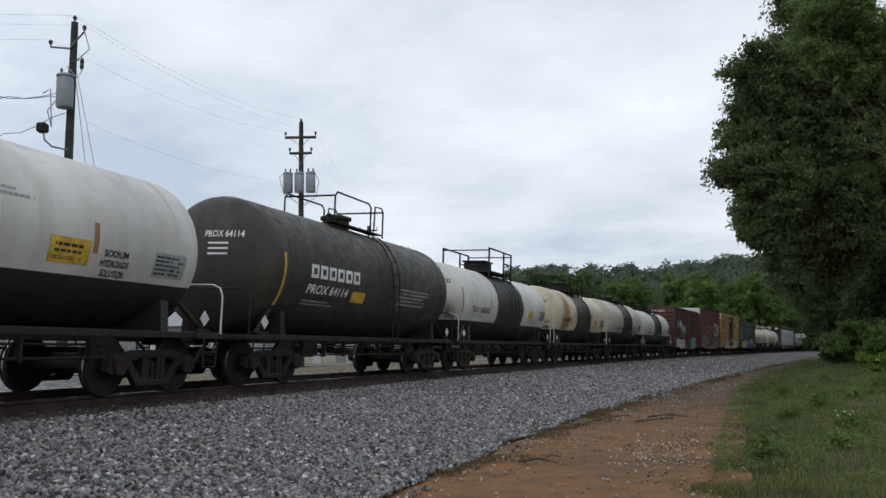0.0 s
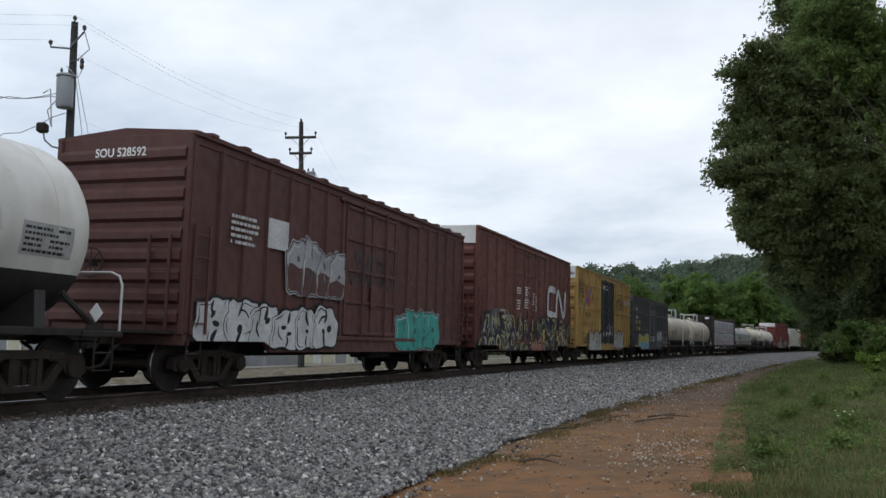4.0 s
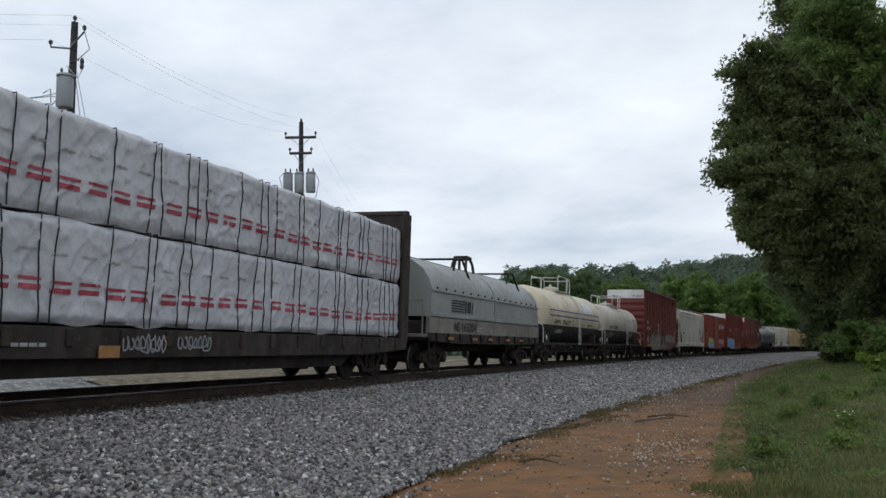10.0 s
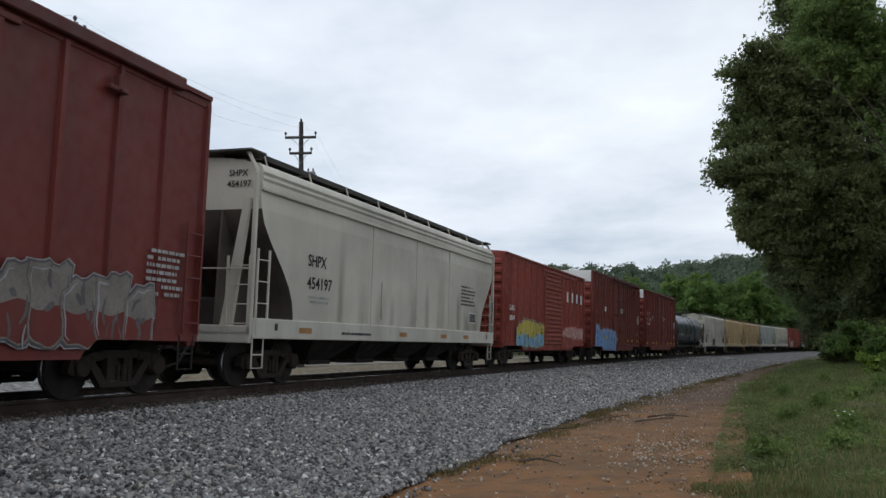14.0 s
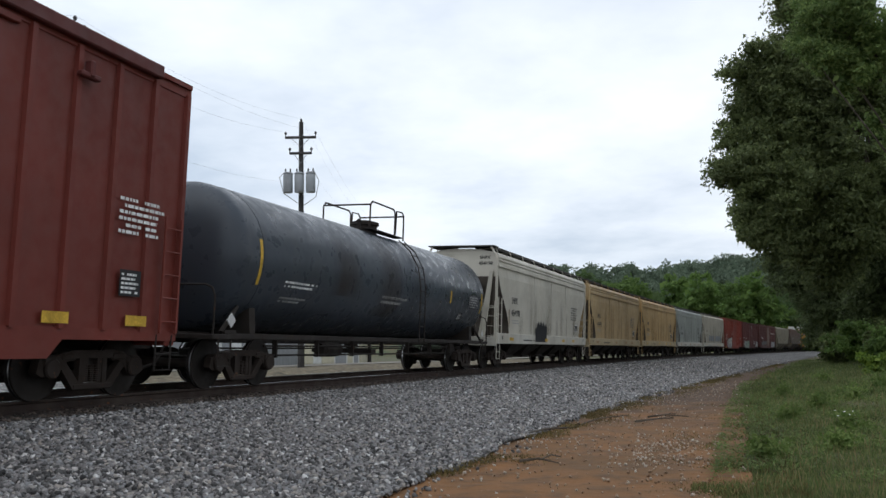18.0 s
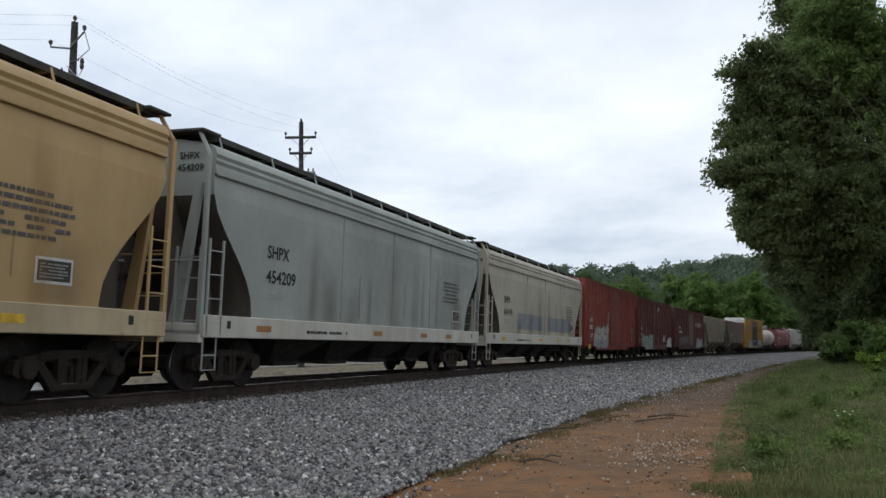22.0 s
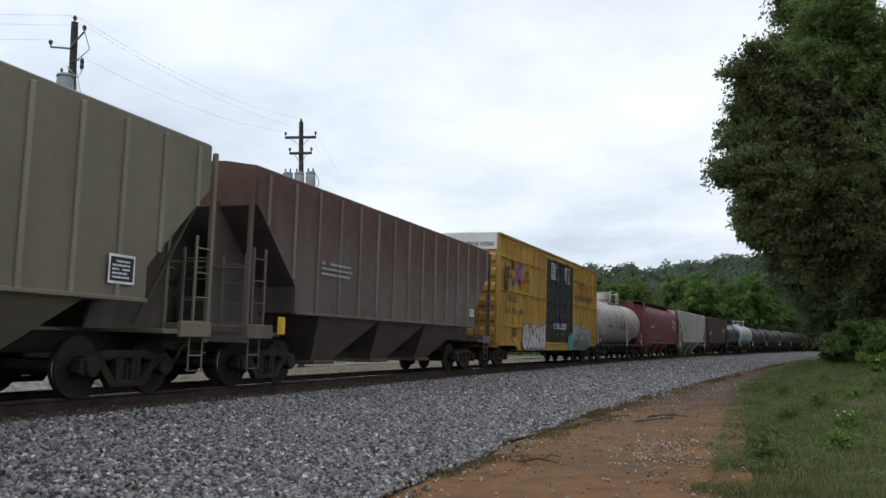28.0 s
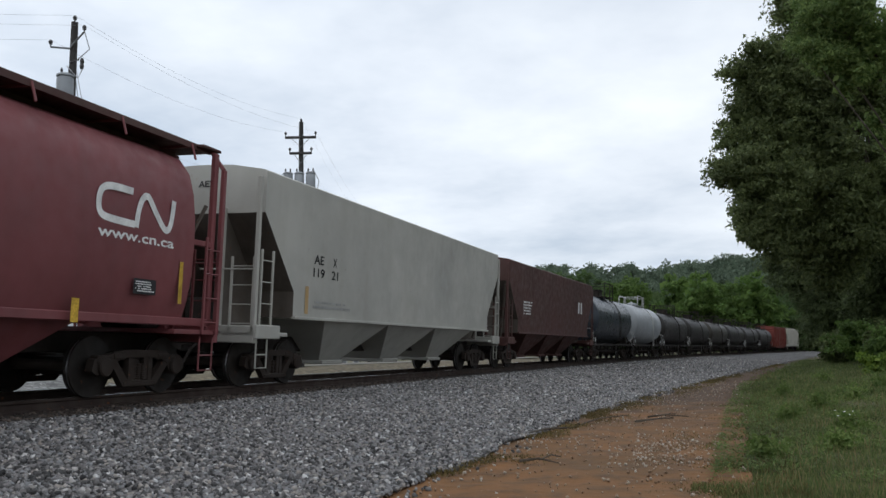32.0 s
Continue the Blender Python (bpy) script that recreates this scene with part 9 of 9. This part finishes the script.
def stones_mesh(name, pos, size, rng, mat, flat=0.7):
    n = len(pos)
    corner = np.array([(x, y, z) for x in (-1, 1) for y in (-1, 1) for z in (-1, 1)], float)
    v = corner[None] * rng.uniform(0.35, 1.0, (n, 8, 3)) * 0.62
    v[:, :, 2] *= flat
    q = rng.normal(size=(n, 4)); q /= np.linalg.norm(q, axis=1)[:, None]
    a, b, c, d = q.T
    R = np.stack([np.stack([1 - 2 * (c * c + d * d), 2 * (b * c - a * d), 2 * (b * d + a * c)], 1), np.stack([2 * (b * c + a * d), 1 - 2 * (b * b + d * d), 2 * (c * d - a * b)], 1), np.stack([2 * (b * d - a * c), 2 * (c * d + a * b), 1 - 2 * (b * b + c * c)], 1)], 1)
    v = np.einsum("nij,nkj->nki", R, v) * size[:, None, None] + pos[:, None, :]
    me = bpy.data.meshes.new(name)
    f = (CUBE_F[None] + (np.arange(n) * 8)[:, None, None]).reshape(-1)
    me.vertices.add(8 * n); me.loops.add(24 * n); me.polygons.add(6 * n)
    me.vertices.foreach_set("co", v.astype(np.float32).ravel())
    me.loops.foreach_set("vertex_index", f.astype(np.int32))
    me.polygons.foreach_set("loop_start", np.arange(0, 24 * n, 4, dtype=np.int32))
    me.materials.append(mat)
    me.update(calc_edges=True)
    return me


def build_stones():
    rng = np.random.default_rng(23)
    grey = stone_material("crushed_granite", [(0.0, (0.022, 0.021, 0.021)), (0.3, (0.095, 0.092, 0.09)), (0.55, (0.20, 0.185, 0.18)), (0.75, (0.235, 0.24, 0.245)), (0.92, (0.32, 0.285, 0.25)), (1.0, (0.62, 0.61, 0.60))])
    tan = stone_material("pale_pebbles", [(0.0, (0.20, 0.11, 0.06)), (0.5, (0.36, 0.27, 0.19)), (1.0, (0.50, 0.46, 0.40))])
    brown = stone_material("rusty_ballast_stone", [(0.0, (0.02, 0.015, 0.012)), (0.6, (0.06, 0.042, 0.032)), (1.0, (0.13, 0.10, 0.08))])
    def on_bed(n, s0, s1, l0, l1, lo, hi, mat, name, label, edge=True):
        s, lat = rng.uniform(s0, s1, n), rng.uniform(l0, l1, n)
        if edge:
            lim = np.array([toe(a) for a in s])
            lat = np.where(lat > lim, lim - np.abs(rng.normal(0, 0.9, n)) + np.abs(rng.normal(0, 0.25, n)) * (rng.random(n) < 0.4), lat)
        x, y, _t = track(s, lat)
        z = np.maximum(ballast_z(lat, s), -0.845) if edge else ballast_z(lat, s)
        size = rng.uniform(lo, hi, n)
        tagged(part(name, stones_mesh(name, np.stack([x, y, z + size * rng.uniform(-0.1, 0.35, n)], 1), size, rng, mat), None), label, "ballast stones", kind="stuff")
    on_bed(72000, -6, 11, 1.5, 7.15, 0.026, 0.06, grey, "ballast_stones", "loose grey crushed stones of the ballast shoulder")
    on_bed(48000, 11, 36, 1.5, 8.6, 0.04, 0.072, grey, "ballast_stones", "loose grey crushed stones farther along the ballast")
    on_bed(34000, 34, 95, 1.5, 10.8, 0.06, 0.11, grey, "ballast_stones", "loose grey crushed stones far along the ballast")
    on_bed(12000, -8, 16, -1.3, 1.45, 0.03, 0.06, brown, "stained_stones", "rust-stained stones between and beside the rails", False)
    # pebbles on the dirt: a thin scatter, and a patch of gravel
    n = 2400
    s, lat = rng.uniform(-3, 30, n), 6.9 + 3.6 * rng.random(n) ** 1.5
    m = 480
    s, lat = np.concatenate([s, rng.normal(2.6, 1.3, m)]), np.concatenate([lat, rng.normal(9.3, 0.36, m)])
    x, y, _t = track(s, lat)
    size = rng.uniform(0.01, 0.035, n + m)
    tagged(part("pebbles", stones_mesh("pebbles", np.stack([x, y, -0.842 + size * 0.2], 1), size, rng, tan), None), "pale pebbles strewn on the dirt track", "pebbles", kind="stuff")
    # fallen sticks
    for i, row in enumerate(([(1.31, 14.45), (1.7, 15.1), (2.3, 15.9), (3.03, 17.32), (3.79, 18.2)], [(4.1, 17.7), (4.5, 17.9), (5.0, 17.95)], [(0.9, 10.9), (1.15, 10.95), (1.4, 10.85)], [(3.6, 16.6), (4.2, 17.0), (4.6, 17.6)])):
        g = Geo().tube([(x, y, -0.80 + 0.03 * math.sin(k * 2.3)) for k, (x, y) in enumerate(row)], 0.022, 6, r2=0.008)
        st = thing("stick", "fallen dry stick lying on the dirt", "stick")
        part("branch", g, M_BARK, st, smooth=60)
        x, y = row[1]
        part("twig", Geo().tube([(x, y, -0.80), (x + 0.18, y + 0.2, -0.76), (x + 0.3, y + 0.26, -0.79)], 0.009, 5), M_BARK, st)


# ---- utility poles and wires ----
M_CAN = paint("grey_transformer_paint", (0.34, 0.36, 0.38), 0.5, 0.3, rust=0.05)
M_WIRE = plain("grey_wire", (0.36, 0.37, 0.39), 0.6, 0.1, 5.0, 0.0)
M_INSUL = plain("brown_porcelain", (0.05, 0.045, 0.045), 0.25, 0.1, 5.0, 0.0)
M_STEEL = plain("galvanised_steel", (0.22, 0.23, 0.24), 0.5, 0.2, 5.0, 0.0, 0.5)


def insulator(parent, x, y, z):
    part("insulator", Geo().lathe([(0, 0.02), (0.08, 0.02), (0.09, 0.06), (0.13, 0.045), (0.15, 0.075), (0.2, 0.05), (0.23, 0.03)], "z", (x, y, z), 10), M_INSUL, parent)


def transformer(parent, x, y, z, h=0.95, r=0.27):
    t = part("transformer", Geo().lathe([(0, r * 0.9), (0.04, r), (h - 0.08, r), (h, r * 0.85)], "z", (x, y, z), 18), M_CAN, parent, "grey cylindrical transformer", smooth=40)
    part("transformer_lid", Geo().lathe([(0, r * 1.05), (0.05, r * 1.05), (0.1, r * 0.7)], "z", (x, y, z + h), 18), M_CAN, t)
    for dx in (-0.12, 0.12):
        part("bushing", Geo().lathe([(0, 0.03), (0.06, 0.05), (0.1, 0.03), (0.16, 0.045), (0.24, 0.015)], "z", (x + dx, y, z + h + 0.06), 8), M_INSUL, t)
    part("hanger", Geo().box(x - 0.05, x + 0.05, y, y + r + 0.15, z + 0.2, z + 0.3).box(x - 0.05, x + 0.05, y, y + r + 0.15, z + h - 0.3, z + h - 0.2), M_STEEL, t)
    return t


def sag(a, b, drop, n=12):
    a, b = Vector(a), Vector(b)
    return [tuple(a.lerp(b, i / n) - Vector((0, 0, drop * 4 * (i / n) * (1 - i / n)))) for i in range(n + 1)]


def wire(a, b, drop, r=0.0032, label="dark overhead wire hung between the poles"):
    tagged(part("overhead_wire", Geo().tube(sag(a, b, drop), r, 5), M_WIRE), label, "wire", "overhead wires")


def build_poles():
    g0 = 0.0
    x, y = -11.58, 26.0
    p = thing("utility_pole", "dark wooden utility pole with transformer, lamp and brackets", "utility pole", "utility poles")
    part("pole", Geo().tube([(x, y, g0 - 0.5), (x, y, 6), (x + 0.06, y, 11.2)], 0.17, 12, r2=0.105), M_POLE, p, smooth=60)
    part("bracket_arm", Geo().tube([(x, y - 0.12, 10.3), (-12.12, y - 0.3, 10.3)], 0.03, 6), M_STEEL, p)
    part("bracket_arm", Geo().tube([(x, y - 0.12, 10.35), (-11.1, y - 0.3, 10.75)], 0.03, 6), M_STEEL, p)
    insulator(p, -12.12, y - 0.3, 10.3); insulator(p, -11.08, y - 0.3, 10.75); insulator(p, x + 0.06, y, 11.2)
    part("fuse_cutout", Geo().tube([(x, y - 0.1, 9.85), (-11.2, y - 0.35, 9.85)], 0.025, 6).lathe([(0, 0.05), (0.08, 0.07), (0.16, 0.05), (0.24, 0.07), (0.34, 0.04)], "z", (-11.1, y - 0.35, 9.55), 10), M_INSUL, p)
    transformer(p, -11.57, y - 0.42, 8.30, 0.98, 0.25)
    lamp = part("flood_lamp", Geo().box(-12.28, -11.98, y - 0.75, y - 0.45, 7.48, 7.78, 0.05), M_UNDER, p, "dark flood lamp on a bracket")
    part("lamp_arm", Geo().tube([(x, y - 0.12, 7.05), (-11.9, y - 0.45, 7.08), (-12.05, y - 0.6, 7.25), (-12.1, y - 0.6, 7.5)], 0.03, 6), M_STEEL, lamp)
    for k, pts in enumerate(([(-11.05, y - 0.35, 9.6), (-11.15, y - 0.5, 9.2), (-11.5, y - 0.5, 9.6)], [(-11.8, y - 0.4, 8.6), (-12.05, y - 0.5, 8.2), (-11.95, y - 0.4, 7.7), (-12.0, y - 0.45, 8.9), (-12.2, y - 0.5, 8.75)], [(-11.08, y - 0.3, 10.8), (-10.9, y - 0.3, 10.2), (-11.2, y - 0.4, 9.85)])):
        part("cable_loop", Geo().tube(pts, 0.018, 5), M_WIRE, p)
    x2, y2 = -7.02, 42.0
    q = thing("utility_pole", "dark wooden utility pole with crossarms and three transformers", "utility pole", "utility poles")
    part("pole", Geo().tube([(x2, y2, g0 - 0.5), (x2, y2, 12.3)], 0.17, 12, r2=0.11), M_POLE, q, smooth=60)
    for z, w in ((11.47, 0.78), (10.66, 0.56)):
        part("crossarm", Geo().box(x2 - w, x2 + w, y2 - 0.22, y2 - 0.12, z - 0.06, z + 0.06, 0.01), M_POLE, q)
        for sx in (-1, 1):
            insulator(q, x2 + sx * w * 0.96, y2 - 0.17, z + 0.06)
            part("arm_brace", Geo().tube([(x2, y2 - 0.14, z - 0.5), (x2 + sx * w * 0.6, y2 - 0.17, z - 0.03)], 0.015, 5), M_STEEL, q)
    insulator(q, x2, y2, 12.25)
    for dx in (-0.58, -0.02, 0.54):
        transformer(q, x2 + dx, y2 - 0.42, 8.62, 0.92, 0.24)
    part("cable_loop", Geo().tube([(x2 + 0.7, y2 - 0.4, 9.7), (x2 + 0.95, y2 - 0.4, 9.2), (x2 + 0.8, y2 - 0.4, 8.4), (x2 + 0.2, y2 - 0.3, 8.0)], 0.02, 5), M_WIRE, q)
    part("cable_loop", Geo().tube([(x2 - 0.7, y2 - 0.4, 9.7), (x2 - 1.0, y2 - 0.4, 9.4), (x2 - 0.8, y2 - 0.4, 8.6), (x2 - 0.1, y2 - 0.3, 8.1)], 0.02, 5), M_WIRE, q)
    far = []
    for xf, yf, zt in ((-6.57, 75.0, 12.0), (-4.61, 95.0, 12.75)):
        f = thing("utility_pole", "distant dark utility pole with a crossarm", "utility pole", "utility poles")
        part("pole", Geo().tube([(xf, yf, g0 - 0.5), (xf, yf, zt)], 0.17, 10, r2=0.11), M_POLE, f, smooth=60)
        part("crossarm", Geo().box(xf - 0.8, xf + 0.8, yf - 0.2, yf - 0.1, zt - 0.5, zt - 0.38, 0.01), M_POLE, f)
        for sx in (-0.75, 0.75):
            insulator(f, xf + sx, yf - 0.15, zt - 0.38)
        far.append((xf, yf, zt))
    a = [(x + 0.06, y, 11.43), (-11.08, y - 0.3, 10.98), (-12.12, y - 0.3, 10.53), (x, y, 8.2)]
    b = [(x2, y2, 12.48), (x2 + 0.75, y2 - 0.17, 11.76), (x2 - 0.75, y2 - 0.17, 11.76), (x2, y2, 9.2)]
    for p0, p1 in zip(a, b):
        wire(p0, p1, 0.5)
    for p0 in a[:3]:
        wire(p0, (p0[0] - 22, p0[1] - 6, p0[2] + 0.6), 0.6)
    for (xa, ya, za), (xb, yb, zb), q in (((x, y, 8.75), (-34, 20, 9.2), 0.09), ((x, y, 8.3), (-34, 30, 3.2), 0.12), ((x, y, 8.9), (-30, 24, 8.4), 0.07)):
        pts = [(xa + (xb - xa) * k / 40, ya + (yb - ya) * k / 40, za + (zb - za) * k / 40 + q * math.sin(k * 1.9) * min(1, k / 3) - 0.5 * math.sin(math.pi * k / 40)) for k in range(41)]
        tagged(part("service_cable", Geo().tube(pts, 0.014, 5), M_WIRE), "slack twisted service cable from the pole", "wire", "overhead wires")
    wire((x + 0.1, y, 9.7), (-10.3, 26.5, 0.0), 0.0, 0.012, "guy wire from the pole to the ground")
    wire((x + 0.1, y, 9.9), (-9.9, 27.5, 0.0), 0.0, 0.01, "guy wire from the pole to the ground")
    for dz, dx in ((12.48, 0), (11.76, 0.75), (11.76, -0.75)):
        wire((x2 + dx, y2, dz), (far[0][0] + dx, far[0][1], far[0][2] - 0.1), 0.5)
        wire((far[0][0] + dx, far[0][1], far[0][2] - 0.1), (far[1][0] + dx, far[1][1], far[1][2] - 0.1), 0.3)


# ---- yard behind the track ----
M_SIDING = plain("grey_metal_siding", (0.23, 0.24, 0.25), 0.55, 0.15, 1.5, 0.1)
M_DOOR_PALE = plain("pale_door_paint", (0.55, 0.56, 0.55), 0.5, 0.1, 2.0, 0.0)
M_ROOF = plain("grey_metal_roof", (0.28, 0.28, 0.28), 0.6, 0.15, 1.5, 0.1)
M_CAB = plain("grey_cabinet", (0.25, 0.27, 0.30), 0.5, 0.15, 3.0, 0.0)
M_CREAMW = plain("cream_wall_panel", (0.50, 0.47, 0.36), 0.6, 0.12, 2.0, 0.1)


M_BOLLARD = plain("faded_yellow_post_paint", (0.36, 0.27, 0.09), 0.6, 0.25, 4.0, 0.0)


def shed(label, x0, x1, y0, y1, h, wall_mat, doors, seed):
    """A low metal building: ribbed front, doors, a shallow roof."""
    b = thing("warehouse", label, "building")
    part("wall", Geo().box(x0, x1, y0, y1, -0.3, h), wall_mat, b)
    part("roof", Geo().prism([(y0 - 0.3, h), (y1 + 0.3, h), ((y0 + y1) / 2, h + (y1 - y0) * 0.12)], "x", x0 - 0.3, x1 + 0.3), M_ROOF, b)
    me = Geo().box(-0.02, 0.02, y0 - 0.03, y0, -0.3, h).mesh("siding_rib", wall_mat)
    x = x0 + 0.3
    while x < x1:
        part("siding_rib", me, None, b, at=(x, 0, 0))
        x += 0.6
    for dx, w, hh, mat in doors:
        d = part("door", Geo().box(dx, dx + w, y0 - 0.09, y0 - 0.03, 0, hh, 0.01), mat, b)
        part("door_frame", Geo().box(dx - 0.08, dx, y0 - 0.12, y0 - 0.03, 0, hh + 0.08).box(dx + w, dx + w + 0.08, y0 - 0.12, y0 - 0.03, 0, hh + 0.08).box(dx - 0.08, dx + w + 0.08, y0 - 0.12, y0 - 0.03, hh, hh + 0.08), M_DOOR_PALE, d)
    return b


def build_yard():
    shed("long grey metal warehouse with pale doors", -34, -10.5, 50.5, 62, 2.5, M_SIDING, ((-25.6, 0.7, 2.1, M_CREAMW), (-20.4, 0.9, 2.0, M_DOOR_PALE), (-17.2, 0.55, 2.0, M_DOOR_PALE), (-15.3, 0.5, 2.1, M_DOOR_PALE), (-13.6, 0.45, 2.1, M_DOOR_PALE), (-12.4, 0.4, 2.1, M_DOOR_PALE)), 1)
    shed("small pale shed beyond the service road", -11.4, -6.8, 70, 76, 1.9, M_CREAMW, ((-10.6, 0.5, 1.5, M_DOOR_PALE), (-8.9, 0.9, 1.6, M_SIDING), (-7.4, 0.35, 1.6, M_SIDING)), 2)
    for x, y, w, h, mat, label in ((-23.2, 47.5, 1.0, 0.42, M_UNDER, "dark low cabinet in the yard"), (-21.2, 47, 0.9, 0.75, M_CAB, "grey electrical cabinet in the yard"), (-19.9, 47.5, 0.8, 0.85, M_CAB, "grey electrical cabinet in the yard"), (-18.9, 48, 0.5, 0.7, M_DOOR_PALE, "pale cabinet in the yard"), (-14.9, 48.5, 0.9, 0.55, M_UNDER, "dark air conditioner box by the wall"), (-16.0, 49, 1.5, 1.1, M_CAB, "grey air handling unit by the wall"), (-12.9, 49, 1.3, 1.0, M_SIDING, "grey air handling unit by the wall")):
        c = thing("utility_cabinet", label, "cabinet", "yard cabinets")
        z = float(ground_z(x, y)[0]) - 0.02
        part("body", Geo().box(x, x + w, y, y + 0.6, z, z + h, 0.03), mat, c)
        part("lid", Geo().box(x - 0.03, x + w + 0.03, y - 0.03, y + 0.63, z + h, z + h + 0.05, 0.015), mat, c)
        part("vent_panel", Geo().box(x + w * 0.15, x + w * 0.85, y - 0.015, y, z + h * 0.3, z + h * 0.75), M_STEEL, c)
    for i, (x, y) in enumerate(((-24.6, 45), (-22.0, 45), (-18.4, 45.5), (-17.9, 46))):
        b = thing("bollard", "yellow guard post standing in the yard", "bollard", "guard posts")
        part("post", Geo().tube([(x, y, -0.2), (x + (0.15 if i == 2 else 0), y, 1.25)], 0.06, 10), M_BOLLARD, b)
        part("cap", Geo().lathe([(0, 0.065), (0.03, 0.065), (0.06, 0.02)], "z", (x + (0.15 if i == 2 else 0), y, 1.24), 10), M_BOLLARD, b)


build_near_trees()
build_far_woods()
build_poles()
build_yard()
build_grass()
build_stones()

# ---- the train runs by at an even pace ----
RUN_T, RUN_S = (0, 8, 16, 24, 32), (0, 138.91, 278.48, 418.93, 559.14)


def pose_on_track(s, half):
    """A car whose trucks stand half before and behind s, leaning with the banked curve."""
    (x0, y0, _), (x1, y1, _) = track(s - half), track(s + half)
    m = Matrix.Translation((float(x0 + x1) / 2, float(y0 + y1) / 2, 0.755 * CANT))
    return m @ Matrix.Rotation(math.atan2(y1 - y0, x1 - x0), 4, "Z") @ Matrix.Rotation(CANT, 4, "X")


def motions():
    for ob, s0, half in MOVERS:
        walk(ob, [(t, pose_on_track(s0 - float(np.interp(t, RUN_T, RUN_S)), half)) for t in range(0, 33)])


motions()
